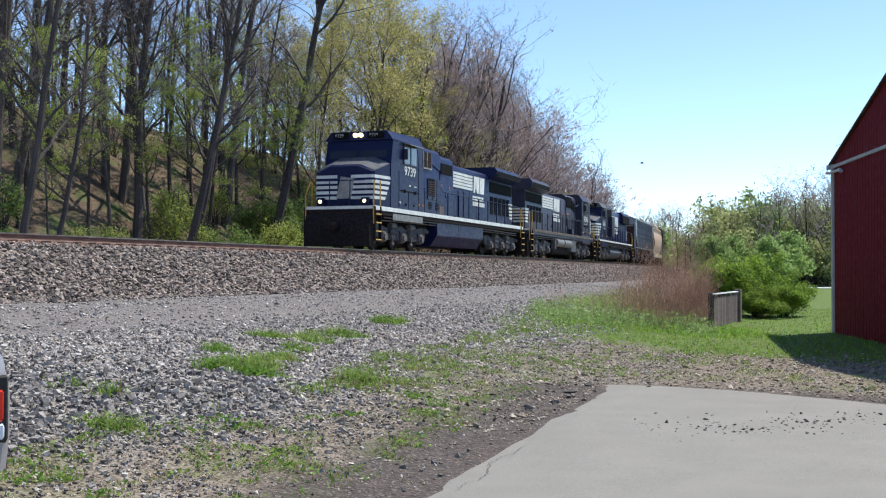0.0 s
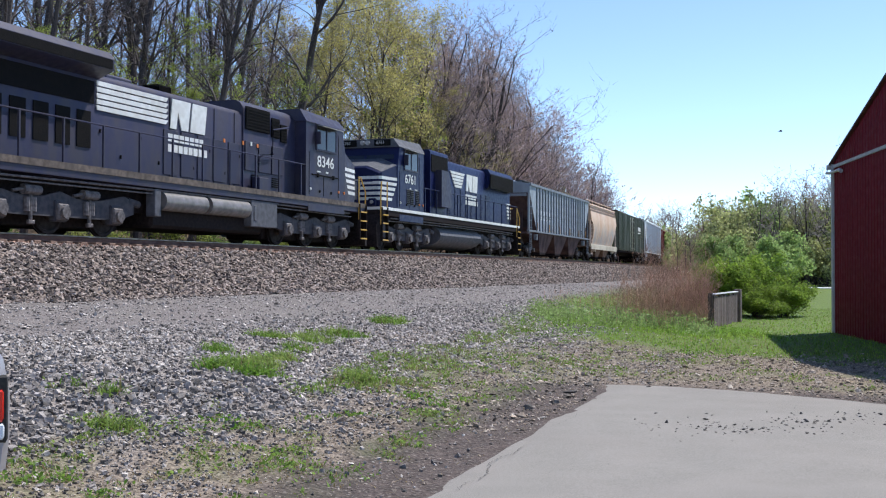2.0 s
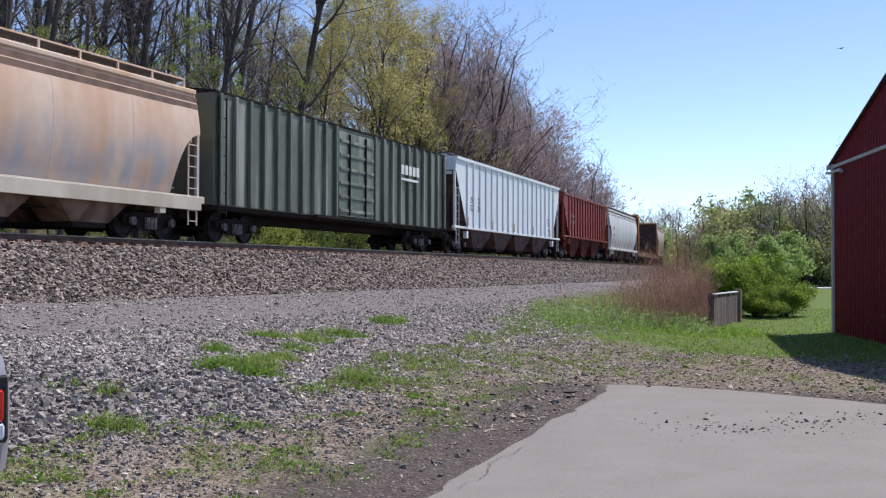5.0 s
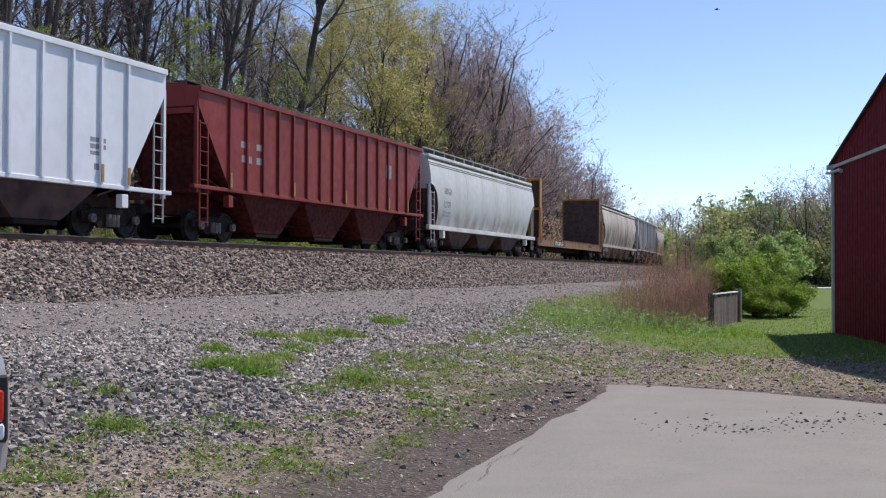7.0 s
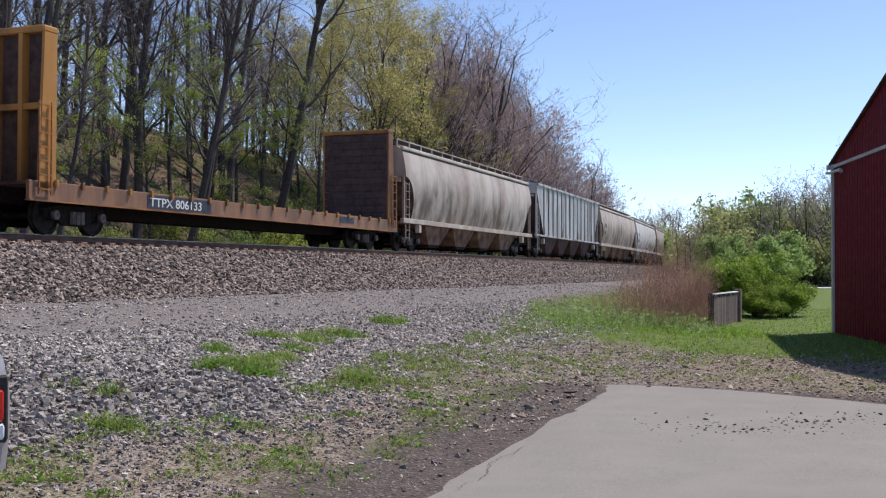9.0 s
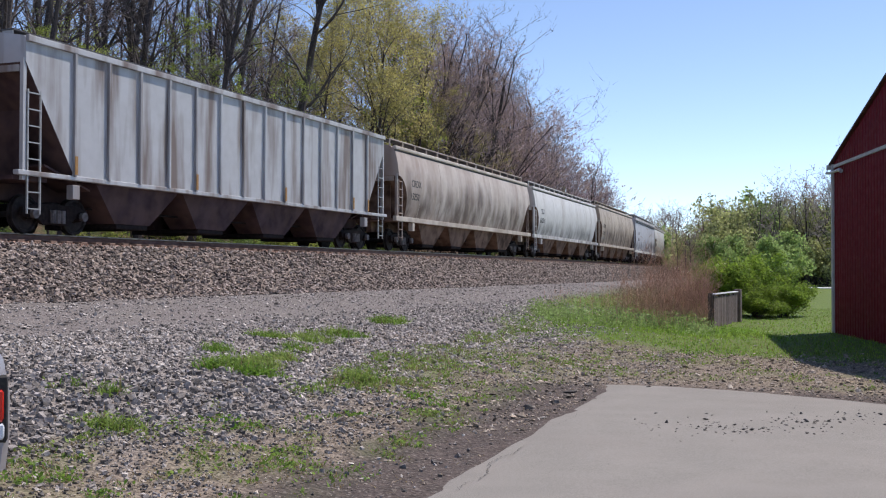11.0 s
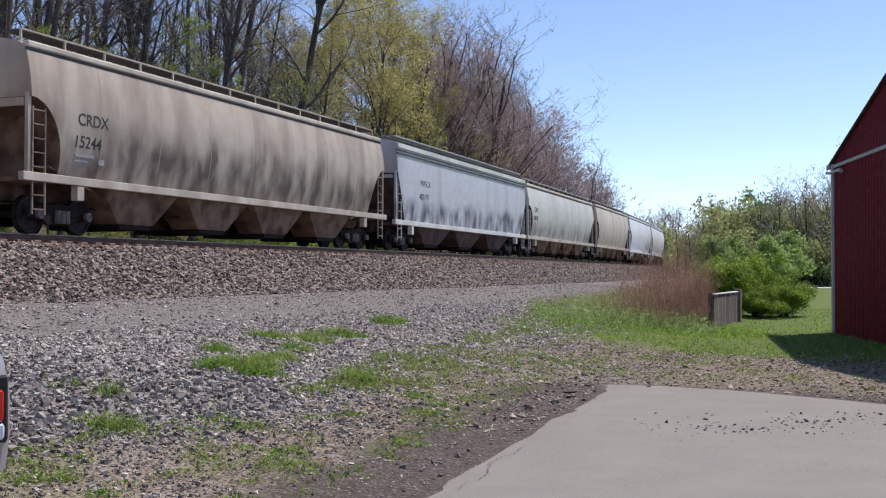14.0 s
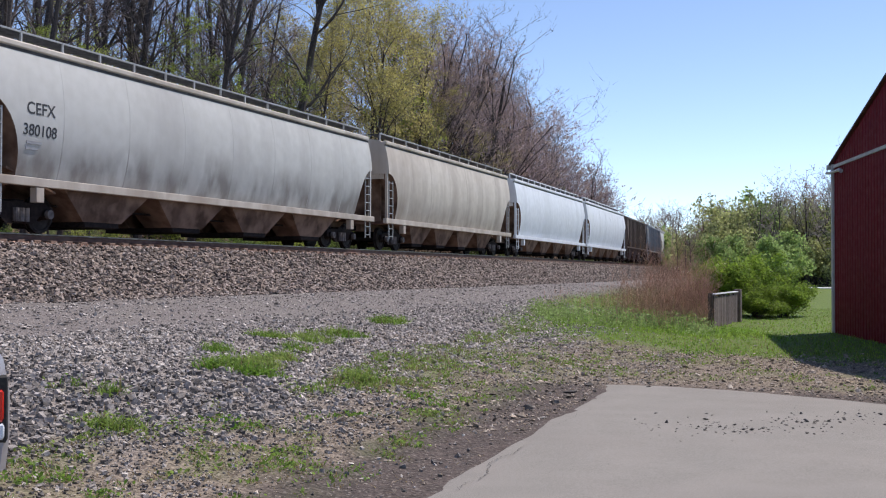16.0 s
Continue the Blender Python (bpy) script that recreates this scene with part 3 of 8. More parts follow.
def freight_frame():
    sh = Shape().plate([(-1.15, 0.62), (-0.95, 0.66), (-0.6, 0.72), (0.6, 0.72), (0.95, 0.66), (1.15, 0.62), (1.15, 0.42), (0.95, 0.36), (0.72, 0.42), (0.45, 0.22), (-0.45, 0.22), (-0.72, 0.42), (-0.95, 0.36), (-1.15, 0.42)], 0, 0.1)
    for x in (-0.25, -0.08, 0.09, 0.26):
        sh.tube([(x, 0.05, 0.28), (x, 0.05, 0.6)], 0.07, 8)
    for x in (-0.875, 0.875):
        sh.tube([(x, -0.06, 0.46), (x, 0.16, 0.46)], 0.13, 10)
    return sh


def freight_truck(parent, x):
    t = part("truck", shared("bolster", lambda: Shape().box(-0.2, 0.2, -1.0, 1.0, 0.45, 0.78, 0.03), UNDER), None, parent, at=pose(x, 0, 0))
    for y in (-1.02, 0.92):
        part("side_frame", shared("side_frame", freight_frame, UNDER), None, t, at=pose(0, y, 0))
    for dx in (-0.875, 0.875):
        part("wheelset", shared("wheelset", lambda: wheel_shape(0.46), WHEEL), None, t, at=pose(dx, 0, 0.46))
        # caps stand out pale: light on the bearings is put into their colour
        for y in (-1.14, 1.14):
            part("bearing_cap", shared("bearing_cap", lambda: Shape().tube([(0, -0.05, 0), (0, 0.05, 0)], 0.115, 12), TREAD), None, t, at=pose(dx, y, 0.46))
    for y in (-1.07, 1.07):
        part("spring_nest", shared("spring_nest", lambda: Shape().tube([(-0.17, 0, 0.26), (-0.17, 0, 0.58)], 0.075, 8).tube([(0, 0, 0.26), (0, 0, 0.58)], 0.075, 8).tube([(0.17, 0, 0.26), (0.17, 0, 0.58)], 0.075, 8), TREAD), None, t, at=pose(0, y, 0))


def coupler(parent, x, way):
    part("coupler", shared("coupler", lambda: Shape().box(-0.1, 0.75, -0.1, 0.1, 0.78, 0.98, 0.03).box(0.55, 0.9, -0.17, 0.17, 0.72, 1.04, 0.05), UNDER), None, parent,
         at=pose(x, 0, 0, 0, 0, 0 if way > 0 else 180))


def ladder_shape(h, w=0.42, n=7):
    sh = Shape()
    for x in (-w / 2, w / 2):
        sh.box(x - 0.02, x + 0.02, -0.02, 0.02, 0, h)
    for i in range(n):
        z = 0.12 + (h - 0.2) * i / (n - 1)
        sh.box(-w / 2, w / 2, -0.03, 0.0, z - 0.014, z + 0.014)
    return sh


def side_width(z, zs, zt, style):
    """Half the width of a hopper body at height z."""
    u = (z - zs) / (zt - zs)
    if style == "round":
        return 1.57 - 0.23 * (2 * min(max(u, 0), 1) - 1.04) ** 2
    return 1.52 if style == "flat" else 1.5 + 0.06 * math.sin(math.pi * min(max(u, 0), 1))


def hopper(s0, s1, label, paint, dark, style="round", zs=1.32, zt=4.1, bays=4, posts=0, sill=None, rail=None, slope=1.7, group="freight cars of the train", post_mat=None, eave=None, bands=False):
    """A covered hopper car; s0 and s1: the ends of its body."""
    car = rolling("hopper_car", label, "freight car", s0, s1, group)
    BODY[car.name] = (zs, zt, style)
    slope = {"round": 1.15, "plain": 0.9}.get(style, slope)
    L = s1 - s0
    h = L / 2
    sill = sill or paint
    rail = rail or paint
    levels = 9

    def section(zl):
        zz = [zl + (zt - zl) * i / levels for i in range(levels + 1)]
        right = [(-side_width(z, zs, zt, style), z) for z in zz]
        if style == "round":
            right += [(-1.12, zt + 0.14), (-0.6, zt + 0.24)]
        else:
            right += [(-1.45, zt + 0.06), (-0.6, zt + 0.2)]
        return right + [(-y, z) for y, z in right[::-1]]

    st = []
    steps = 9 if style == "round" else 6
    top_l = zs + (zt - zs) * {"round": 0.60, "plain": 0.62}.get(style, 0.82)
    for i in range(steps + 1):
        u = math.sin(i / steps * math.pi / 2) if style == "round" else i / steps
        zl = zs + (top_l - zs) * (math.sqrt(max(1 - u * u, 0)) if style == "round" else 1 - u)
        st.append((u * slope, zl))
    stations = [(-h + x, z) for x, z in st] + [(h - x, z) for x, z in st[::-1]]
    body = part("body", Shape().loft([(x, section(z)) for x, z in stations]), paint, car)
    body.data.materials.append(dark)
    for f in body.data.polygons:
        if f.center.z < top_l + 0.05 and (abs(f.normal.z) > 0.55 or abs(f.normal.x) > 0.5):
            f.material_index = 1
    # sill, end decks and corner posts
    for y in (-1.56, 1.40):
        part("side_sill", Shape().box(-h - 0.25, h + 0.25, y, y + 0.16, zs - (0.09 if style == "flat" else 0.18), zs + 0.02, 0.01), sill, car)
    for e in (-1, 1):
        x0, x1 = (-h - 0.25, -h + 0.9) if e < 0 else (h - 0.9, h + 0.25)
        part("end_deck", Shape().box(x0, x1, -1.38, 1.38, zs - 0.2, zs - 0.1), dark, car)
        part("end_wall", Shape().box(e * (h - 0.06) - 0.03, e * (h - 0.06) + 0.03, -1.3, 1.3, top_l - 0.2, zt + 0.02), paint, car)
        # lower end wall: dirty tone that also paints the recess's shade
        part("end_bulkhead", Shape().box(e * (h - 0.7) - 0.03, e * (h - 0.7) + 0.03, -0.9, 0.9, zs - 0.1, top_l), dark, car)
        for y in (-1.45, 1.45):
            part("corner_post", Shape().box(e * h - 0.05, e * h + 0.05, y - 0.05, y + 0.05, zs - 0.2, top_l + 0.1), paint, car)
            part("ladder", shared("ladder:%.2f" % zs + style, lambda: ladder_shape(zs + (1.15 if style == "round" else 1.5), n=8), rail), None, car,
                 at=pose(e * (h - 0.3), y * 1.04, 0.42, 0, 0, 0 if y < 0 else 180))
            part("jacking_pad", Shape().box(e * (h - 1.75) - 0.13, e * (h - 1.75) + 0.13, y - 0.1, y + 0.1, zs - 0.55, zs - 0.2, 0.01), sill, car)
        coupler(car, e * (h + 0.1), e)
        freight_truck(car, e * (h - 1.65))
    part("centre_sill", Shape().box(-h, h, -0.3, 0.3, 0.78, zs - 0.1), dark, car)
    # hopper bays: slope sheets that nearly meet at the top and end in outlets
    span = L - 2 * 2.55
    bl = span / bays
    for k in range(bays):
        x = -span / 2 + (k + 0.5) * bl
        lo = 0.22
        sh = Shape()
        a, bb = bl * 0.497, bl * 0.2
        for y0, y1 in ((-1.42, -0.2), (0.2, 1.42)):
            m = (y0 + y1) / 2 + (0.08 if y0 > 0 else -0.08) * -1
            w0, w1 = (y1 - y0) / 2, 0.46
            sh.add([(x - a, y0, zs), (x + a, y0, zs), (x + a, y1, zs), (x - a, y1, zs),
                    (x - bb, m - w1, lo + 0.12), (x + bb, m - w1, lo + 0.12), (x + bb, m + w1, lo + 0.12), (x - bb, m + w1, lo + 0.12)],
                   [(0, 1, 5, 4), (1, 2, 6, 5), (2, 3, 7, 6), (3, 0, 4, 7), (4, 5, 6, 7), (3, 2, 1, 0)])
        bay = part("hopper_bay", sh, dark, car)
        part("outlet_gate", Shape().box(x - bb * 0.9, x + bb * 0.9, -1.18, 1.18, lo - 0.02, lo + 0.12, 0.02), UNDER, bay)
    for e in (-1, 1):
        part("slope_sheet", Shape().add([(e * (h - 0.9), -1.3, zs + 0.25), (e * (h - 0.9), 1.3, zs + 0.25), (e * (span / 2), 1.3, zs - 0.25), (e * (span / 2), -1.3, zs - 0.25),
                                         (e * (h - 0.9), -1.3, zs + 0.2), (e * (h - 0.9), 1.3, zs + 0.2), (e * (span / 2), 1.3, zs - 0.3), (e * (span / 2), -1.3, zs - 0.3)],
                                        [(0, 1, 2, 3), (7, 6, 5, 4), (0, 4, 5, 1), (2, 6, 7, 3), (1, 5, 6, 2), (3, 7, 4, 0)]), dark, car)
    part("brake_pipe", Shape().tube([(-h + 1, -0.75, 0.72), (0, -0.75, 0.66), (h - 1, -0.75, 0.72)], 0.03, 6), UNDER, car)
    if style == "round":
        n = max(int(L / 2.5), 3)
        for k in range(1, n):
            x = -h + L * k / n
            ring = [(y * 1.0018, z + 0.002) for y, z in section(zs)]
            part("seam", Shape().loft([(x - 0.018, ring), (x + 0.018, ring)]), paint, car)
    # outside posts
    if posts:
        pm = shared("post:%.2f" % zt, lambda: Shape().box(-0.045, 0.045, -0.075, 0.0, zs, zt, 0.008), post_mat or paint)
        for k in range(posts):
            x = -h + slope * 0.98 + (L - 2 * slope * 0.98) * k / (posts - 1)
            part("post", pm, None, car, at=pose(x, -1.52, 0))
            part("post", pm, None, car, at=pose(x, 1.52, 0, 0, 0, 180))
            if k % 4 == 0 or k == posts - 1:
                part("reflector", shared("reflector:%.2f" % zs, lambda: Shape().box(-0.05, 0.05, -0.1, -0.088, zs + 0.05, zs + 0.5), P_MARKER), None, car, at=pose(x, -1.52, 0))
        for y in (-1.6, 1.5):
            part("top_chord", Shape().box(-h, h, y, y + 0.1, zt - 0.08, zt + 0.07, 0.01), post_mat or paint, car)
    # roof: hatch coaming and running boards with their rail
    part("hatch_coaming", Shape().box(-h + 0.8, h - 0.8, -0.32, 0.32, zt + 0.2, zt + 0.34, 0.02), paint, car)
    for y in (-1.06, 0.56):
        part("running_board", Shape().box(-h + 0.1, h - 0.1, y, y + 0.5, zt + 0.40, zt + 0.43) if style == "round" else Shape().box(-h + 0.1, h - 0.1, y, y + 0.5, zt + 0.24, zt + 0.27), P_GRATING, car)
    if style == "round":
        part("roof_eave", Shape().box(-h, h, -1.43, -1.25, zt - 0.02, zt + 0.13, 0.03), eave or sill, car)
        part("roof_eave", Shape().box(-h, h, 1.25, 1.43, zt - 0.02, zt + 0.13, 0.03), eave or sill, car)
        # the dark line closest below the eave paints its shadow
        for sg in (-1, 1):
            for z0, z1 in ((zt - 0.5, zt - 0.3), (zt - 0.31, zt - 0.1)) if bands == "rust" else ((zt - 0.36, zt - 0.33), (zt - 0.27, zt - 0.24), (zt - 0.13, zt - 0.05)) if bands else ((zt - 0.1, zt - 0.03),):
                w = side_width((z0 + z1) / 2, zs, zt, style)
                part("eave_line", Shape().box(-h, h, min(sg * (w - 0.04), sg * (w + 0.012)), max(sg * (w - 0.04), sg * (w + 0.012)), z0, z1), P_RUST if bands == "rust" else P_DARK_LINE, car)
        n = int(L / 1.45)
        sh = Shape()
        for k in range(n + 1):
            x = -h + 0.15 + (L - 0.3) * k / n
            sh.box(x - 0.025, x + 0.025, -1.1, -1.05, zt + 0.1, zt + 0.46)
            sh.box(x - 0.025, x + 0.025, 1.05, 1.1, zt + 0.1, zt + 0.46)
        sh.box(-h + 0.1, h - 0.1, -1.1, -1.06, zt + 0.43, zt + 0.47).box(-h + 0.1, h - 0.1, 1.06, 1.1, zt + 0.43, zt + 0.47)
        part("roof_rail", sh, rail, car)
    else:
        sh = Shape()
        n = int(L / 2.0)
        for k in range(n + 1):
            x = -h + 0.15 + (L - 0.3) * k / n
            sh.box(x - 0.02, x + 0.02, -1.0, -0.7, zt + 0.12, zt + 0.28)
        part("board_bracket", sh, rail, car)
        if style == "plain":
            part("roof_walk", Shape().box(-h + 0.2, h - 0.2, -1.35, -0.7, zt + 0.34, zt + 0.38), P_RAIL_PALE, car)
            part("roof_walk", Shape().box(-h + 0.2, h - 0.2, 0.7, 1.35, zt + 0.34, zt + 0.38), P_RAIL_PALE, car)
            part("walk_support", Shape().box(-h + 0.2, h - 0.2, -1.0, -0.95, zt + 0.1, zt + 0.34).box(-h + 0.2, h - 0.2, 0.95, 1.0, zt + 0.1, zt + 0.34), P_RAIL_PALE, car)
        if bands:
            for sg in (-1, 1):
                for z0, z1, mt in ((zt - 0.42, zt - 0.37, P_DARK_LINE), (zt - 0.28, zt - 0.24, P_DARK_LINE), (zt - 0.16, zt + 0.02, sill)):
                    part("top_band", Shape().box(-h, h, min(sg * 1.46, sg * 1.575), max(sg * 1.46, sg * 1.575), z0, z1), mt, car)
    return car


def plates(car, spots, mat, y, name="marking"):
    """Bars that stand for small writing: (x0, x1, z0, z1)."""
    for x0, x1, z0, z1 in spots:
        part(name, Shape().box(x0, x1, y - 0.012, y, z0, z1), mat, car)


def boxcar(s0, s1, label, paint, dark):
    car = rolling("boxcar", label, "freight car", s0, s1, "freight cars of the train")
    L = s1 - s0
    h = L / 2
    part("body", Shape().box(-h, h, -1.48, 1.48, 1.08, 4.5, 0.03), paint, car)
    part("roof", Shape().loft([(x, [(-1.53, 4.46), (1.53, 4.46), (1.53, 4.53), (0, 4.72), (-1.53, 4.53)]) for x in (-h - 0.03, h + 0.03)]), dark, car)
    rib = Shape().box(-0.085, 0.085, -0.12, 0, 1.1, 4.45, 0.015).mesh("rib", paint)
    for k in range(23):
        x = -h + 0.25 + (L - 0.5) * k / 22
        if abs(x) < 1.6:
            continue
        part("rib", rib, None, car, at=pose(x, -1.48, 0))
        part("rib", rib, None, car, at=pose(x, 1.48, 0, 0, 0, 180))
    for y, turn in ((-1.48, 0), (1.48, 180)):
        door = part("door", Shape().box(-1.55, 1.55, -0.09, 0, 1.15, 4.3, 0.015), paint, car, at=pose(0, y, 0, 0, 0, turn))
        for k in range(6):
            part("door_rib", Shape().box(-1.5, 1.5, -0.13, -0.09, 1.3 + 0.52 * k, 1.42 + 0.52 * k, 0.01), paint, door)
        part("door_bar", Shape().box(-0.75, -0.69, -0.16, -0.1, 1.2, 4.25).box(0.69, 0.75, -0.16, -0.1, 1.2, 4.25), dark, door)
        part("door_rail", Shape().box(-3.4, 3.4, -0.12, 0, 1.02, 1.12), dark, car, at=pose(0, y, 0, 0, 0, turn))
        for e in (-1, 1):
            part("ladder", shared("box_ladder", lambda: ladder_shape(3.6), dark), None, car, at=pose(e * (h - 0.32), y * 1.06, 0.75, 0, 0, turn))
    part("underframe", Shape().box(-h, h, -1.4, 1.4, 0.95, 1.08).box(-h, h, -0.3, 0.3, 0.7, 1.0), dark, car)
    plates(car, [(4.3 + 0.42 * k, 4.6 + 0.42 * k, 3.2, 3.6) for k in range(5)] + [(4.3, 6.2, 2.95, 3.05)], WHITE, -1.605)
    for e in (-1, 1):
        coupler(car, e * h, e)
        freight_truck(car, e * (h - 2.0))
    return car


def bulkhead_flat(s0, s1, label, paint, wood, dark):
    car = rolling("flat_car", label, "freight car", s0, s1, "freight cars of the train")
    L = s1 - s0
    h = L / 2
    part("deck", Shape().box(-h, h, -1.4, 1.4, 1.12, 1.2), wood, car)
    for y in (-1.5, 1.4):
        part("side_sill", Shape().box(-h, h, y, y + 0.1, 0.76, 1.22, 0.01), P_RUSTY, car)
        part("sill_flange", Shape().box(-h, h, y - 0.03, y + 0.13, 0.74, 0.77), paint, car)
    pocket = Shape().box(-0.05, 0.05, -0.07, 0, 1.1, 1.27, 0.01).mesh("stake_pocket", paint)
    for k in range(22):
        for y, turn in ((-1.5, 0), (1.5, 180)):
            part("stake_pocket", pocket, None, car, at=pose(-h + 0.9 + (L - 1.8) * k / 21, y, 0, 0, 0, turn))
    part("centre_sill", Shape().plate([(-h, 1.12), (h, 1.12), (h, 0.75), (h - 4, 0.5), (-h + 4, 0.5), (-h, 0.75)], -0.4, 0.4), dark, car)
    TOP = 4.78
    for e in (-1, 1):
        bh = part("bulkhead", Shape().box(-0.06, 0.06, -1.3, 1.3, 1.2, TOP), wood, car, at=pose(e * (h - 0.75), 0, 0))
        part("bulkhead_cap", Shape().box(-0.2, 0.3, -1.5, 1.5, TOP, TOP + 0.16, 0.03) if e > 0 else Shape().box(-0.3, 0.2, -1.5, 1.5, TOP, TOP + 0.16, 0.03), paint, bh)
        for k in range(12):
            z = 1.24 + (TOP - 1.26) * k / 12
            part("plank", Shape().box(-e * 0.12 - 0.03, -e * 0.12 + 0.03, -1.42, 1.42, z, z + (TOP - 1.26) / 12 - 0.012, 0.006), wood, bh)
        for y in (-0.8, 0, 0.8):
            part("stanchion", Shape().box(min(e * 0.06, e * 0.3), max(e * 0.06, e * 0.3), y - 0.06, y + 0.06, 1.2, TOP), paint, bh)
        part("cross_beam", Shape().box(min(e * 0.06, e * 0.26), max(e * 0.06, e * 0.26), -1.4, 1.4, 2.95, 3.1), paint, bh)
        for y in (-1.5, 1.42):
            part("side_frame_plate", Shape().plate([(-e * 0.16, 1.2), (e * 0.4, 0.9), (e * 0.4, 1.5), (e * 0.26, TOP), (-e * 0.16, TOP)], y, y + 0.08), paint, bh)
            part("ladder", shared("flat_ladder", lambda: ladder_shape(2.2), paint), None, bh, at=pose(e * 0.28, y * 1.04, 0.9, 0, 0, 0 if y < 0 else 180))
        coupler(car, e * h, e)
        freight_truck(car, e * (h - 2.2))
    part("marking_panel", Shape().box(-6.3, -3.2, -1.512, -1.5, 0.8, 1.17), P_PANEL, car)
    lettering("TTPX 806133", 0.34, WHITE, car, pose(-6.2, -1.515, 0.86, 90, 0, 0) @ Matrix.Diagonal((1.3, 1, 1, 1)), "lettering", 0.003)
    part("marking_panel", Shape().box(5.4, 6.6, -1.512, -1.5, 0.92, 1.14), P_PANEL, car)
    return car


def engine_frame():
    sh = Shape().plate([(-2.9, 0.95), (-2.5, 1.08), (-1.5, 0.9), (-0.6, 0.9), (0, 1.05), (0.6, 0.9), (1.5, 0.9), (2.5, 1.08), (2.9, 0.95), (2.9, 0.62), (2.5, 0.5), (1.6, 0.42), (0.5, 0.42), (-0.5, 0.42), (-1.6, 0.42), (-2.5, 0.5), (-2.9, 0.62)], 0, 0.1)
    for x in (-2.1, 0, 2.1):
        sh.box(x - 0.22, x + 0.22, -0.06, 0.16, 0.3, 0.82, 0.03)
        sh.tube([(x, -0.1, 0.53), (x, 0.2, 0.53)], 0.16, 10)
    for x in (-1.05, 1.05):
        sh.tube([(x - 0.35, -0.05, 0.78), (x + 0.35, -0.05, 0.7)], 0.09, 8)
    for x in (-2.7, 2.7):
        sh.tube([(x, 0.02, 0.98), (x + (0.5 if x > 0 else -0.5), 0.02, 0.9)], 0.1, 8)
    return sh


def engine_truck(parent, x):
    t = part("truck", shared("engine_bolster", lambda: Shape().box(-2.9, 2.9, -0.68, 0.68, 0.18, 1.0, 0.04), UNDER), None, parent, at=pose(x, 0, 0))
    for y in (-1.2, 1.1):
        part("side_frame", shared("engine_side_frame", engine_frame, TRUCK), None, t, at=pose(0, y, 0))
    for dx in (-2.1, 0, 2.1):
        part("wheelset", shared("engine_wheelset", lambda: wheel_shape(0.52), WHEEL), None, t, at=pose(dx, 0, 0.52))
    for dx in (-2.1, 0, 2.1):
        for y in (-1.28, 1.28):
            part("journal_box", shared("journal_box", lambda: Shape().box(-0.2, 0.2, -0.06, 0.06, 0.34, 0.74, 0.03).tube([(0, -0.14, 0.53), (0, 0.14, 0.53)], 0.15, 12), TREAD), None, t, at=pose(dx, y, 0))
    for dx in (-1.05, 1.05):
        for y in (-1.24, 1.24):
            part("brake_cylinder", shared("brake_cylinder", lambda: Shape().tube([(-0.28, 0, 0), (0.28, 0, 0)], 0.12, 10).tube([(0.28, 0, 0), (0.62, 0, -0.06)], 0.04, 6), TREAD), None, t, at=pose(dx, y, 1.02))
            part("coil_spring", shared("coil_spring", lambda: Shape().tube([(0.32 * k, 0, 0.5) for k in (0,)] + [(0, 0, 0.84)], 0.085, 8).tube([(0.22, 0, 0.5), (0.22, 0, 0.84)], 0.085, 8), TREAD), None, t, at=pose(dx - 0.1, y * 0.985, 0))
            part("spring_hanger", shared("spring_hanger", lambda: Shape().tube([(0, 0, 0.22), (0, 0, 0.9)], 0.05, 6).box(-0.11, 0.11, -0.05, 0.05, 0.2, 0.3, 0.02), TREAD), None, t, at=pose(dx, y, 0))


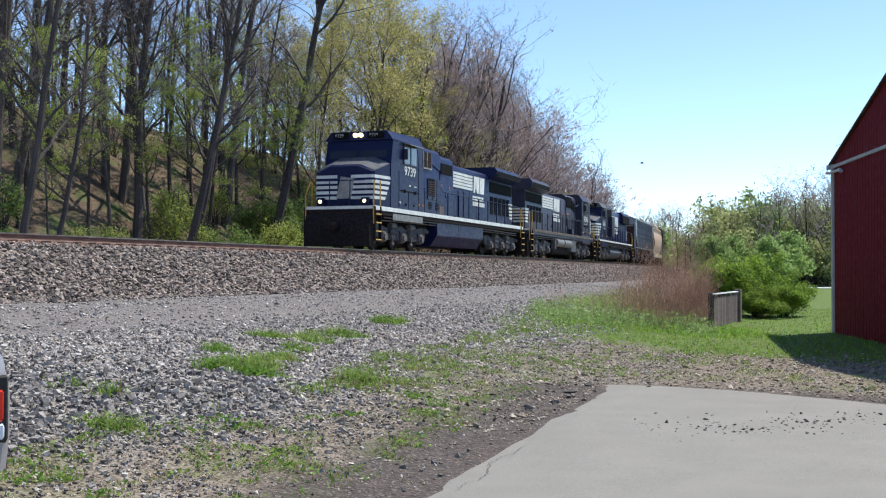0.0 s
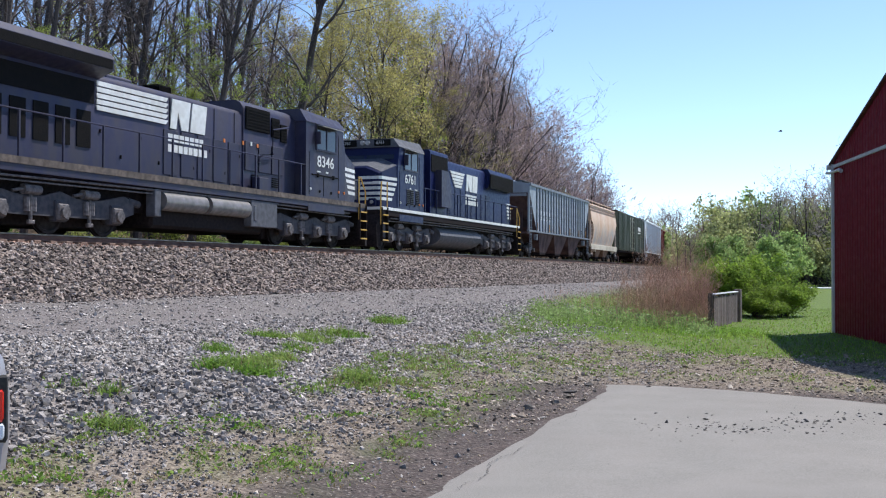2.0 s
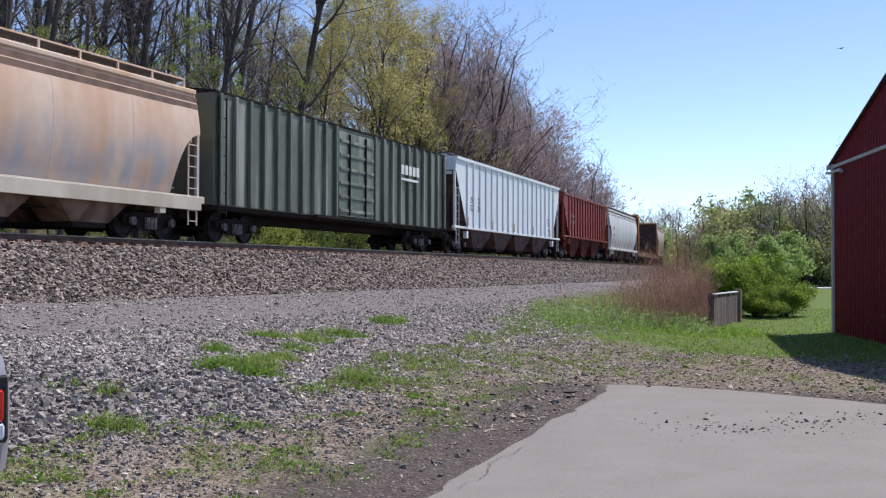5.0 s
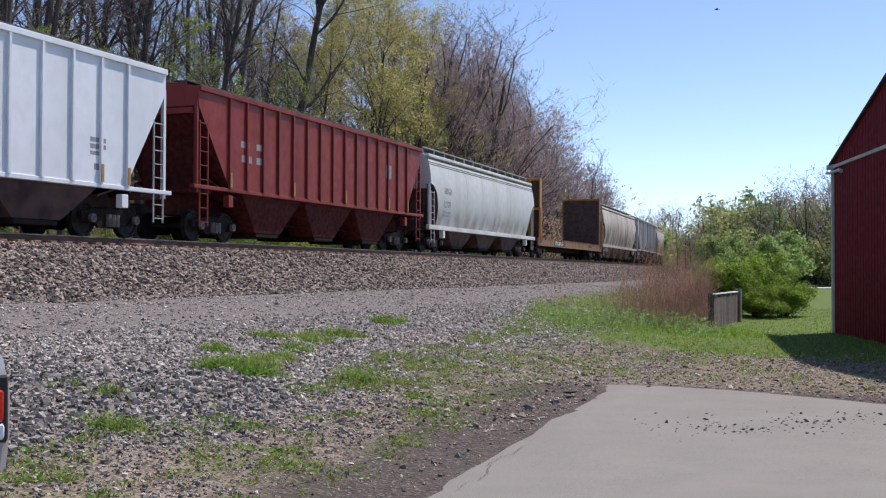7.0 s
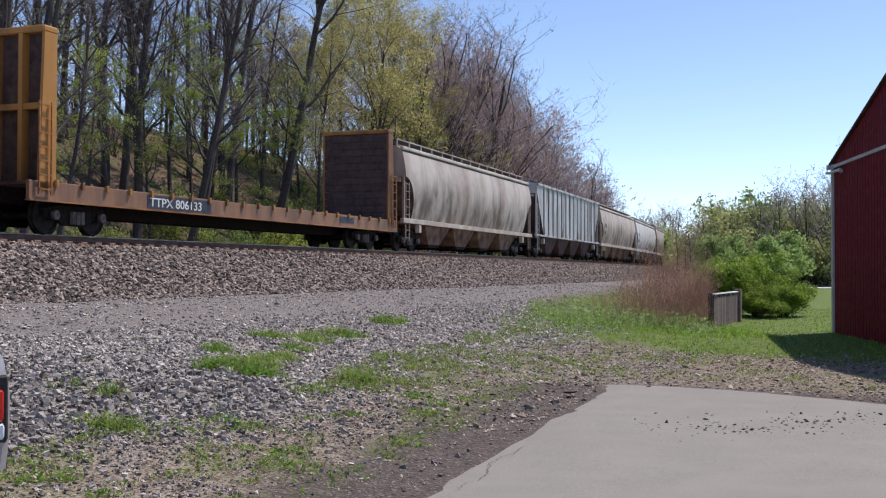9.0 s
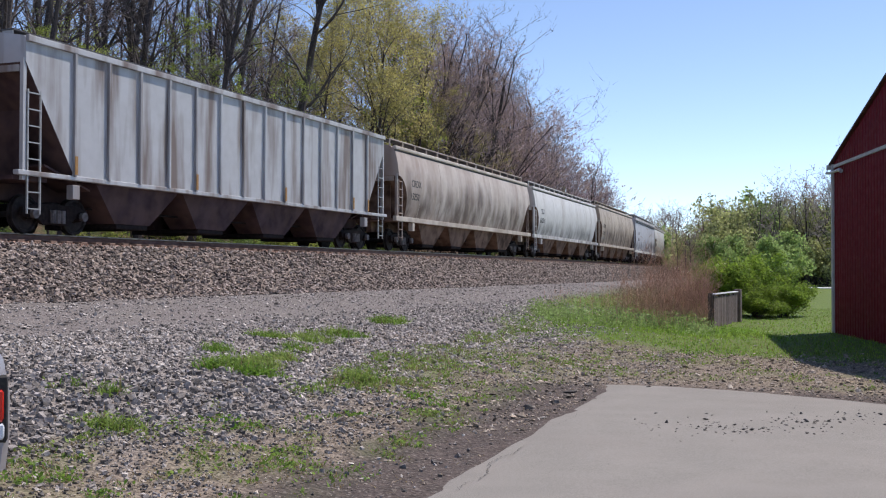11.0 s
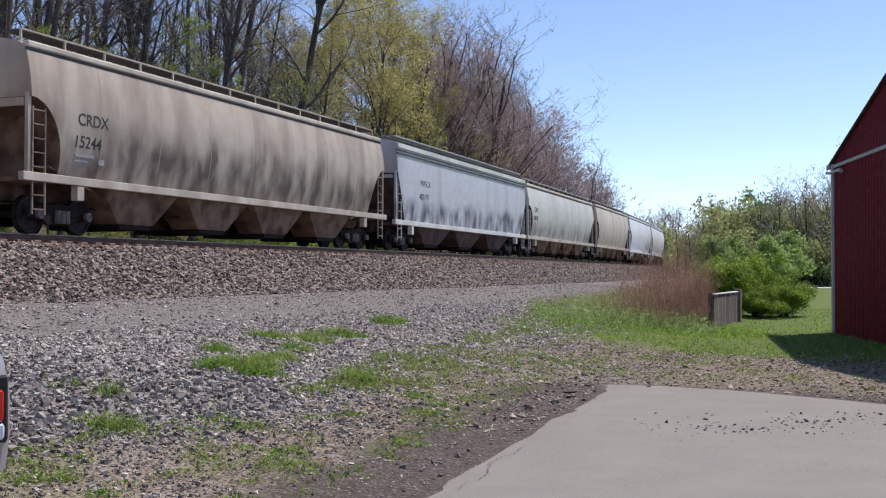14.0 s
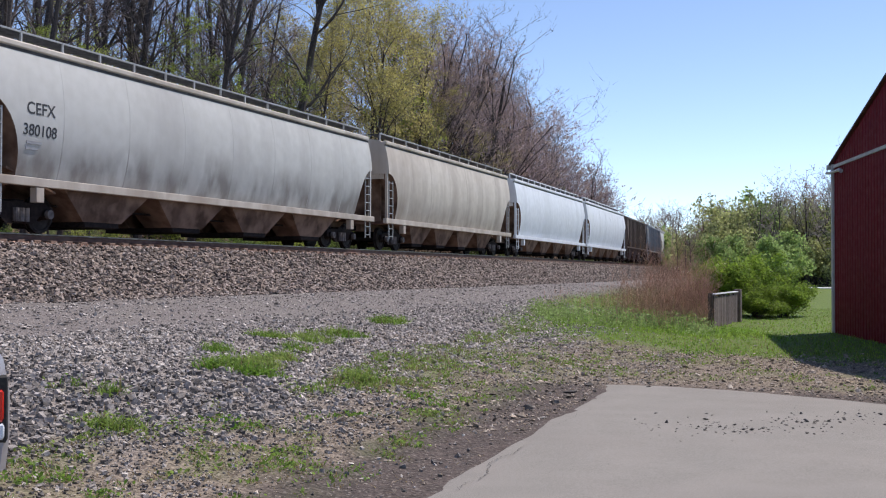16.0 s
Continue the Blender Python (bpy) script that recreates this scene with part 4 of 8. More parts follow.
def engine(s0, s1, label, number, paint, kind, turned=False, sill=WHITE, lit=False, longer=0.0):
    """A road diesel; its front is at -x. s0 and s1: its coupler faces. longer: what its cab has over 2.75 m."""
    eng = rolling("locomotive", label, "locomotive", s0, s1, "locomotives of the train", turned)
    L = s1 - s0
    h = L / 2
    d = h - 0.75
    deck = 1.72
    part("frame", Shape().box(-d, d, -1.5, 1.5, 1.38, deck - 0.02, 0.01), paint if kind == "second" else UNDER, eng)
    for y in (-1.53, 1.5):
        part("sill_stripe", Shape().box(-d, d, y, y + 0.03, 1.61 if kind == "third" else 1.56, 1.73), sill, eng)
    cab0, cab1 = -d + 1.75, -d + 4.5 + longer
    up = 0.34 if kind == "first" else 0.1
    # cab and nose
    ws = 0.25
    part("cab", Shape().loft([(cab0, [(-1.45, deck), (1.45, deck), (1.5, 3.5), (1.42, 3.6), (-1.42, 3.6), (-1.5, 3.5)]),
                              (cab0 + 0.02, [(-1.5, deck), (1.5, deck), (1.5, 3.52), (1.42, 3.64), (-1.42, 3.64), (-1.5, 3.52)]),
                              (cab0 + ws, [(-1.5, deck), (1.5, deck), (1.5, 4.25 + up), (1.25, 4.55 + up), (-1.25, 4.55 + up), (-1.5, 4.25 + up)]),
                              (cab1, [(-1.5, deck), (1.5, deck), (1.5, 4.25 + up), (1.25, 4.62 + up), (-1.25, 4.62 + up), (-1.5, 4.25 + up)])]), paint, eng)
    part("cab_roof", Shape().loft([(cab0 + 0.1, [(-1.54, 4.24 + up), (1.54, 4.24 + up), (1.27, 4.6 + up), (-1.27, 4.6 + up)]), (cab1 + 0.05, [(-1.54, 4.24 + up), (1.54, 4.24 + up), (1.27, 4.68 + up), (-1.27, 4.68 + up)])]), ROOF_GREY if kind == "third" else BLACK_DUSTY if kind == "second" else BLACK, eng)
    part("nose", Shape().loft([(-d + 0.45, [(-1.2, deck), (1.2, deck), (1.2, 3.12), (0.6, 3.36), (-0.6, 3.36), (-1.2, 3.12)]),
                               (-d + 0.55, [(-1.3, deck), (1.3, deck), (1.3, 3.16), (0.65, 3.42), (-0.65, 3.42), (-1.3, 3.16)]),
                               (cab0 + 0.1, [(-1.49, deck), (1.49, deck), (1.49, 3.56), (0.75, 3.84), (-0.75, 3.84), (-1.49, 3.56)])]), paint, eng)
    # thin grey plate: the sky's sheen on the nose top, put in as colour
    part("nose_top", Shape().add([(-d + 0.56, -0.66, 3.425), (-d + 0.56, 0.66, 3.425), (cab0 + 0.05, 0.76, 3.835), (cab0 + 0.05, -0.76, 3.835), (-d + 0.56, -1.28, 3.17), (-d + 0.56, 1.28, 3.17), (cab0 + 0.05, 1.46, 3.56), (cab0 + 0.05, -1.46, 3.56)]
                                 + [(-d + 0.56, -0.66, 3.445), (-d + 0.56, 0.66, 3.445), (cab0 + 0.05, 0.76, 3.855), (cab0 + 0.05, -0.76, 3.855), (-d + 0.56, -1.28, 3.19), (-d + 0.56, 1.28, 3.19), (cab0 + 0.05, 1.46, 3.58), (cab0 + 0.05, -1.46, 3.58)],
                                 [(8, 9, 10, 11), (12, 8, 11, 15), (9, 13, 14, 10), (0, 8, 12, 4), (1, 9, 8, 0), (5, 13, 9, 1), (4, 12, 15, 7), (6, 14, 13, 5), (3, 2, 1, 0), (7, 3, 0, 4), (2, 6, 5, 1)]), ROOF_GREY, eng, "grey plate painting the lit sheen of the nose top")
    part("nose_door", Shape().box(-d + 0.425, -d + 0.45, -0.3, 0.3, 1.85, 3.05, 0.008), paint, eng)
    part("mu_hose", Shape().tube([(-d - 0.3, -0.7, 0.95), (-d - 0.42, -0.68, 0.6), (-d - 0.36, -0.4, 0.42)], 0.035, 6).tube([(-d - 0.3, 0.7, 0.95), (-d - 0.42, 0.68, 0.6), (-d - 0.36, 0.4, 0.42)], 0.035, 6)
         .tube([(-d - 0.3, -0.3, 1.1), (-d - 0.45, -0.3, 0.7), (-d - 0.4, 0.0, 0.5)], 0.03, 6), WHEEL, eng)
    # windscreen and side windows
    for y0, y1 in ((-1.32, -0.06), (0.06, 1.32)):
        part("windscreen", Shape().add([(cab0 + 0.028, y0, 3.82), (cab0 + 0.028, y1, 3.82), (cab0 + ws - 0.035, y1 * 0.95, 4.2 + up), (cab0 + ws - 0.035, y0 * 0.95, 4.2 + up),
                                        (cab0 + 0.06, y0, 3.82), (cab0 + 0.06, y1, 3.82), (cab0 + ws + 0.0, y1 * 0.95, 4.2 + up), (cab0 + ws + 0.0, y0 * 0.95, 4.2 + up)],
                                       [(3, 2, 1, 0), (4, 5, 6, 7), (0, 1, 5, 4), (2, 3, 7, 6), (1, 2, 6, 5), (3, 0, 4, 7)]), GLASS, eng)
    for y, turn in ((-1.5, 0), (1.5, 180)):
        flip = 1 if turn == 0 else -1
        mid = cab1 - 1.525
        w = part("cab_window", Shape().box(-0.75, 0.75, -0.02, 0.0, 3.35, 4.12), GLASS_PALE if kind == "first" else GLASS, eng, at=pose(mid, y, up, 0, 0, turn))
        part("window_frame", Shape().box(-0.8, 0.8, -0.04, 0.0, 3.3, 3.36).box(-0.8, 0.8, -0.04, 0, 4.1, 4.16).box(-0.8, -0.74, -0.04, 0, 3.36, 4.1).box(0.74, 0.8, -0.04, 0, 3.36, 4.1).box(-0.03, 0.03, -0.04, 0, 3.36, 4.1), BLACK_DUSTY, w)
        part("sun_visor", Shape().add([(-0.8, 0, 4.2), (0.8, 0, 4.2), (0.8, -0.3, 4.12), (-0.8, -0.3, 4.12), (-0.8, 0, 4.23), (0.8, 0, 4.23), (0.8, -0.3, 4.15), (-0.8, -0.3, 4.15)],
                                      [(0, 1, 2, 3), (7, 6, 5, 4), (2, 6, 7, 3), (0, 4, 5, 1), (1, 5, 6, 2), (3, 7, 4, 0)]), SILL_GREY, w)
        part("window_mirror", Shape().box(-0.86, -0.8, -0.22, -0.02, 3.5, 3.95, 0.01), BLACK_DUSTY, w)
        if kind == "third":
            for dx in (-0.62, -0.2, 0.42):
                louvre = part("cab_louvre", Shape().box(dx - 0.17, dx + 0.17, -0.02, 0, 1.95, 2.62), ROOF_GREY, eng, at=pose(mid + flip * 0.3, y, 0, 0, 0, turn))
                for j in range(8):
                    part("slat", shared("louvre_slat", lambda: Shape().box(-0.15, 0.15, -0.035, -0.02, 0, 0.035), GRILLE), None, louvre, at=pose(dx, 0, 1.99 + 0.078 * j))
        else:
            # a ledge, latches and a locker line along the cab's side
            part("cab_ledge", Shape().box(-1.1, 0.95, -0.035, 0, 2.5, 2.54).box(-0.7, -0.62, -0.05, 0, 2.44, 2.58).box(0.5, 0.58, -0.05, 0, 2.44, 2.58), GRILLE, eng, at=pose(mid, y, 0, 0, 0, turn))
        for dx, dz, mt in ((-1.2, 2.0, WHITE), (-0.5, 1.95, GRILLE), (0.4, 1.95, GRILLE), (1.0, 2.02, ORANGE), (1.45, 2.02, ORANGE)):
            part("cab_fitting", shared("cab_fitting", lambda: Shape().tube([(0, -0.03, 0), (0, 0, 0)], 0.05, 8), mt), None, eng, at=pose(mid + flip * dx, y, dz, 0, 0, turn))
        # skirt below the cab with a dull grey face
        part("cab_skirt", Shape().box(-1.0 - longer, 1.5, -0.03, 0.0, 1.22, 1.5, 0.008), TANK if kind == "first" else paint, eng, at=pose(mid, y * 0.985, 0, 0, 0, turn))
        part("cab_seam", Shape().box(-1.3, -1.285, -0.012, 0, 1.8, 3.3).box(0.98, 0.995, -0.012, 0, 1.8, 4.1).box(-0.2, -0.185, -0.012, 0, 1.8, 2.5), GRILLE, eng, at=pose(mid, y, 0, 0, 0, turn))
        lettering(number, 0.55, WHITE, eng, pose(mid + flip * (-0.72), y * 1.012, {"first": 3.2, "second": 2.84, "third": 2.87}[kind], 90, 0, turn) @ Matrix.Diagonal((1.2, 1, 1, 1)), "road_number", 0.005)
        plates(eng, [(mid - 0.15, mid + 0.02, 2.58 + 0.5 * up, 2.64 + 0.5 * up), (mid + 0.45, mid + 0.72, 2.58 + 0.5 * up, 2.62 + 0.5 * up)], WHITE, y - 0.003 if turn == 0 else y + 0.015)
    # white stripes that wrap round the nose; they end on a slant before the cab
    for k in range(5):
        z = 2.02 + 0.215 * k
        run = []
        for x in (cab0 - 0.42 + 0.12 * k, -d + 0.55):
            run.append((x, 1.3 + 0.19 * (x + d - 0.55) / (cab0 + d - 0.45) + 0.012))
        run.append((-d + 0.438, 1.212))
        run = [(x, -y) for x, y in run] + run[::-1]
        n = len(run)
        inner = [(x + 0.03, y * 0.975) for x, y in run]
        part("nose_stripe", Shape().add([(x, y, z) for x, y in run] + [(x + (0.06 if i in (0, n - 1) else 0), y, z + 0.125) for i, (x, y) in enumerate(run)] + [(x, y, z) for x, y in inner] + [(x, y, z + 0.125) for x, y in inner],
                                        [(i, i + 1, n + i + 1, n + i) for i in range(n - 1)] + [(n + i, n + i + 1, 3 * n + i + 1, 3 * n + i) for i in range(n - 1)] + [(i + 1, i, 2 * n + i, 2 * n + i + 1) for i in range(n - 1)]), WHITE, eng)
    part("nose_emblem", Shape().plate([(-0.35, 2.05), (0.3, 2.05), (0.45, 2.85), (-0.15, 2.95)], 0, 0.02), SILL_GREY, eng, at=pose(-d + 0.42, 0, 0, 0, 0, -90))
    # number boards and lamps
    for y in (-0.78, 0.78):
        part("number_board", Shape().box(cab0 + 0.02, cab0 + 0.3, y - 0.36, y + 0.36, 4.3 + up, 4.56 + up, 0.01), GRILLE, eng)
        lettering(number, 0.2, SILL_GREY, eng, pose(cab0 + 0.012, y + 0.27, 4.37 + up, 90, 0, -90), "number_board_digits", 0.002)
    for y in (-0.12, 0.12):
        part("headlight", Shape().tube([(cab0 - 0.02, y, 4.44 + up), (cab0 + 0.35, y, 4.44 + up)], 0.095, 14), LAMP if lit else SILL_GREY, eng)
    for y in (-0.98, 0.98):
        lampbox = part("ditch_light", Shape().box(-d + 0.25, -d + 0.44, y - 0.15, y + 0.15, 1.78, 2.08, 0.02), paint, eng)
        part("lens", Shape().tube([(-d + 0.22, y, 1.93), (-d + 0.26, y, 1.93)], 0.075, 14), LAMP if lit else SILL_GREY, lampbox)
    # pilot, steps and grab rails at both ends
    for e in (-1, 1):
        part("pilot", Shape().loft([(e * (d + 0.0), [(-1.5, 0.12), (1.5, 0.12), (1.5, 1.4), (-1.5, 1.4)]), (e * (d + 0.28), [(-1.45, 0.1), (1.45, 0.1), (1.42, 0.95), (-1.42, 0.95)])]), UNDER, eng)
        part("end_stripe", Shape().box(min(e * d, e * (d + 0.02)), max(e * d, e * (d + 0.02)), -1.5, 1.5, 1.6, 1.72), WHITE, eng)
        coupler(eng, e * (d - 0.05), e)
        for y in (-1, 1):
            x = e * (d - 0.3)
            sh = Shape()
            for k in range(4):
                sh.box(x - 0.28, x + 0.28, y * 1.52 - 0.06, y * 1.52 + 0.06, 0.35 + 0.34 * k, 0.39 + 0.34 * k)
            sh.box(x - 0.31, x - 0.27, y * 1.52 - 0.06, y * 1.52 + 0.06, 0.33, 1.7).box(x + 0.27, x + 0.31, y * 1.52 - 0.06, y * 1.52 + 0.06, 0.33, 1.7)
            step = part("steps", sh, UNDER, eng)
            for k in range(4):
                part("step_edge", shared("step_edge", lambda: Shape().box(-0.27, 0.27, -0.012, 0.012, 0, 0.05), YELLOW), None, step, at=pose(x, y * 1.59, 0.345 + 0.34 * k))
            part("grab_rail", Shape().tube([(e * (d + 0.02), y * 1.5, 1.0), (e * (d + 0.02), y * 1.5, 2.2), (e * (d - 0.25), y * 1.42, 2.75)], 0.026, 6)
                 .tube([(e * (d - 0.6), y * 1.52, 1.1), (e * (d - 0.6), y * 1.52, 2.75)], 0.026, 6), YELLOW, eng)
        part("end_rail", Shape().tube([(e * (d - 0.02), -1.1, 2.75), (e * (d - 0.02), 1.1, 2.75)], 0.022, 6)
             .tube([(e * (d - 0.02), -0.45, 1.7), (e * (d - 0.02), -0.45, 2.75)], 0.022, 6).tube([(e * (d - 0.02), 0.45, 1.7), (e * (d - 0.02), 0.45, 2.75)], 0.022, 6), YELLOW if e > 0 else paint, eng)
    # hood
    def hood_profile(w, z1, c=0.18):
        return [(-w, deck), (w, deck), (w, z1 - c), (w - c * 0.4, z1 - c * 0.35), (w - c, z1), (-w + c, z1), (-w + c * 0.4, z1 - c * 0.35), (-w, z1 - c)]
    q = d - (0.3 if kind == "third" else 0.75)
    if kind != "third":
        full = kind == "first"
        cy = 1.47 / 1.42 if full else 0.747
        part("equipment_cabinet", Shape().loft([(x, hood_profile(1.47, 4.68, 0.25) if full else hood_profile(1.06, 4.62, 0.3)) for x in (cab1, cab1 + (2.3 if full else 3.4))]), paint, eng)
        part("underframe", Shape().box(-d + 0.3, d - 0.3, -0.95, 0.95, 0.7, 1.4), UNDER, eng)
        if full:
            part("blower_housing", Shape().loft([(x, hood_profile(1.1, 4.62, 0.25)) for x in (cab1 + 2.3, cab1 + 5.2)]), paint, eng)
            part("blower_grille", Shape().box(cab1 + 3.4, cab1 + 5.0, -1.13, -1.09, 3.75, 4.25).box(cab1 + 3.4, cab1 + 5.0, 1.09, 1.13, 3.75, 4.25), GRILLE, eng)
        part("engine_hood", Shape().loft([(x, hood_profile(1.02, 4.38 if full else 4.25)) for x in (cab1 + (2.3 if full else 3.4), q)]), paint, eng)
        part("radiator_wing", Shape().loft([(x, [(-0.98, 4.08), (0.98, 4.08), (1.5, 4.28), (1.52, 4.56), (1.36, 4.76), (-1.36, 4.76), (-1.52, 4.56), (-1.5, 4.28)]) for x in (q - 4.5, q + 0.12)]), paint, eng)
        # dark screens, which also paint the wing's shadow on the hood side
        part("radiator_screen", Shape().box(q - 4.3, q - 0.1, -1.04, -1.0, 3.42, 4.0).box(q - 4.3, q - 0.1, 1.0, 1.04, 3.42, 4.0), GRILLE, eng)
        part("exhaust_stack", Shape().box(q - 6.6, q - 5.4, -0.5, 0.5, 4.2, 4.45, 0.05), paint, eng)
        part("radiator_fascia", Shape().box(q - 4.4, q, -1.535, -1.49, 4.3, 4.54).box(q - 4.4, q, 1.49, 1.535, 4.3, 4.54), GRILLE, eng)
        for y, turn in ((-1.42, 0), (1.42, 180)):
            flip = 1 if turn == 0 else -1
            for gx, gw, g0, g1 in ((0.26, 0.2, 3.75, 4.45), (0.78, 0.26, 3.75, 4.45), (1.1, 0.4, 2.5, 3.3)) if full else ((0.85, 0.2, 3.5, 4.1), (1.4, 0.26, 3.6, 4.25), (2.55, 0.75, 3.68, 4.42)):
                box = part("cabinet_grille", Shape().box(-gw, gw, -0.04, 0, g0, g1), GRILLE, eng, at=pose(cab1 + gx, y * cy, 0, 0, 0, turn))
                for j in range(int((g1 - g0) / 0.1)):
                    part("slat", shared("grille_slat:%.2f" % gw, lambda: Shape().box(-gw, gw, -0.055, -0.04, 0, 0.04), RUST_SLAT if full else GRILLE), None, box, at=pose(0, 0, g0 + 0.03 + 0.1 * j))
                if full and g0 > 3:
                    part("grille_frame", Shape().box(-gw - 0.05, -gw, -0.05, 0, g0 - 0.06, g1).box(gw, gw + 0.05, -0.05, 0, g0 - 0.06, g1).box(-gw, gw, -0.05, 0, g0 - 0.06, g0), SILL_GREY, box)
            for gx in (1.25, 2.1, 2.95):
                part("cabinet_door", Shape().box(-0.27, 0.27, -0.035, 0, 2.35, 3.3, 0.01) if full else Shape().box(-0.38, 0.38, -0.035, 0, 2.35, 3.3, 0.01), paint, eng, at=pose(cab1 + (gx * 0.7 if full else gx), y * cy, 0, 0, 0, turn))
            for gx in (1.4, 2.7):
                for k in range(5):
                    part("vent_slat", Shape().box(-0.2, 0.2, -0.035, 0, 1.92 + 0.07 * k, 1.955 + 0.07 * k), GRILLE, eng, at=pose(cab1 + (gx * 0.7 if full else gx), y * cy, 0, 0, 0, turn))
            for k in range(5):
                part("hood_door", Shape().box(-0.34, 0.34, -0.025, 0, 1.85, 3.15, 0.008), paint, eng, at=pose(cab1 + 3.9 + 0.85 * k, y * 0.72, 0, 0, 0, turn))
            for k in range(5):
                part("radiator_louvre", Shape().box(-0.26, 0.26, -0.025, 0, 2.25, 3.2), GRILLE, eng, at=pose(q - 3.9 + 0.78 * k, y * 0.72, 0, 0, 0, turn))
            part("hood_seam", Shape().box(0, 0.014, -0.012, 0, deck + 0.05, 4.1).box(1.15, 1.164, -0.012, 0, deck + 0.05, 4.1).box(2.3, 2.314, -0.012, 0, deck + 0.05, 4.1).box(3.45, 3.464, -0.012, 0, deck + 0.05, 4.1), GRILLE, eng, at=pose(cab1 + (5.6 if full else 3.9) + (0 if flip > 0 else 3.45), y * 0.72, 0, 0, 0, turn))
            for k in range(9):
                part("hood_latch", shared("hood_latch", lambda: Shape().box(-0.03, 0.03, -0.03, 0, -0.05, 0.05, 0.008), GRILLE), None, eng, at=pose(cab1 + 3.6 + 0.85 * k, y * 0.72, 2.15 if k % 2 else 2.75, 0, 0, turn))
            for gx, gz, mt in ((2.6, 3.2, ORANGE), (3.0, 3.22, WHITE), (3.5, 3.2, ORANGE), (4.6, 3.15, ORANGE)):
                part("reflector", shared("hood_reflector", lambda: Shape().box(-0.05, 0.05, -0.02, 0, -0.06, 0.06), mt), None, eng, at=pose(cab1 + gx, -1.1 if turn == 0 else 1.1, gz, 0, 0, turn))
            # the pipe that climbs from the walkway rail to the cabinet
            part("conduit", Shape().tube([(cab1 + 1.2, y * 1.04, 3.95), (cab1 + 2.25, y * 1.04, 3.75), (cab1 + 2.25, y * 1.04, 2.95), (cab1 + 3.0, y * 1.03, 2.85), (cab1 + 3.1, y * 1.03, 2.6), (cab1 + 3.3, y * 1.03, 2.55)], 0.03, 6), paint, eng)
            part("sand_box", Shape().box(cab1 + 2.4, cab1 + 3.0, min(y * 0.8, y), max(y * 0.8, y), deck, deck + 0.42, 0.02), FENCE_WOOD if full else paint, eng)
            part("air_filter", Shape().box(cab1 + 6.2, cab1 + 6.9, -0.3, 0.3, 4.36, 4.6, 0.05), GRILLE, eng)
        logo0 = cab1 + (5.3 if full else 5.45)
        hy = 1.055
    else:
        part("underframe", Shape().box(-d + 0.3, d - 0.3, -0.95, 0.95, 0.8, 1.4), UNDER, eng)
        part("engine_hood", Shape().loft([(x, hood_profile(1.0, 4.52)) for x in (cab1, q)]), paint, eng)
        part("brake_hatch", Shape().loft([(x, hood_profile(1.25, 4.72, 0.12)) for x in (cab1 + 1.5, cab1 + 3.9)]), paint, eng)
        part("side_recess", Shape().box(cab1 + 0.25, cab1 + 1.15, -1.03, 1.03, 3.45, 4.0), GRILLE, eng)
        part("radiator_hatch", Shape().loft([(x, [(-1.15, 3.6), (1.15, 3.6), (1.25, 4.4), (1.1, 4.62), (-1.1, 4.62), (-1.25, 4.4)]) for x in (q - 4.6, q - 0.2)]), paint, eng)
        for y, turn in ((-1.26, 0), (1.26, 180)):
            part("radiator_grille", Shape().box(-2.15, 2.15, -0.02, 0, 3.62, 4.34), GRILLE, eng, at=pose(q - 2.4, y, 0, 0, 0, turn))
            part("brake_grille", Shape().box(-1.1, 1.1, -0.02, 0, 3.72, 4.5), GRILLE, eng, at=pose(cab1 + 2.7, y, 0, 0, 0, turn))
            part("intake_duct", Shape().plate([(-0.75, 2.1), (0.6, 2.1), (0.6, 2.9), (0.25, 3.8), (-0.75, 3.8)], -0.45, 0.2), BLACK_DUSTY, eng, at=pose(cab1 + 2.9, y * 0.9, 0, 0, 0, turn))
            for k in range(9):
                part("hood_door", Shape().box(-0.36, 0.36, -0.025, 0, 1.85, 3.2, 0.008), paint, eng, at=pose(cab1 + 4.3 + 0.84 * k, y * 0.796, 0, 0, 0, turn))
            part("hood_seam", Shape().box(0, 0.014, -0.012, 0, deck + 0.05, 4.2).box(1.7, 1.714, -0.012, 0, deck + 0.05, 4.2).box(3.4, 3.414, -0.012, 0, deck + 0.05, 3.5), GRILLE, eng, at=pose(cab1 + 4.6 + (0 if turn == 0 else 3.4), y * 0.796, 0, 0, 0, turn))
            for k in range(9):
                part("hood_latch", shared("hood_latch", lambda: Shape().box(-0.03, 0.03, -0.03, 0, -0.05, 0.05, 0.008), GRILLE), None, eng, at=pose(cab1 + 4.1 + 0.84 * k, y * 0.796, 2.5, 0, 0, turn))
        logo0 = cab1 + 4.95
        hy = 1.042
    # emblem: five bars and a block, with two rows of small bars below; it reads the right way on both sides
    wbar = 3.1 if kind != "third" else 1.9
    span = logo0 + (logo0 + wbar + 2.0)
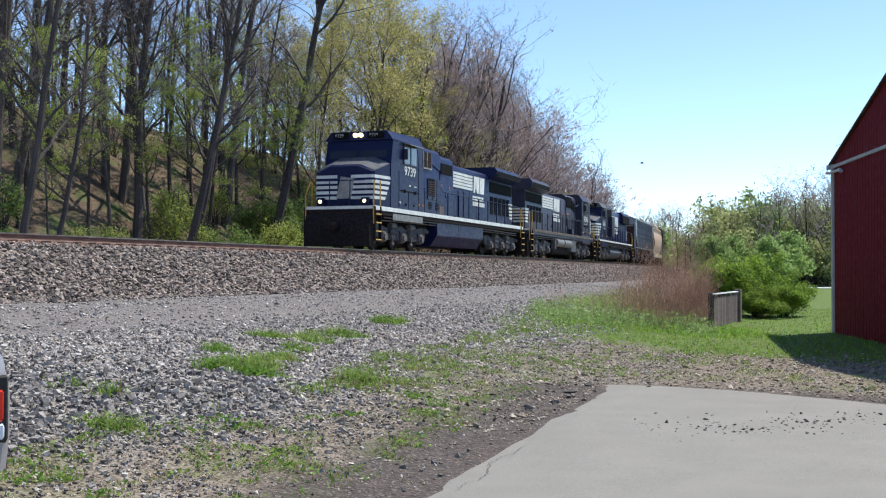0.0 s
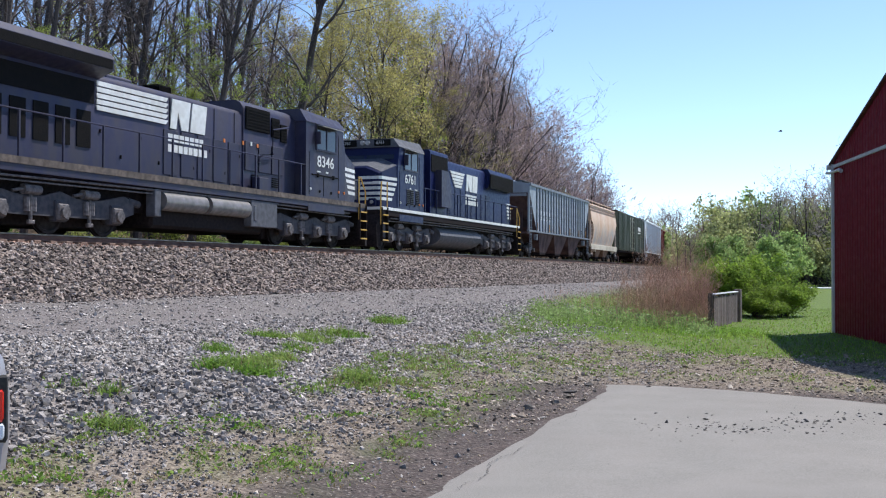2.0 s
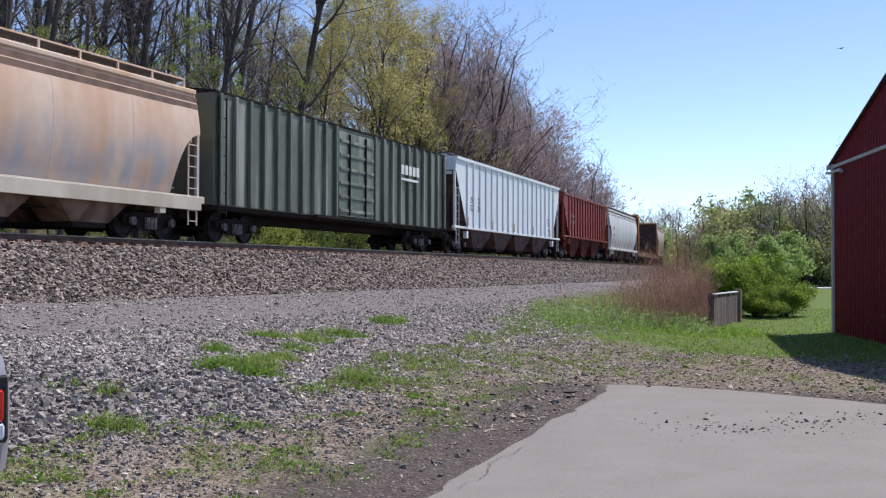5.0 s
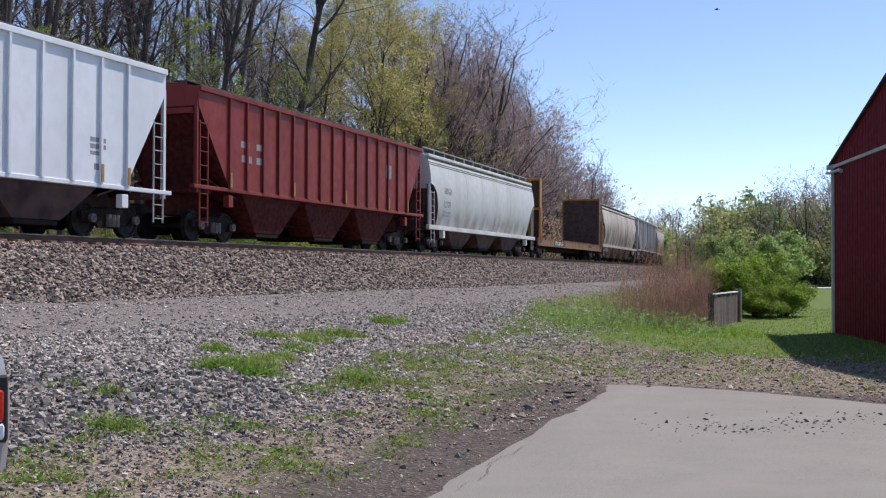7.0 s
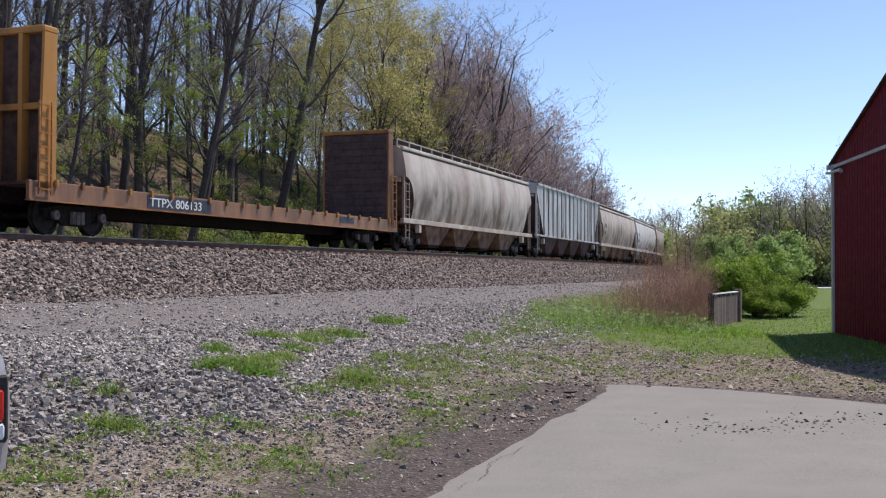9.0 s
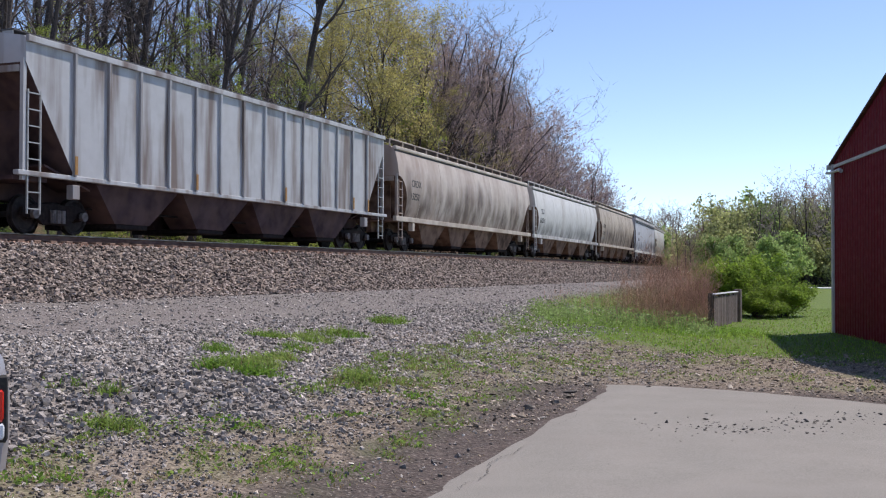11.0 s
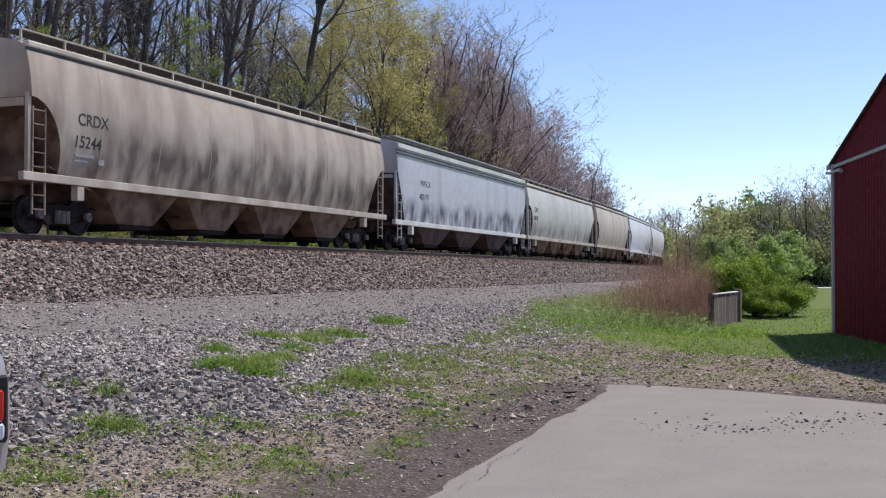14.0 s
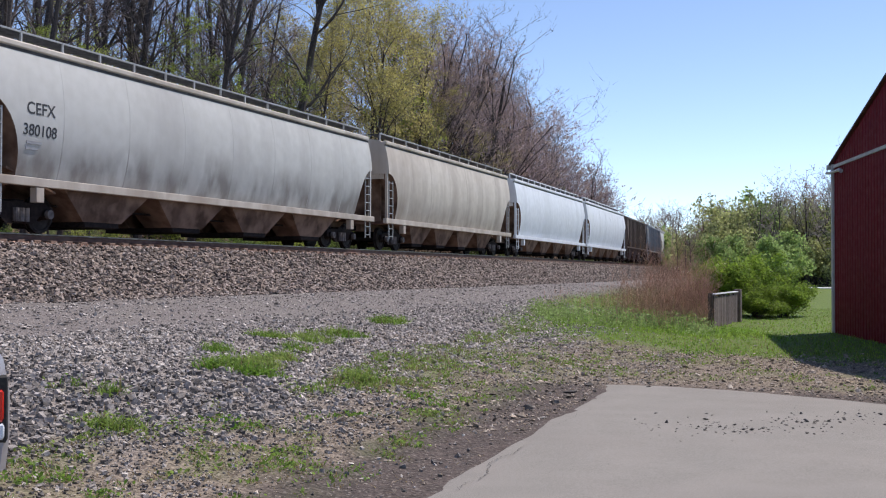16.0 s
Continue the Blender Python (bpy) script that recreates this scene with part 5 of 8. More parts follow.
    for side in (-1, 1):
        y = side * hy
        yy = (y, y + 0.05) if side < 0 else (y - 0.05, y)
        fx = (lambda v: v) if side < 0 else (lambda v: span - v)

        def plate_box(x0, x1, z0, z1):
            return Shape().plate([(fx(x0), z0), (fx(x1), z0), (fx(x1), z1), (fx(x0), z1)], *yy)

        for k in range(5):
            z = 3.28 + 0.16 * k
            cut = 0.16 * (4 - k) if kind == "third" else 0
            part("emblem_bar", Shape().plate([(fx(logo0), z), (fx(logo0 + wbar - cut - 0.1), z), (fx(logo0 + wbar - cut), z + 0.12), (fx(logo0 - 0.03), z + 0.12)] if kind != "third" else
                                             [(fx(logo0 + cut), z), (fx(logo0 + wbar - 0.3 + 0.1 * k), z), (fx(logo0 + wbar - 0.2 + 0.1 * k), z + 0.12), (fx(logo0 + cut - 0.1), z + 0.12)], *yy), WHITE, eng)
        x = logo0 + wbar + (0.45 if kind == "third" else 0.1)
        for pts in (((x, 3.2), (x + 0.3, 3.2), (x + 0.38, 3.7), (x + 0.58, 3.2), (x + 0.9, 3.2), (x + 1.02, 4.06), (x + 0.1, 4.06)), ((x + 1.0, 3.2), (x + 1.76, 3.2), (x + 1.88, 4.06), (x + 1.12, 4.06))):
            part("emblem_block", Shape().plate([(fx(u), w) for u, w in pts], *yy), WHITE, eng)
        for r, wide in ((0, (0.22, 0.24, 0.22, 0.2, 0.22, 0.18, 0.2)), (1, (0.2, 0.22, 0.2, 0.2, 0.2, 0.22, 0.2, 0.2))):
            u = x - 0.1
            for w in wide:
                part("writing_bar", plate_box(u, u + w, 2.82 - 0.3 * r, 3.04 - 0.3 * r), WHITE, eng)
                u += w + 0.05
        for k in range(5):
            z = 2.12 + 0.19 * k
            part("rear_stripe", Shape().box(q - 0.55 - 0.05 * k, q + 0.02, *((-hy - 0.004, -hy + 0.05) if side < 0 else (hy - 0.05, hy + 0.004)), z, z + 0.11), WHITE, eng)
    for k in range(5):
        z = 2.12 + 0.19 * k
        part("rear_stripe", Shape().box(q, q + 0.014, -0.98, 0.98, z, z + 0.11), WHITE, eng)
    # walkway handrail
    for y in (-1.46, 1.46):
        xs = [cab1 + 0.3 + (d - 0.7 - cab1) * k / 10 for k in range(11)]
        for x in xs:
            part("stanchion", Shape().box(x - 0.025, x + 0.025, y - 0.025, y + 0.025, 1.5, 2.82), paint, eng)
        part("handrail", Shape().tube([(cab1 - 0.05, y, 2.82), (d - 0.4, y, 2.82)], 0.024, 6), paint, eng)
    # fuel tank, air tanks, trucks
    if kind == "second":
        part("fuel_tank", Shape().box(-3.0, 3.0, -1.2, 1.2, 0.3, 1.3, 0.08), UNDER, eng)
        for y in (-1.32, 1.32):
            part("air_tank", Shape().tube([(-1.7, y, 1.05), (-1.64, y, 1.05), (0.42, y, 1.05), (0.5, y, 1.05)], 0.27, 14), TANK, eng)
            part("air_tank", Shape().tube([(0.7, y, 1.05), (2.8, y, 1.05)], 0.27, 14), TANK, eng)
            part("battery_box", Shape().box(-3.5, -1.85, y - 0.15, y + 0.15, 0.52, 1.36, 0.02).box(-2.2, -2.0, y - 0.17, y + 0.17, 0.7, 1.2, 0.02), ROOF_GREY, eng)
            part("battery_box", Shape().box(2.9, 3.2, y - 0.15, y + 0.15, 0.6, 1.36, 0.02), ROOF_GREY, eng)
    elif kind == "first":
        part("fuel_tank", Shape().loft([(x, [(-1.1, 0.28), (1.1, 0.28), (1.43, 0.75), (1.43, 1.36), (-1.43, 1.36), (-1.43, 0.75)]) for x in (-3.5, 3.4)]), BLACK, eng)
        for y in (-1.43, 1.43):
            part("tank_face", Shape().box(-3.5, -0.52, y - 0.02, y + 0.02, 0.78, 1.37, 0.008).box(-0.5, 3.4, y - 0.02, y + 0.02, 0.78, 1.37, 0.008), BLACK, eng)
    else:
        part("fuel_tank", Shape().loft([(x, [(1.38 * math.cos(a), 0.8 + 0.62 * math.sin(a)) for a in [6.2832 * i / 20 for i in range(20)]]) for x in (-2.8, 3.4)]), ROOF_GREY, eng)
        for y in (-1.25, 1.25):
            part("air_tank", Shape().tube([(-2.2, y, 1.4), (2.6, y, 1.4)], 0.17, 12), UNDER, eng)
    for e in (-1, 1):
        engine_truck(eng, e * (d - 3.6))
    for y in (-1.42, 1.42):
        part("frame_pipe", Shape().tube([(-d + 1.2, y, 1.3), (-2.0, y, 1.33), (2.0, y, 1.33), (d - 1.2, y, 1.28)], 0.03, 6).tube([(-d + 1.0, y * 0.97, 1.18), (0, y * 0.97, 1.24), (d - 1.0, y * 0.97, 1.18)], 0.022, 6), TREAD, eng)
    # small fittings
    part("horn", Shape().tube([(cab1 - 0.6, 0, 4.78), (cab1 - 0.2, 0, 4.78)], 0.06, 8).box(cab1 - 0.5, cab1 - 0.4, -0.05, 0.05, 4.6, 4.78), paint, eng)
    return eng


P_GRATING = material("dark roof grating", (0.085, 0.085, 0.092), (0.06, 0.06, 0.064), rough=0.7, metal=0.3, bump=0.1)
P_MARKER = material("faded amber marker", (0.42, 0.22, 0.06), (0.28, 0.14, 0.045), rough=0.6, bump=0)
P_PATCH = material("pale fresh paint patch", (0.52, 0.55, 0.58), (0.46, 0.49, 0.52), rough=0.6, bump=0)
# for dark roof-edge lines and for the shadow painted below the eaves
P_DARK_LINE = material("dark line and eave shadow", (0.085, 0.075, 0.07), (0.05, 0.045, 0.042), rough=0.8, bump=0.05)
P_PANEL = material("dark blue marking panel", (0.03, 0.035, 0.06), rough=0.6, bump=0)
P_DARKGREY = streaked("blue-grey hopper paint", (0.31, 0.345, 0.4), (0.21, 0.225, 0.255), 0.7, soot=((0.2, 0.15, 0.125), 1.95, 0.35, 0.6, 1.0))
# panel colour made darker: the posts' shaded faces are put into the paint
P_POST_SHADED = material("dark post paint", (0.2, 0.225, 0.265), (0.13, 0.148, 0.175), rough=0.6, bump=0.02)
P_TAN = streaked("peach hopper paint", (0.72, 0.55, 0.43), (0.55, 0.29, 0.15), 0.6, low=0.42, high=0.66, soot=((0.42, 0.4, 0.41), 2.6, 0.6, 0.9, 0.5))
P_GREEN = streaked("dark green boxcar paint", (0.125, 0.143, 0.108), (0.36, 0.36, 0.31), 0.8, scale=1.4, low=0.5, high=0.7)
P_WHITEBLUE = streaked("pale blue-white hopper paint", (0.74, 0.775, 0.83), (0.56, 0.59, 0.63), 0.4)
P_RED = streaked("oxide red hopper paint", (0.235, 0.032, 0.028), (0.13, 0.022, 0.019), 0.65)
P_GREY = streaked("grey hopper paint", (0.6, 0.6, 0.6), (0.44, 0.435, 0.43), 0.5, soot=((0.27, 0.2, 0.165), 1.9, 0.5, 0.7, 1.1))
P_YELLOW = streaked("rusty yellow flat car paint", (0.45, 0.21, 0.055), (0.17, 0.075, 0.042), 0.9)
P_RUSTY = streaked("rust-brown sill paint", (0.29, 0.155, 0.09), (0.14, 0.078, 0.055), 0.8, scale=2.0)
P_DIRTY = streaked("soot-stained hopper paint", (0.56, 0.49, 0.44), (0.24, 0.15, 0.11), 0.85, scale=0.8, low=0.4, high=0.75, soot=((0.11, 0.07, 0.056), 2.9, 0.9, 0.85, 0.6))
P_SOOTY = streaked("sooty grey-beige hopper paint", (0.49, 0.42, 0.35), (0.22, 0.16, 0.125), 0.7, scale=1.2, low=0.42, high=0.7, soot=((0.1, 0.066, 0.058), 2.75, 0.75, 0.9, 0.6))
P_RIBGREY = streaked("dull grey hopper paint", (0.48, 0.49, 0.51), (0.17, 0.125, 0.105), 0.9, scale=1.6, low=0.46, high=0.64)
P_WHITE = streaked("dirty white hopper paint", (0.64, 0.63, 0.625), (0.33, 0.28, 0.25), 0.65, low=0.5, high=0.72, soot=((0.09, 0.078, 0.07), 2.05, 0.6, 0.65, 0.7))
P_BEIGE = streaked("dusty beige hopper paint", (0.6, 0.54, 0.47), (0.34, 0.28, 0.23), 0.6, soot=((0.3, 0.23, 0.18), 2.0, 0.6, 0.5, 0.9))
P_ICE = streaked("pale lavender-grey hopper paint", (0.5, 0.52, 0.575), (0.28, 0.28, 0.31), 0.55, low=0.5, high=0.7, soot=((0.06, 0.06, 0.08), 2.15, 0.42, 0.95, 0.45))
P_SILVER = streaked("smoky silver hopper paint", (0.56, 0.555, 0.53), (0.36, 0.345, 0.33), 0.5, low=0.45, high=0.68, soot=((0.2, 0.17, 0.15), 2.15, 0.65, 0.75, 0.5))
P_BROWN = streaked("dark brown hopper paint", (0.12, 0.085, 0.075), (0.07, 0.055, 0.05), 0.6)
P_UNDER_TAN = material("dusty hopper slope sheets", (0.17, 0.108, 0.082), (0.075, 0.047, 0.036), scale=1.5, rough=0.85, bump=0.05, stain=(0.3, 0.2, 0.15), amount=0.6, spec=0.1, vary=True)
# dark and red slope sheets hold grime and the shade under the car
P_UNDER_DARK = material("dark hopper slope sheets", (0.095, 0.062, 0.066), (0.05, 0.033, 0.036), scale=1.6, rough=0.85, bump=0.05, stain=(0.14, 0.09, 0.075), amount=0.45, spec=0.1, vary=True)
P_UNDER_RED = material("red slope sheets darkened for shade", (0.095, 0.022, 0.02), (0.05, 0.014, 0.013), rough=0.85, bump=0.05, spec=0.1)
P_BOARD = material("dark bulkhead planks", (0.085, 0.048, 0.045), (0.05, 0.03, 0.03), rough=0.9, bump=0.2, stain=(0.12, 0.08, 0.07), amount=0.5)
P_RUST = streaked("rust-stained roof edge", (0.24, 0.15, 0.105), (0.14, 0.085, 0.06), 0.7, scale=2.5)
P_CREAM = streaked("cream sill paint", (0.62, 0.56, 0.46), (0.4, 0.33, 0.24), 0.6)
P_SILL = streaked("white sill paint", (0.66, 0.66, 0.65), (0.4, 0.38, 0.36), 0.5)
P_RAIL_PALE = material("galvanised running board", (0.42, 0.42, 0.42), (0.33, 0.33, 0.33), rough=0.5, metal=0.3, bump=0.02)

engine(38.05, 61.4, "glossy black diesel locomotive with white nose stripes and lit headlights", "9739", BLACK, "first", lit=True, longer=0.95)
engine(61.4, 83.45, "dusty black diesel locomotive running long hood first", "8346", BLACK_DUSTY, "second", turned=True, sill=ROAD_DUST, longer=0.35)
engine(83.45, 105.3, "black diesel locomotive with round fuel tank and white sill", "6761", BLACK, "third", longer=0.3)
hopper(106.84, 124.85, "blue-grey covered hopper car with dark outside posts", P_DARKGREY, P_UNDER_DARK, "flat", zs=1.6, zt=4.35, bays=3, posts=20, sill=P_POST_SHADED, rail=P_POST_SHADED, post_mat=P_POST_SHADED)
hopper(126.06, 138.3, "short peach covered hopper car with rusty roof edge", P_TAN, P_UNDER_TAN, zs=1.25, zt=4.25, bays=2, rail=P_TAN, sill=P_CREAM, eave=P_TAN, bands="rust")
part("deep_sill", Shape().box(-6.2, 6.2, -1.57, -1.5, 0.86, 1.24, 0.01), P_CREAM, VEHICLES[-1][0])
boxcar(139.1, 158.8, "dark green ribbed boxcar with sliding door", P_GREEN, UNDER)
hopper(160.2, 181.5, "pale blue-white covered hopper car with outside posts", P_WHITEBLUE, P_UNDER_DARK, "flat", zs=1.3, zt=4.6, bays=4, posts=18, rail=P_RAIL_PALE)
hopper(183.1, 200.5, "oxide red covered hopper car with outside posts", P_RED, P_UNDER_RED, "flat", zs=1.6, zt=4.45, bays=3, posts=15, rail=P_RED)
hopper(201.7, 219.7, "light grey round-sided covered hopper car", P_GREY, P_UNDER_DARK, zs=1.2, zt=4.32, bays=3, rail=P_RAIL_PALE, sill=P_SILL, eave=P_SILL, bands=True)
bulkhead_flat(220.9, 242.5, "empty rusty yellow bulkhead flat car with plank bulkheads", P_YELLOW, P_BOARD, UNDER)
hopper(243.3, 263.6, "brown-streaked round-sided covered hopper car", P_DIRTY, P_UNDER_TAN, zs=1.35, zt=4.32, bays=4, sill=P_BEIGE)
hopper(265.2, 285.5, "dull grey covered hopper car with outside posts", P_RIBGREY, P_UNDER_DARK, "flat", zs=1.4, zt=4.5, bays=4, posts=14, rail=P_RAIL_PALE)
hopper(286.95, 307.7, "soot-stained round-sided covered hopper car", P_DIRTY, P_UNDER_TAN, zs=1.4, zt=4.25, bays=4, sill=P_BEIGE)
hopper(309.05, 329.4, "dirty white round-sided covered hopper car", P_WHITE, P_UNDER_TAN, zs=1.38, zt=4.2, bays=4)
hopper(330.8, 350.9, "soot-stained beige covered hopper car", P_SOOTY, P_UNDER_TAN, zs=1.38, zt=4.36, bays=4, sill=P_BEIGE)
hopper(352.3, 372.1, "pale lavender-grey covered hopper car with dark lower stains", P_ICE, P_UNDER_DARK, "plain", zs=1.25, zt=4.45, bays=3, rail=P_RAIL_PALE, sill=P_SILL, bands=True)
hopper(373.0, 393.3, "smoky silver-grey round-sided covered hopper car", P_SILVER, P_UNDER_TAN, zs=1.25, zt=4.28, bays=4, sill=P_BEIGE, rail=P_RAIL_PALE)
hopper(395.0, 412.5, "dusty beige round-sided covered hopper car", P_BEIGE, P_UNDER_TAN, zs=1.25, zt=4.34, bays=4, rail=P_RAIL_PALE)
hopper(413.9, 433.3, "pale grey round-sided covered hopper car", P_WHITEBLUE, P_UNDER_TAN, zs=1.2, zt=4.32, bays=4)
hopper(434.5, 453.9, "pale grey round-sided covered hopper car with white sill", P_WHITEBLUE, P_UNDER_TAN, zs=1.2, zt=4.32, bays=4)
hopper(455.3, 471.3, "dark brown covered hopper car with outside posts", P_BROWN, P_UNDER_DARK, "flat", zs=1.5, zt=4.2, bays=3, posts=13)
hopper(472.8, 490.3, "dark blue-grey covered hopper car with outside posts", P_DARKGREY, P_UNDER_DARK, "flat", zs=1.5, zt=4.2, bays=3, posts=13)
hopper(491.8, 511.3, "pale grey covered hopper car", P_GREY, P_UNDER_TAN, zs=1.25, zt=4.28, bays=4)
hopper(512.8, 532.3, "dusty beige covered hopper car", P_BEIGE, P_UNDER_TAN, zs=1.25, zt=4.28, bays=4)


def side_mark(index, rows, mat):
    """Lettering on the near side of a car: text, height, x from its near end, z."""
    ob, mid, _ = VEHICLES[index]
    s0 = ENDS[index]
    for text, size, x, z in rows:
        # leaning with the side, close upon it
        lo, hi = side_width(z, *BODY[ob.name]), side_width(z + 0.72 * size, *BODY[ob.name])
        tilt = math.degrees(math.atan2(hi - lo, 0.72 * size))
        lettering(text, size, mat, ob, pose(s0 + x, -lo - 0.004, z, 90 + tilt, 0, 0), "lettering", 0.0 if "M" in text else 0.004)


side_mark(3, (("AE", 0.36, 2.53, 2.42), ("X", 0.36, 3.46, 2.42), ("13", 0.36, 4.12, 2.42), ("300", 0.34, 4.85, 2.42)), DECAL_BLACK)
side_mark(6, (("EH", 0.42, 2.3, 2.55), ("SX", 0.42, 3.5, 2.55), ("122", 0.42, 2.15, 2.15), ("380", 0.42, 3.45, 2.15)), DECAL_BLACK)
side_mark(8, (("BBGX", 0.42, 1.75, 2.72), ("13779", 0.42, 1.7, 2.1)), DECAL_FADED)
side_mark(12, (("CRDX", 0.42, 1.45, 2.75), ("15250", 0.42, 1.4, 2.2)), DECAL_BLACK)
side_mark(13, (("TILX", 0.42, 1.5, 2.72), ("636311", 0.42, 1.4, 2.17)), DECAL_BLACK)
side_mark(14, (("CRDX", 0.42, 1.6, 2.7), ("15244", 0.42, 1.5, 2.15)), DECAL_BLACK)
side_mark(15, (("MWCX", 0.4, 2.6, 2.85), ("480197", 0.4, 2.5, 2.25)), DECAL_BLACK)
side_mark(16, (("CEFX", 0.4, 1.25, 2.75), ("380108", 0.38, 1.15, 2.25)), DECAL_BLACK)


def side_bars(index, spots, mat):
    """Bars for writing too small to read: x from the near end, width, z, height."""
    ob, s0 = VEHICLES[index][0], ENDS[index]
    for x, w, z, hh in spots:
        plates(ob, [(s0 + x, s0 + x + w, z, z + hh)], mat, 0.009 - side_width(z + hh, *BODY[ob.name]))


side_bars(3, ((2.42, 0.62, 2.3, 0.6), (3.36, 0.5, 2.3, 0.6), (4.02, 0.55, 2.3, 0.6), (4.78, 0.62, 2.28, 0.62)), P_PATCH)
side_bars(3, ((15.2, 0.5, 2.0, 0.1), (15.2, 0.4, 1.85, 0.08)), DECAL_BLACK)
side_bars(6, ((18.2, 0.6, 2.35, 0.12), (18.2, 0.6, 2.18, 0.12), (18.2, 0.45, 2.02, 0.1), (18.35, 0.35, 1.65, 0.16)), DECAL_FADED)
side_bars(7, ((2.35, 0.5, 2.95, 0.2), (3.3, 0.4, 2.95, 0.2), (2.4, 0.6, 2.5, 0.22), (3.3, 0.45, 2.5, 0.22), (13.6, 0.55, 2.9, 0.55)), DECAL_FADED)
side_bars(8, ((1.75, 0.5, 1.85, 0.08), (2.4, 0.4, 1.85, 0.08), (1.75, 0.4, 1.68, 0.07), (2.3, 0.35, 1.68, 0.07)), DECAL_FADED)
side_bars(14, ((1.6, 0.7, 1.92, 0.07), (1.6, 0.5, 1.8, 0.06), (2.5, 0.22, 1.78, 0.14)), DECAL_FADED)
side_bars(16, ((1.3, 0.5, 2.05, 0.07), (1.3, 0.4, 1.92, 0.06)), DECAL_FADED)


def motions():
    """The train rolls towards the camera's left along the arc."""
    times = [k * 0.5 for k in range(33)]
    for ob, mid, turned in VEHICLES:
        walk(ob, [(t, on_track(mid - dist(t), turned=turned)) for t in times])
    # the bird swings round to the right and comes back overhead
    walk(BIRD, [(t, pose(x, y, z, 0, 0, turn)) for t, x, y, z, turn in BIRD_WAY])
# ---- trees ----
def leaf_quads(centres, size, rng):
    n = len(centres)
    u = rng.normal(0, 1, (n, 3))
    u /= np.linalg.norm(u, axis=1)[:, None]
    w = np.cross(u, rng.normal(0, 1, (n, 3)))
    w /= np.linalg.norm(w, axis=1)[:, None]
    sz = size * rng.uniform(0.5, 1.3, (n, 1))
    return np.stack([centres - u * sz, centres + w * sz * 0.55, centres + u * sz, centres - w * sz * 0.55], 1).reshape(-1, 3)


def thin_tubes(ends, r0, r1):
    """Three-sided open tubes from ends[:, 0] to ends[:, 1]: points and faces."""
    p, q = ends[:, 0], ends[:, 1]
    d = q - p
    d /= np.linalg.norm(d, axis=1)[:, None] + 1e-9
    u = np.cross(d, np.array([0.31, 0.83, 0.46]))
    u /= np.linalg.norm(u, axis=1)[:, None] + 1e-9
    w = np.cross(d, u)
    ring = [u * math.cos(a) + w * math.sin(a) for a in (0, 2.0944, 4.1888)]
    v = np.stack([p + k * r0[:, None] for k in ring] + [q + k * r1[:, None] for k in ring], 1).reshape(-1, 3)
    b = (np.arange(len(p)) * 6)[:, None]
    f = np.concatenate([b + np.array([[i, (i + 1) % 3, (i + 1) % 3 + 3, i + 3]]) for i in range(3)])
    return v, f


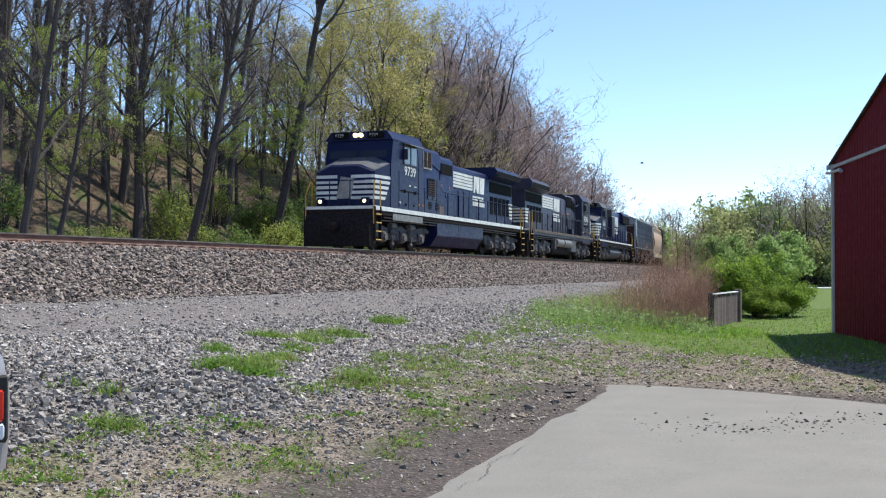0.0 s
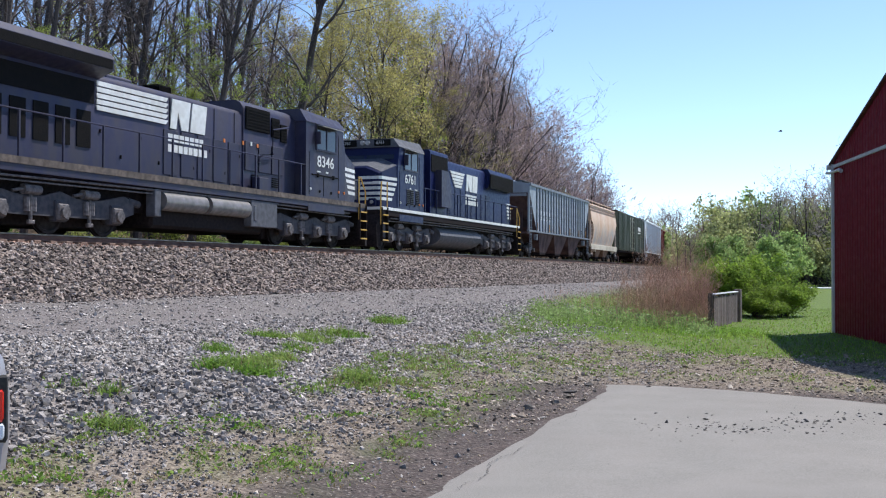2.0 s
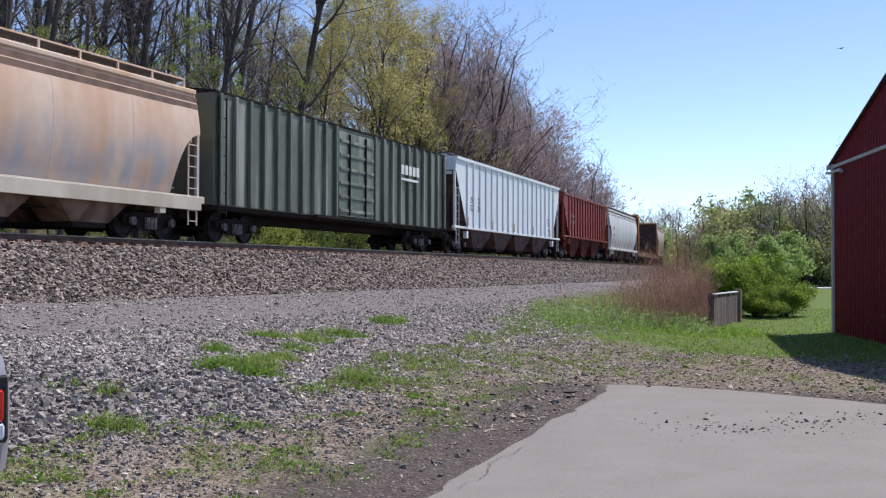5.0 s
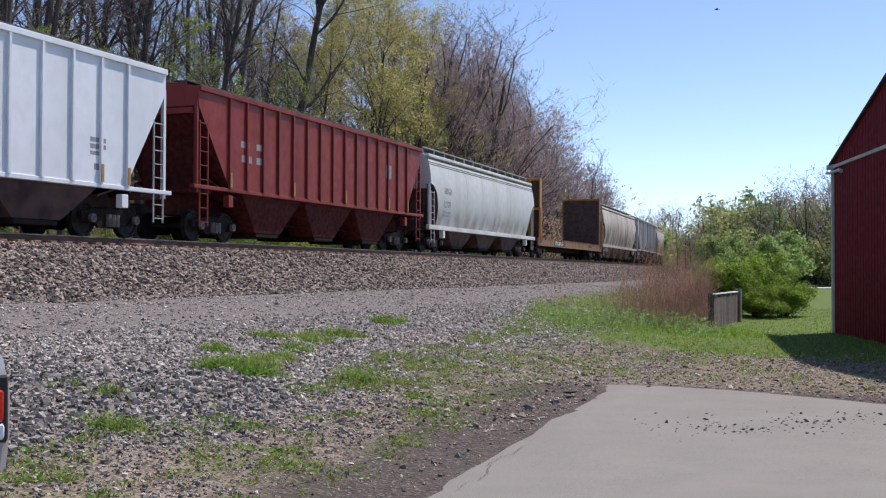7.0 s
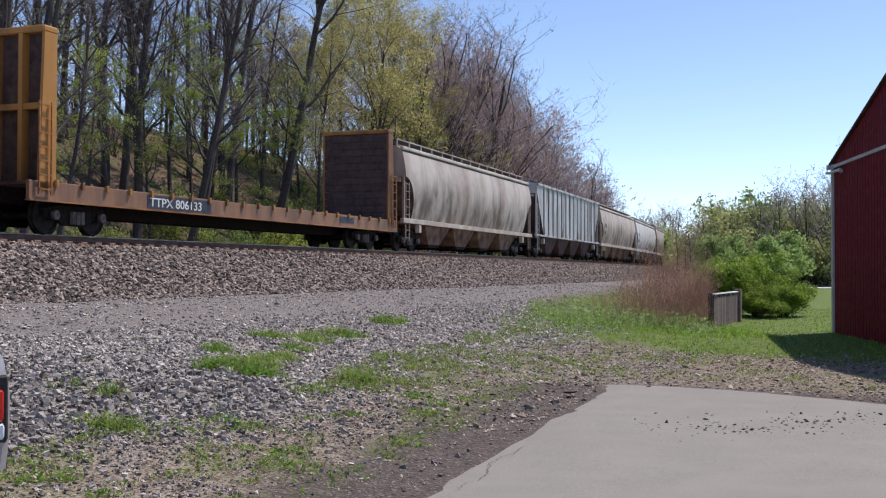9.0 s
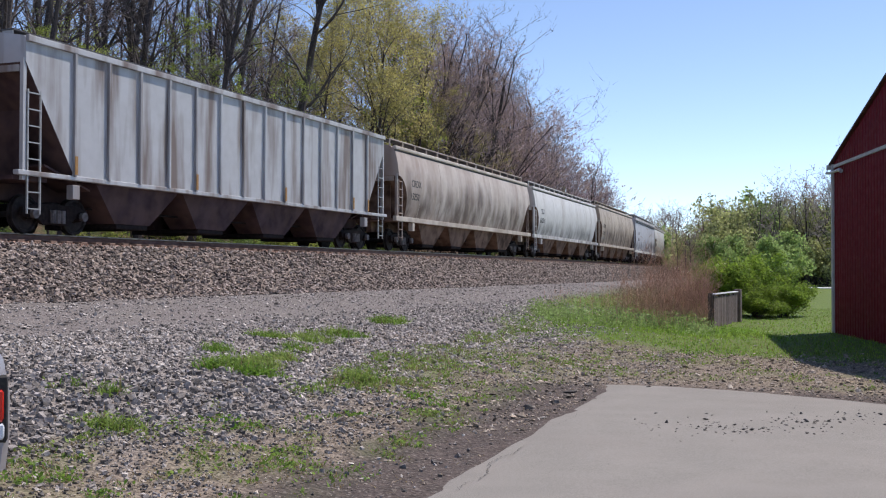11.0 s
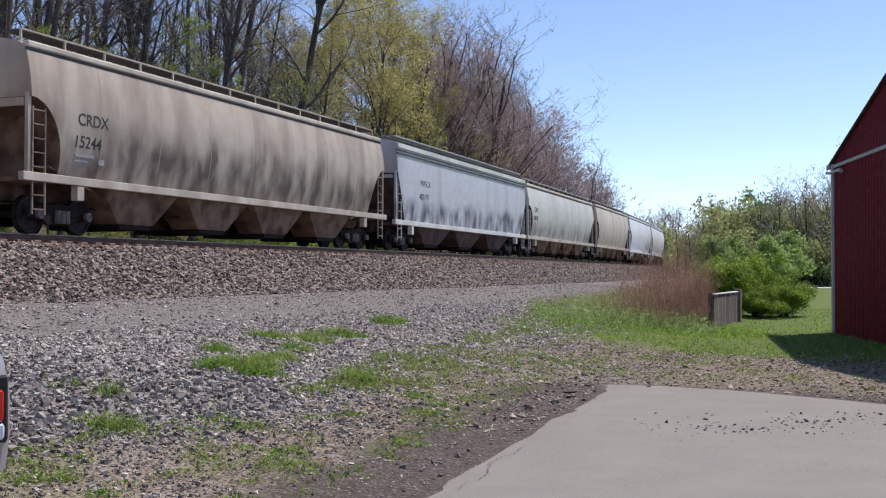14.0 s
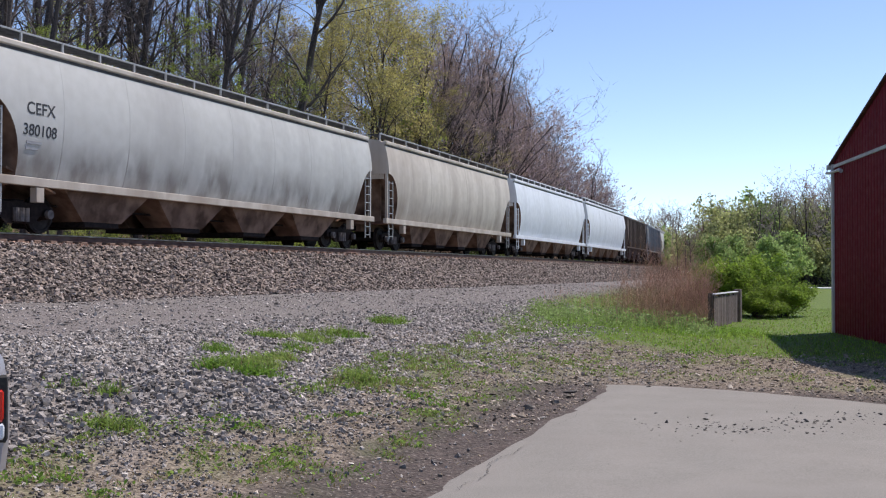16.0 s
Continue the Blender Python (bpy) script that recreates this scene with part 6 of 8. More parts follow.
def tree_meshes(seed, height, spread, leaf_mat, leaves, leaf_size, twig_mat=None, bare=0.35, lean=0.0, girth=1.0, kids=(9, 5, 5, 4), upright=1.0, fine=0.009, stem=0.7, crook=1.0, clump=7, puff=0.16, leafy_share=0.75):
    """Meshes of one tree: the trunk with its limbs, and the crown of twigs and leaves. stem: the trunk's share of the height."""
    rnd = random.Random(seed)
    segs, twigs, tips, sprays = [], [], [], []

    def grow(p, d, length, r, level, green):
        n = (9, 6, 4, 3, 2 if fine < 0.012 else 1)[level]
        pts = [p]
        bend = (0.06, 0.2, 0.27, 0.34, 0.4)[level] * crook
        for i in range(n):
            d = (d + Vector((rnd.uniform(-1, 1), rnd.uniform(-1, 1), rnd.uniform(-0.55, 0.95))) * bend).normalized()
            p = p + d * length / n
            pts.append(p)
        r1 = r * (0.34 if level == 0 else 0.35)
        if level >= 4:
            for i in range(n):
                sprays.append((pts[i], pts[i + 1], max(r, fine) * (1 - 0.3 * i)))
            if green:
                tips.extend((pts[0].lerp(pts[-1], 0.5), pts[-1]))
            return
        if r > 0.02:
            segs.append((pts, r, r1))
        else:
            for i in range(n):
                (sprays if level == 3 else twigs).append((pts[i], pts[i + 1], max(r * (1 - 0.25 * i), fine)))
        for k in range(kids[level] + rnd.randint(-1, 1)):
            u = bare + (1 - bare) * (k + rnd.random()) / kids[level] if level == 0 else rnd.uniform(0.2, 1.0)
            u = min(u, 0.999)
            i = min(int(u * n), n - 1)
            q = pts[i].lerp(pts[i + 1], u * n - i)
            way = (pts[i + 1] - pts[i]).normalized()
            a = rnd.uniform(0, 6.283)
            out = Vector((math.cos(a), math.sin(a), 0))
            rel = (u - bare) / (1 - bare) if level == 0 else 0
            up = (rnd.uniform(0.15, 1.0) + 1.3 * rel) * upright if level == 0 else rnd.uniform(-0.35, 0.8)
            nd = (out + Vector((0, 0, up)) + way * (0.25 if level == 0 else 0.75)).normalized()
            ln = height * spread * rnd.uniform(0.6, 1.1) * (1 - 0.35 * rel) if level == 0 else length * rnd.uniform(0.36, 0.66)
            grow(q, nd, ln, max(r * (1 - 0.55 * u) * (0.52 if level == 0 else 0.5), 0.007), level + 1, rnd.random() < leafy_share if level < 2 else green)

    grow(Vector((0, 0, -0.5)), Vector((lean, lean * 0.4, 1)).normalized(), height * stem, (height * 0.0072 + 0.02) * girth, 0, True)
    wood = Shape()
    for pts, r, r1 in segs:
        wood.tube(pts, r, 8 if r > 0.1 else 5 if r > 0.05 else 3, r1)
    trunk = wood.mesh("trunk", BARK)
    rng = np.random.default_rng(seed)
    ends = np.array([(tuple(a), tuple(b)) for a, b, _ in twigs])
    rr = np.array([r for *_, r in twigs])
    v, f = thin_tubes(ends, rr, rr * 0.6)
    # the last twigs are slender slips
    e = np.array([(tuple(a), tuple(b)) for a, b, _ in sprays])
    w = np.cross(e[:, 1] - e[:, 0], rng.normal(0, 1, (len(e), 3)))
    w *= (np.array([r for *_, r in sprays]) / (np.linalg.norm(w, axis=1) + 1e-9))[:, None]
    m = e[:, 0] * 0.7 + e[:, 1] * 0.3
    f = np.concatenate([f, np.arange(len(e) * 4).reshape(-1, 4) + len(v)])
    v = np.concatenate([v, np.stack([e[:, 0], m + w, e[:, 1], m - w], 1).reshape(-1, 3)])
    nt = len(f)
    if leaves:
        # leaves stand in tufts about the twigs' ends
        T = np.array([tuple(t) for t in tips])
        heart = T[rng.integers(0, len(T), leaves // clump + 1)]
        c = np.repeat(heart, clump, 0)[:leaves] + rng.normal(0, puff, (leaves, 3)) * (1, 1, 0.7)
        lv = leaf_quads(c, leaf_size, rng)
        f = np.concatenate([f, np.arange(leaves * 4).reshape(-1, 4) + len(v)])
        v = np.concatenate([v, lv])
    crown = np_mesh("crown", v, f, twig_mat or TWIG)
    if leaves:
        crown.materials.append(leaf_mat)
        crown.polygons.foreach_set("material_index", np.concatenate([np.zeros(nt, np.int32), np.ones(leaves, np.int32)]))
    return trunk, crown


def plant_tree(meshes, x, y, label, group, size=1.0, turn=0.0, name="tree", tall=1.0):
    t = thing(name, label, "tree", group, at=Matrix.LocRotScale((x, y, float(ground_z(x, y))), Euler((0, 0, turn)), (size, size, size * tall)))
    for nm, me in zip(("trunk", "crown"), meshes):
        part(nm, me, None, t)
    return t


BARE = [tree_meshes(k, 20, 0.2, None, 0, 0, TWIG, bare=0.22, upright=0.7, stem=0.9, girth=1.15, kids=(15, 6, 5, 3), fine=0.01) for k in range(4)]
LEANING = [tree_meshes(10 + k, 20, 0.22, None, 0, 0, TWIG, bare=0.25, lean=0.15 + 0.06 * k, girth=1.25, stem=0.9, kids=(14, 6, 5, 3), fine=0.01) for k in range(3)]
FORKED = [tree_meshes(15 + k, 20, 0.33, None, 0, 0, TWIG, bare=0.3, lean=0.08, girth=1.2, stem=0.5, kids=(6, 5, 5, 3), upright=1.5, fine=0.011, crook=0.9) for k in range(2)]
BUDDED = [tree_meshes(20 + k, 20, 0.32, LEAF_RUSSET, 2100, 0.055, BUD, bare=0.14, kids=(13, 6, 5, 5), stem=0.64, fine=0.012) for k in range(3)]
YELLOW_T = [tree_meshes(30 + k, 16, 0.3, LEAF_YELLOW, 14000, 0.056, TWIG, bare=0.3, kids=(12, 6, 5, 3), clump=9, puff=0.2, leafy_share=0.9) for k in range(2)]
SPRING_T = [tree_meshes(40 + k, 15, 0.26, LEAF_SPRING, 4500, 0.058, TWIG, bare=0.36, kids=(9, 5, 4, 3), clump=8, puff=0.15, leafy_share=0.7, upright=0.5) for k in range(2)]
BARE_FAR = [tree_meshes(60 + k, 20, 0.32, None, 0, 0, TWIG, bare=0.3, kids=(9, 5, 4, 4), fine=0.014) for k in range(3)]
BUDDED_FAR = [tree_meshes(70 + k, 20, 0.34, LEAF_RUSSET, 900, 0.085, BUD, bare=0.10, kids=(14, 5, 5, 3), fine=0.018, stem=0.62) for k in range(3)]
SPRING_FAR = [tree_meshes(80 + k, 15, 0.36, LEAF_SPRING, 2600, 0.13, TWIG, bare=0.2, kids=(9, 4, 4, 2), fine=0.016, puff=0.3) for k in range(2)]
BUDDED_TINY = [tree_meshes(90 + k, 20, 0.36, LEAF_RUSSET, 350, 0.13, BUD, bare=0.08, kids=(13, 4, 4, 3), fine=0.03, stem=0.6) for k in range(2)]
BARE_TINY = [tree_meshes(95 + k, 20, 0.33, None, 0, 0, HAZED_TWIG, bare=0.25, kids=(10, 5, 3, 3), fine=0.03) for k in range(2)]
SLIM = [tree_meshes(110 + k, 18, 0.16, LEAF_OLIVE if k else None, 1100 if k else 0, 0.055, TWIG, bare=0.15, lean=0.08 - 0.06 * k, girth=0.75, kids=(15, 5, 4, 3), stem=0.92, fine=0.009, upright=0.5) for k in range(3)]
WOODS = "trees of the wooded bank"


HEIGHT_S, HEIGHT_M = [20, 60, 80, 100, 120, 150, 190, 260], [22, 24, 26, 25, 22, 18.5, 15, 12]


def bearing(q, o):
    """The place that lies at the slope q = x / y from the camera, o metres from the track's centre."""
    s = np.linspace(-5, 320, 1301)
    x, y = track_np(s, o + 0 * s)
    return track(float(np.interp(q, x / y, s)), o)


def forest():
    rnd = random.Random(5)
    bare_label, bud_label = "tall bare deciduous tree on the wooded bank", "tall tree with russet buds on the wooded bank"
    # the row of tall trees right behind the track, where it recedes
    for k in range(42):
        s = 70 + 3.4 * k * (1 + 0.004 * k) + rnd.uniform(-1, 1)
        x, y = track(s, -rnd.uniform(7.6, 11.5))
        hgt = float(np.interp(s, HEIGHT_S, HEIGHT_M)) * rnd.uniform(0.82, 1.06) / 20
        u = rnd.random()
        if u < 0.64:
            plant_tree(rnd.choice(BUDDED_TINY if s > 135 else BUDDED_FAR if s > 100 else BUDDED), x, y, bud_label, WOODS, hgt, rnd.uniform(0, 6.28))
        elif u < 0.9:
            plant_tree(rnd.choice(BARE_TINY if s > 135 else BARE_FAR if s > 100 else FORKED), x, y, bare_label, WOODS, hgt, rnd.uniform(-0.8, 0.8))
        else:
            plant_tree(rnd.choice(SPRING_FAR), x, y, "tree with small spring green leaves on the wooded bank", WOODS, hgt * 0.8, rnd.uniform(0, 6.28))
    # a dense second row of budding trees
    for k in range(32):
        s = 74 + 3.2 * k + rnd.uniform(-1, 1)
        x, y = track(s, -rnd.uniform(9.0, 15.0))
        hgt = float(np.interp(s, HEIGHT_S, HEIGHT_M)) * rnd.uniform(0.8, 1.0) / 20
        plant_tree(rnd.choice(BUDDED_TINY if s > 120 else BUDDED_FAR), x, y, bud_label, WOODS, hgt, rnd.uniform(0, 6.28))
    # a thick stand of them where the line bends
    for k in range(13):
        q = -0.005 + 0.115 * (k + rnd.random()) / 13
        x, y = bearing(q, -rnd.uniform(8.0, 13.0))
        plant_tree(rnd.choice(BUDDED), x, y, bud_label, WOODS, float(np.interp(q, [0.0, 0.05, 0.1], [1.25, 1.15, 0.95])) * rnd.uniform(0.85, 1.05), rnd.uniform(0, 6.28))
    # dark bare crowns among them
    for q, o, sz, turn, k in ((0.055, -12.0, 1.15, 0.4, 0), (0.072, -9.5, 1.05, 2.1, 1), (0.084, -11.0, 0.98, 4.0, 2), (0.098, -9.0, 0.86, 1.2, 0), (0.11, -10.0, 0.8, 5.2, 1)):
        x, y = bearing(q, o)
        plant_tree(BARE_FAR[k], x, y, bare_label, WOODS, sz, turn)
    # the slope behind it
    for k in range(26):
        s = 62 + 58 * rnd.random() ** 1.2
        x, y = track(s, -rnd.uniform(13, 36))
        pick, lab = (rnd.choice(BARE_FAR), bare_label) if rnd.random() < 0.55 else (rnd.choice(BUDDED_FAR), bud_label)
        plant_tree(pick, x, y, lab, WOODS, rnd.uniform(0.6, 0.95), rnd.uniform(0, 6.28))
    # the near bank: dark trunks up the slope and along its crest
    for k in range(28):
        q = -0.47 + 0.33 * ((k + rnd.random()) / 28) ** 1.15
        x, y = bearing(q, -rnd.uniform(11.0, 21.0))
        plant_tree(rnd.choice(SLIM if k % 3 == 0 else BARE), x, y, "slim straight young tree on the wooded bank" if k % 3 == 0 else bare_label, WOODS, rnd.uniform(0.6, 1.0), rnd.uniform(-1.2, 1.2))
    for k in range(26):
        q = -0.47 + 0.36 * ((k + rnd.random()) / 26) ** 1.4
        x, y = bearing(q, -rnd.uniform(21, 38))
        plant_tree(rnd.choice(SLIM + BARE_FAR), x, y, bare_label, WOODS, rnd.uniform(0.6, 0.95), rnd.uniform(-1.2, 1.2))
    # the trunks that stand out at its foot
    for q, o, sz, turn, k in ((-0.392, -7.6, 0.8, 0.0, 0), (-0.359, -7.8, 0.55, 0.2, 1), (-0.281, -9.6, 1.05, 1.3, 0), (-0.274, -10.4, 0.9, 1.8, 1), (-0.241, -7.8, 0.95, 0.0, 2), (-0.231, -8.6, 0.85, 0.1, 1), (-0.162, -9.4, 1.25, 0.1, 2),
                              (-0.416, -10.5, 1.1, 1.1, 0), (-0.398, -11.5, 1.0, 0.4, 1), (-0.31, -12.5, 1.05, 1.6, 0), (-0.296, -12.0, 1.0, 0.9, 0), (-0.202, -11.2, 1.1, 0.5, 0)):
        x, y = bearing(q, o)
        plant_tree(LEANING[k], x, y, "leaning dark-trunked bare tree on the wooded bank", WOODS, sz, turn)
    # big forked bare trees that reach over the bend
    for q, o, sz, turn in ((-0.022, -10.5, 1.5, 0.0), (0.008, -9.5, 1.62, 0.0), (0.028, -9.0, 1.6, -0.3), (0.045, -9.5, 1.2, 0.1)):
        x, y = bearing(q, o)
        plant_tree(FORKED[turn > 0], x, y, "tall forked bare tree with dark reaching limbs", WOODS, sz, turn)
    for q, o, sz, k, turn in ((-0.060, -8.2, 1.24, 0, 0.3), (-0.03, -9.0, 1.3, 1, 2.0), (-0.07, -10.5, 1.4, 1, 3.3), (-0.012, -8.2, 0.95, 0, 4.4), (-0.115, -9.2, 1.0, 1, 1.0), (-0.092, -12.5, 1.05, 0, 5.1), (0.028, -8.4, 0.85, 0, 2.2), (0.05, -8.6, 0.75, 1, 0.9), (-0.14, -14.0, 0.85, 0, 4.0)):
        x, y = bearing(q, o)
        plant_tree(YELLOW_T[k], x, y, "tree with a dense crown of yellow-green young leaves", WOODS, sz, turn)
    for q, o, sz, k in ((-0.305, -8.8, 0.72, 0), (-0.325, -9.6, 0.62, 1), (-0.268, -9.4, 0.64, 0), (-0.362, -9.0, 0.42, 1), (-0.39, -10.0, 0.7, 0), (-0.2, -13.0, 0.6, 1), (-0.165, -11.5, 0.62, 0), (-0.15, -9.0, 0.75, 1), (-0.128, -10.5, 0.85, 0), (-0.18, -16.0, 0.8, 1), (-0.23, -9.4, 0.7, 1), (-0.25, -12.0, 0.85, 0), (-0.215, -10.5, 0.8, 0)):
        x, y = bearing(q, o)
        plant_tree(SPRING_T[k], x, y, "slender tree with bright spring green leaves", WOODS, sz, 40 * q)


def shrub_mesh(seed, w, h, leaves, size, mat):
    """A shrub: stems that fan out, and leaves gathered in clumps on them."""
    rng = np.random.default_rng(seed)
    rnd = random.Random(seed)
    lines, ends = [], []
    for k in range(22):
        a, q = rnd.uniform(0, 6.283), rnd.random() ** 0.6
        e = Vector((math.cos(a) * w * 0.5 * q, math.sin(a) * w * 0.5 * q, h * (1 - 0.55 * q * q) * rnd.uniform(0.6, 1.0)))
        m = Vector((e.x * 0.35, e.y * 0.35, e.z * 0.55))
        lines += [((e.x * 0.05, e.y * 0.05, -0.1), tuple(m), 0.022), (tuple(m), tuple(e), 0.014)]
        ends += [e, m.lerp(e, 0.6), m]
        for j in range(4):
            f = m.lerp(e, rnd.uniform(0.2, 1)) + Vector((rnd.gauss(0, 1), rnd.gauss(0, 1), rnd.gauss(0.2, 0.8))) * 0.13 * w * 0.6
            f.z = max(f.z, 0.1)
            lines.append((tuple(m.lerp(e, rnd.uniform(0.2, 0.9))), tuple(f), 0.008))
            ends.append(f)
    rr = np.array([r for *_, r in lines])
    sv, sf = thin_tubes(np.array([(p, q) for p, q, _ in lines]), rr, rr * 0.6)
    E = np.array([tuple(e) for e in ends])
    # some ends carry thick clumps, others next to nothing
    share = rng.gamma(0.7, 1.0, len(E))
    c = E[rng.choice(len(E), leaves, p=share / share.sum())] + rng.normal(0, 0.045 * (w + h) / 2 + 0.03, (leaves, 3))
    c[:, 2] = np.abs(c[:, 2])
    return np_mesh("stem", sv, sf, BARK), np_mesh("foliage", leaf_quads(c, size, rng), np.arange(leaves * 4).reshape(-1, 4), mat)


def plant_shrub(meshes, x, y, label, group, size=1.0, turn=0.0, tall=1.0):
    t = thing("shrub", label, "shrub", group, at=Matrix.LocRotScale((x, y, float(ground_z(x, y))), Euler((0, 0, turn)), (size, size, size * tall)))
    part("stem", meshes[0], None, t)
    part("foliage", meshes[1], None, t)


def undergrowth():
    rnd = random.Random(9)
    kinds = [shrub_mesh(k, 2.2, 1.9, 2200, 0.05, LEAF_UNDER) for k in range(3)] + [shrub_mesh(7, 2.4, 2.4, 2400, 0.045, LEAF_SPRING)]
    group = "undergrowth behind the track"
    for q, o, sz, k in ((-0.245, -8.4, 1.15, 3), (-0.252, -9.6, 1.2, 3), (-0.226, -7.6, 0.75, 0), (-0.212, -7.8, 1.05, 1), (-0.198, -7.4, 1.0, 2), (-0.186, -8.0, 1.15, 0), (-0.172, -7.5, 1.0, 1), (-0.158, -8.0, 1.1, 3), (-0.14, -8.0, 1.2, 3), (-0.12, -8.4, 1.2, 0),
                        (-0.335, -7.6, 0.75, 3), (-0.318, -7.4, 0.6, 1), (-0.3, -7.8, 0.8, 3), (-0.285, -7.3, 0.6, 0), (-0.404, -9.8, 1.1, 0), (-0.398, -8.0, 0.6, 1), (-0.37, -7.2, 0.45, 3), (-0.21, -11.0, 1.0, 3), (-0.178, -10.8, 1.0, 1), (-0.1, -8.0, 1.2, 1), (-0.08, -8.0, 1.3, 0), (-0.06, -8.4, 1.4, 2), (-0.105, -9.4, 1.9, 3), (-0.118, -8.6, 1.5, 0), (-0.09, -9.2, 1.8, 1), (-0.15, -9.6, 1.5, 1), (-0.165, -10.0, 1.4, 0), (-0.075, -9.6, 1.9, 3), (-0.135, -10.5, 1.6, 2)):
        x, y = bearing(q, o)
        plant_shrub(kinds[k], x, y, "leafy green undergrowth shrub at the foot of the bank", group, sz, rnd.uniform(0, 6.28))


def hill_brush():
    rnd = random.Random(19)
    kinds = [shrub_mesh(70, 2.6, 2.6, 1500, 0.06, LEAF_UNDER), shrub_mesh(71, 3.0, 3.2, 1100, 0.06, LEAF_SPRING), shrub_mesh(72, 3.0, 3.0, 350, 0.05, LEAF_RUSSET)]
    for k in range(40):
        q = -0.44 + 0.5 * (k + rnd.random()) / 40
        x, y = bearing(q, -10.0 - 14 * rnd.random())
        plant_shrub(kinds[rnd.choice((2, 2, 2, 0)) if q < -0.2 else rnd.choice((0, 0, 1, 2, 2))], x, y, "sparse leafing brush on the wooded slope", "brush on the wooded slope", rnd.uniform(0.5, 1.2), rnd.uniform(0, 6.28))


def line_thicket():
    """Leafless thicket that lines the track in the distance."""
    rnd = random.Random(41)
    kinds = [shrub_mesh(90 + k, 5.0, 6.0, 900, 0.1, LEAF_RUSSET) for k in range(2)] + [shrub_mesh(93, 4.5, 5.0, 1200, 0.12, LEAF_UNDER)]
    for k in range(44):
        s, o = 66 + 3.4 * k + rnd.uniform(-1, 1), -rnd.uniform(6.5, 9.0)
        x, y = track(s, o)
        plant_shrub(kinds[rnd.choice((0, 0, 1, 1, 2))], x, y, "tall leafing thicket beside the track", "thicket beside the track", rnd.uniform(0.7, 1.25), rnd.uniform(0, 6.28))


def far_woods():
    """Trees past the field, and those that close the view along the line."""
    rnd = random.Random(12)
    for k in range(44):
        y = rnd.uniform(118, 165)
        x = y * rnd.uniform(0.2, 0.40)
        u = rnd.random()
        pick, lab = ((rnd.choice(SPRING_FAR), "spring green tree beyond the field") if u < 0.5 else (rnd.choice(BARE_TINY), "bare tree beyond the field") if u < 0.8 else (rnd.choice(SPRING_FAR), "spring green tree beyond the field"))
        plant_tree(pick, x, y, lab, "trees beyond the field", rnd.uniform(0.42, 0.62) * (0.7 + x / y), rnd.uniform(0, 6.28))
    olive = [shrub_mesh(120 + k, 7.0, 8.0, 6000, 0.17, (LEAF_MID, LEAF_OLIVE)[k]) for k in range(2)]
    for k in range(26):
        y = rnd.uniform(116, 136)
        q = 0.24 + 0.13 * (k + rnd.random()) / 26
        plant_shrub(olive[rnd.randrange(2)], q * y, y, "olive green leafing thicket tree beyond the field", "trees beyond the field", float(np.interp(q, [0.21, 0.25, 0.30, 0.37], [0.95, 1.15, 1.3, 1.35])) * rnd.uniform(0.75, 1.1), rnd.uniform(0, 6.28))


def far_brush():
    rnd = random.Random(33)
    kinds = [shrub_mesh(80, 6.0, 4.5, 1100, 0.26, LEAF_MID), shrub_mesh(81, 6.0, 5.0, 1000, 0.24, LEAF_OLIVE)]
    for k in range(34):
        y = rnd.uniform(135, 165)
        x = y * (0.17 + 0.24 * (k + rnd.random()) / 34)
        plant_shrub(kinds[k % 2], x, y, "dense brush along the far edge of the field", "far brush", rnd.uniform(0.9, 1.35), rnd.uniform(0, 6.28))
    for k in range(16):
        q = 0.18 + 0.035 * (k + rnd.random()) / 16
        y = rnd.uniform(190, 235)
        plant_tree(rnd.choice(BARE_TINY), q * y, y, "bare tree at the far end of the line", "trees beyond the field", rnd.uniform(0.5, 0.75), rnd.uniform(0, 6.28))
    for k in range(20):
        q, y = 0.235 + 0.135 * (k + rnd.random()) / 20, rnd.uniform(120, 150)
        plant_tree(rnd.choice(BUDDED_TINY), q * y, y, "budding tree with a hazy crown beyond the field", "trees beyond the field", float(np.interp(q, [0.2, 0.24, 0.28, 0.33, 0.36], [0.36, 0.45, 0.62, 0.68, 0.74])) * rnd.uniform(0.85, 1.1), rnd.uniform(0, 6.28))
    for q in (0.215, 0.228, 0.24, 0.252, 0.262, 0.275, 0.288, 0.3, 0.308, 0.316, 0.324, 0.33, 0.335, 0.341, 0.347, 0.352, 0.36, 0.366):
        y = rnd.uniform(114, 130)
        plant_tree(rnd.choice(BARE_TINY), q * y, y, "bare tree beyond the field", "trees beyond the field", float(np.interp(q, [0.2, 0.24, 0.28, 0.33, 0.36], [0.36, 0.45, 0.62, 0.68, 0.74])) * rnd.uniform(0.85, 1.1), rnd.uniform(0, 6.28))


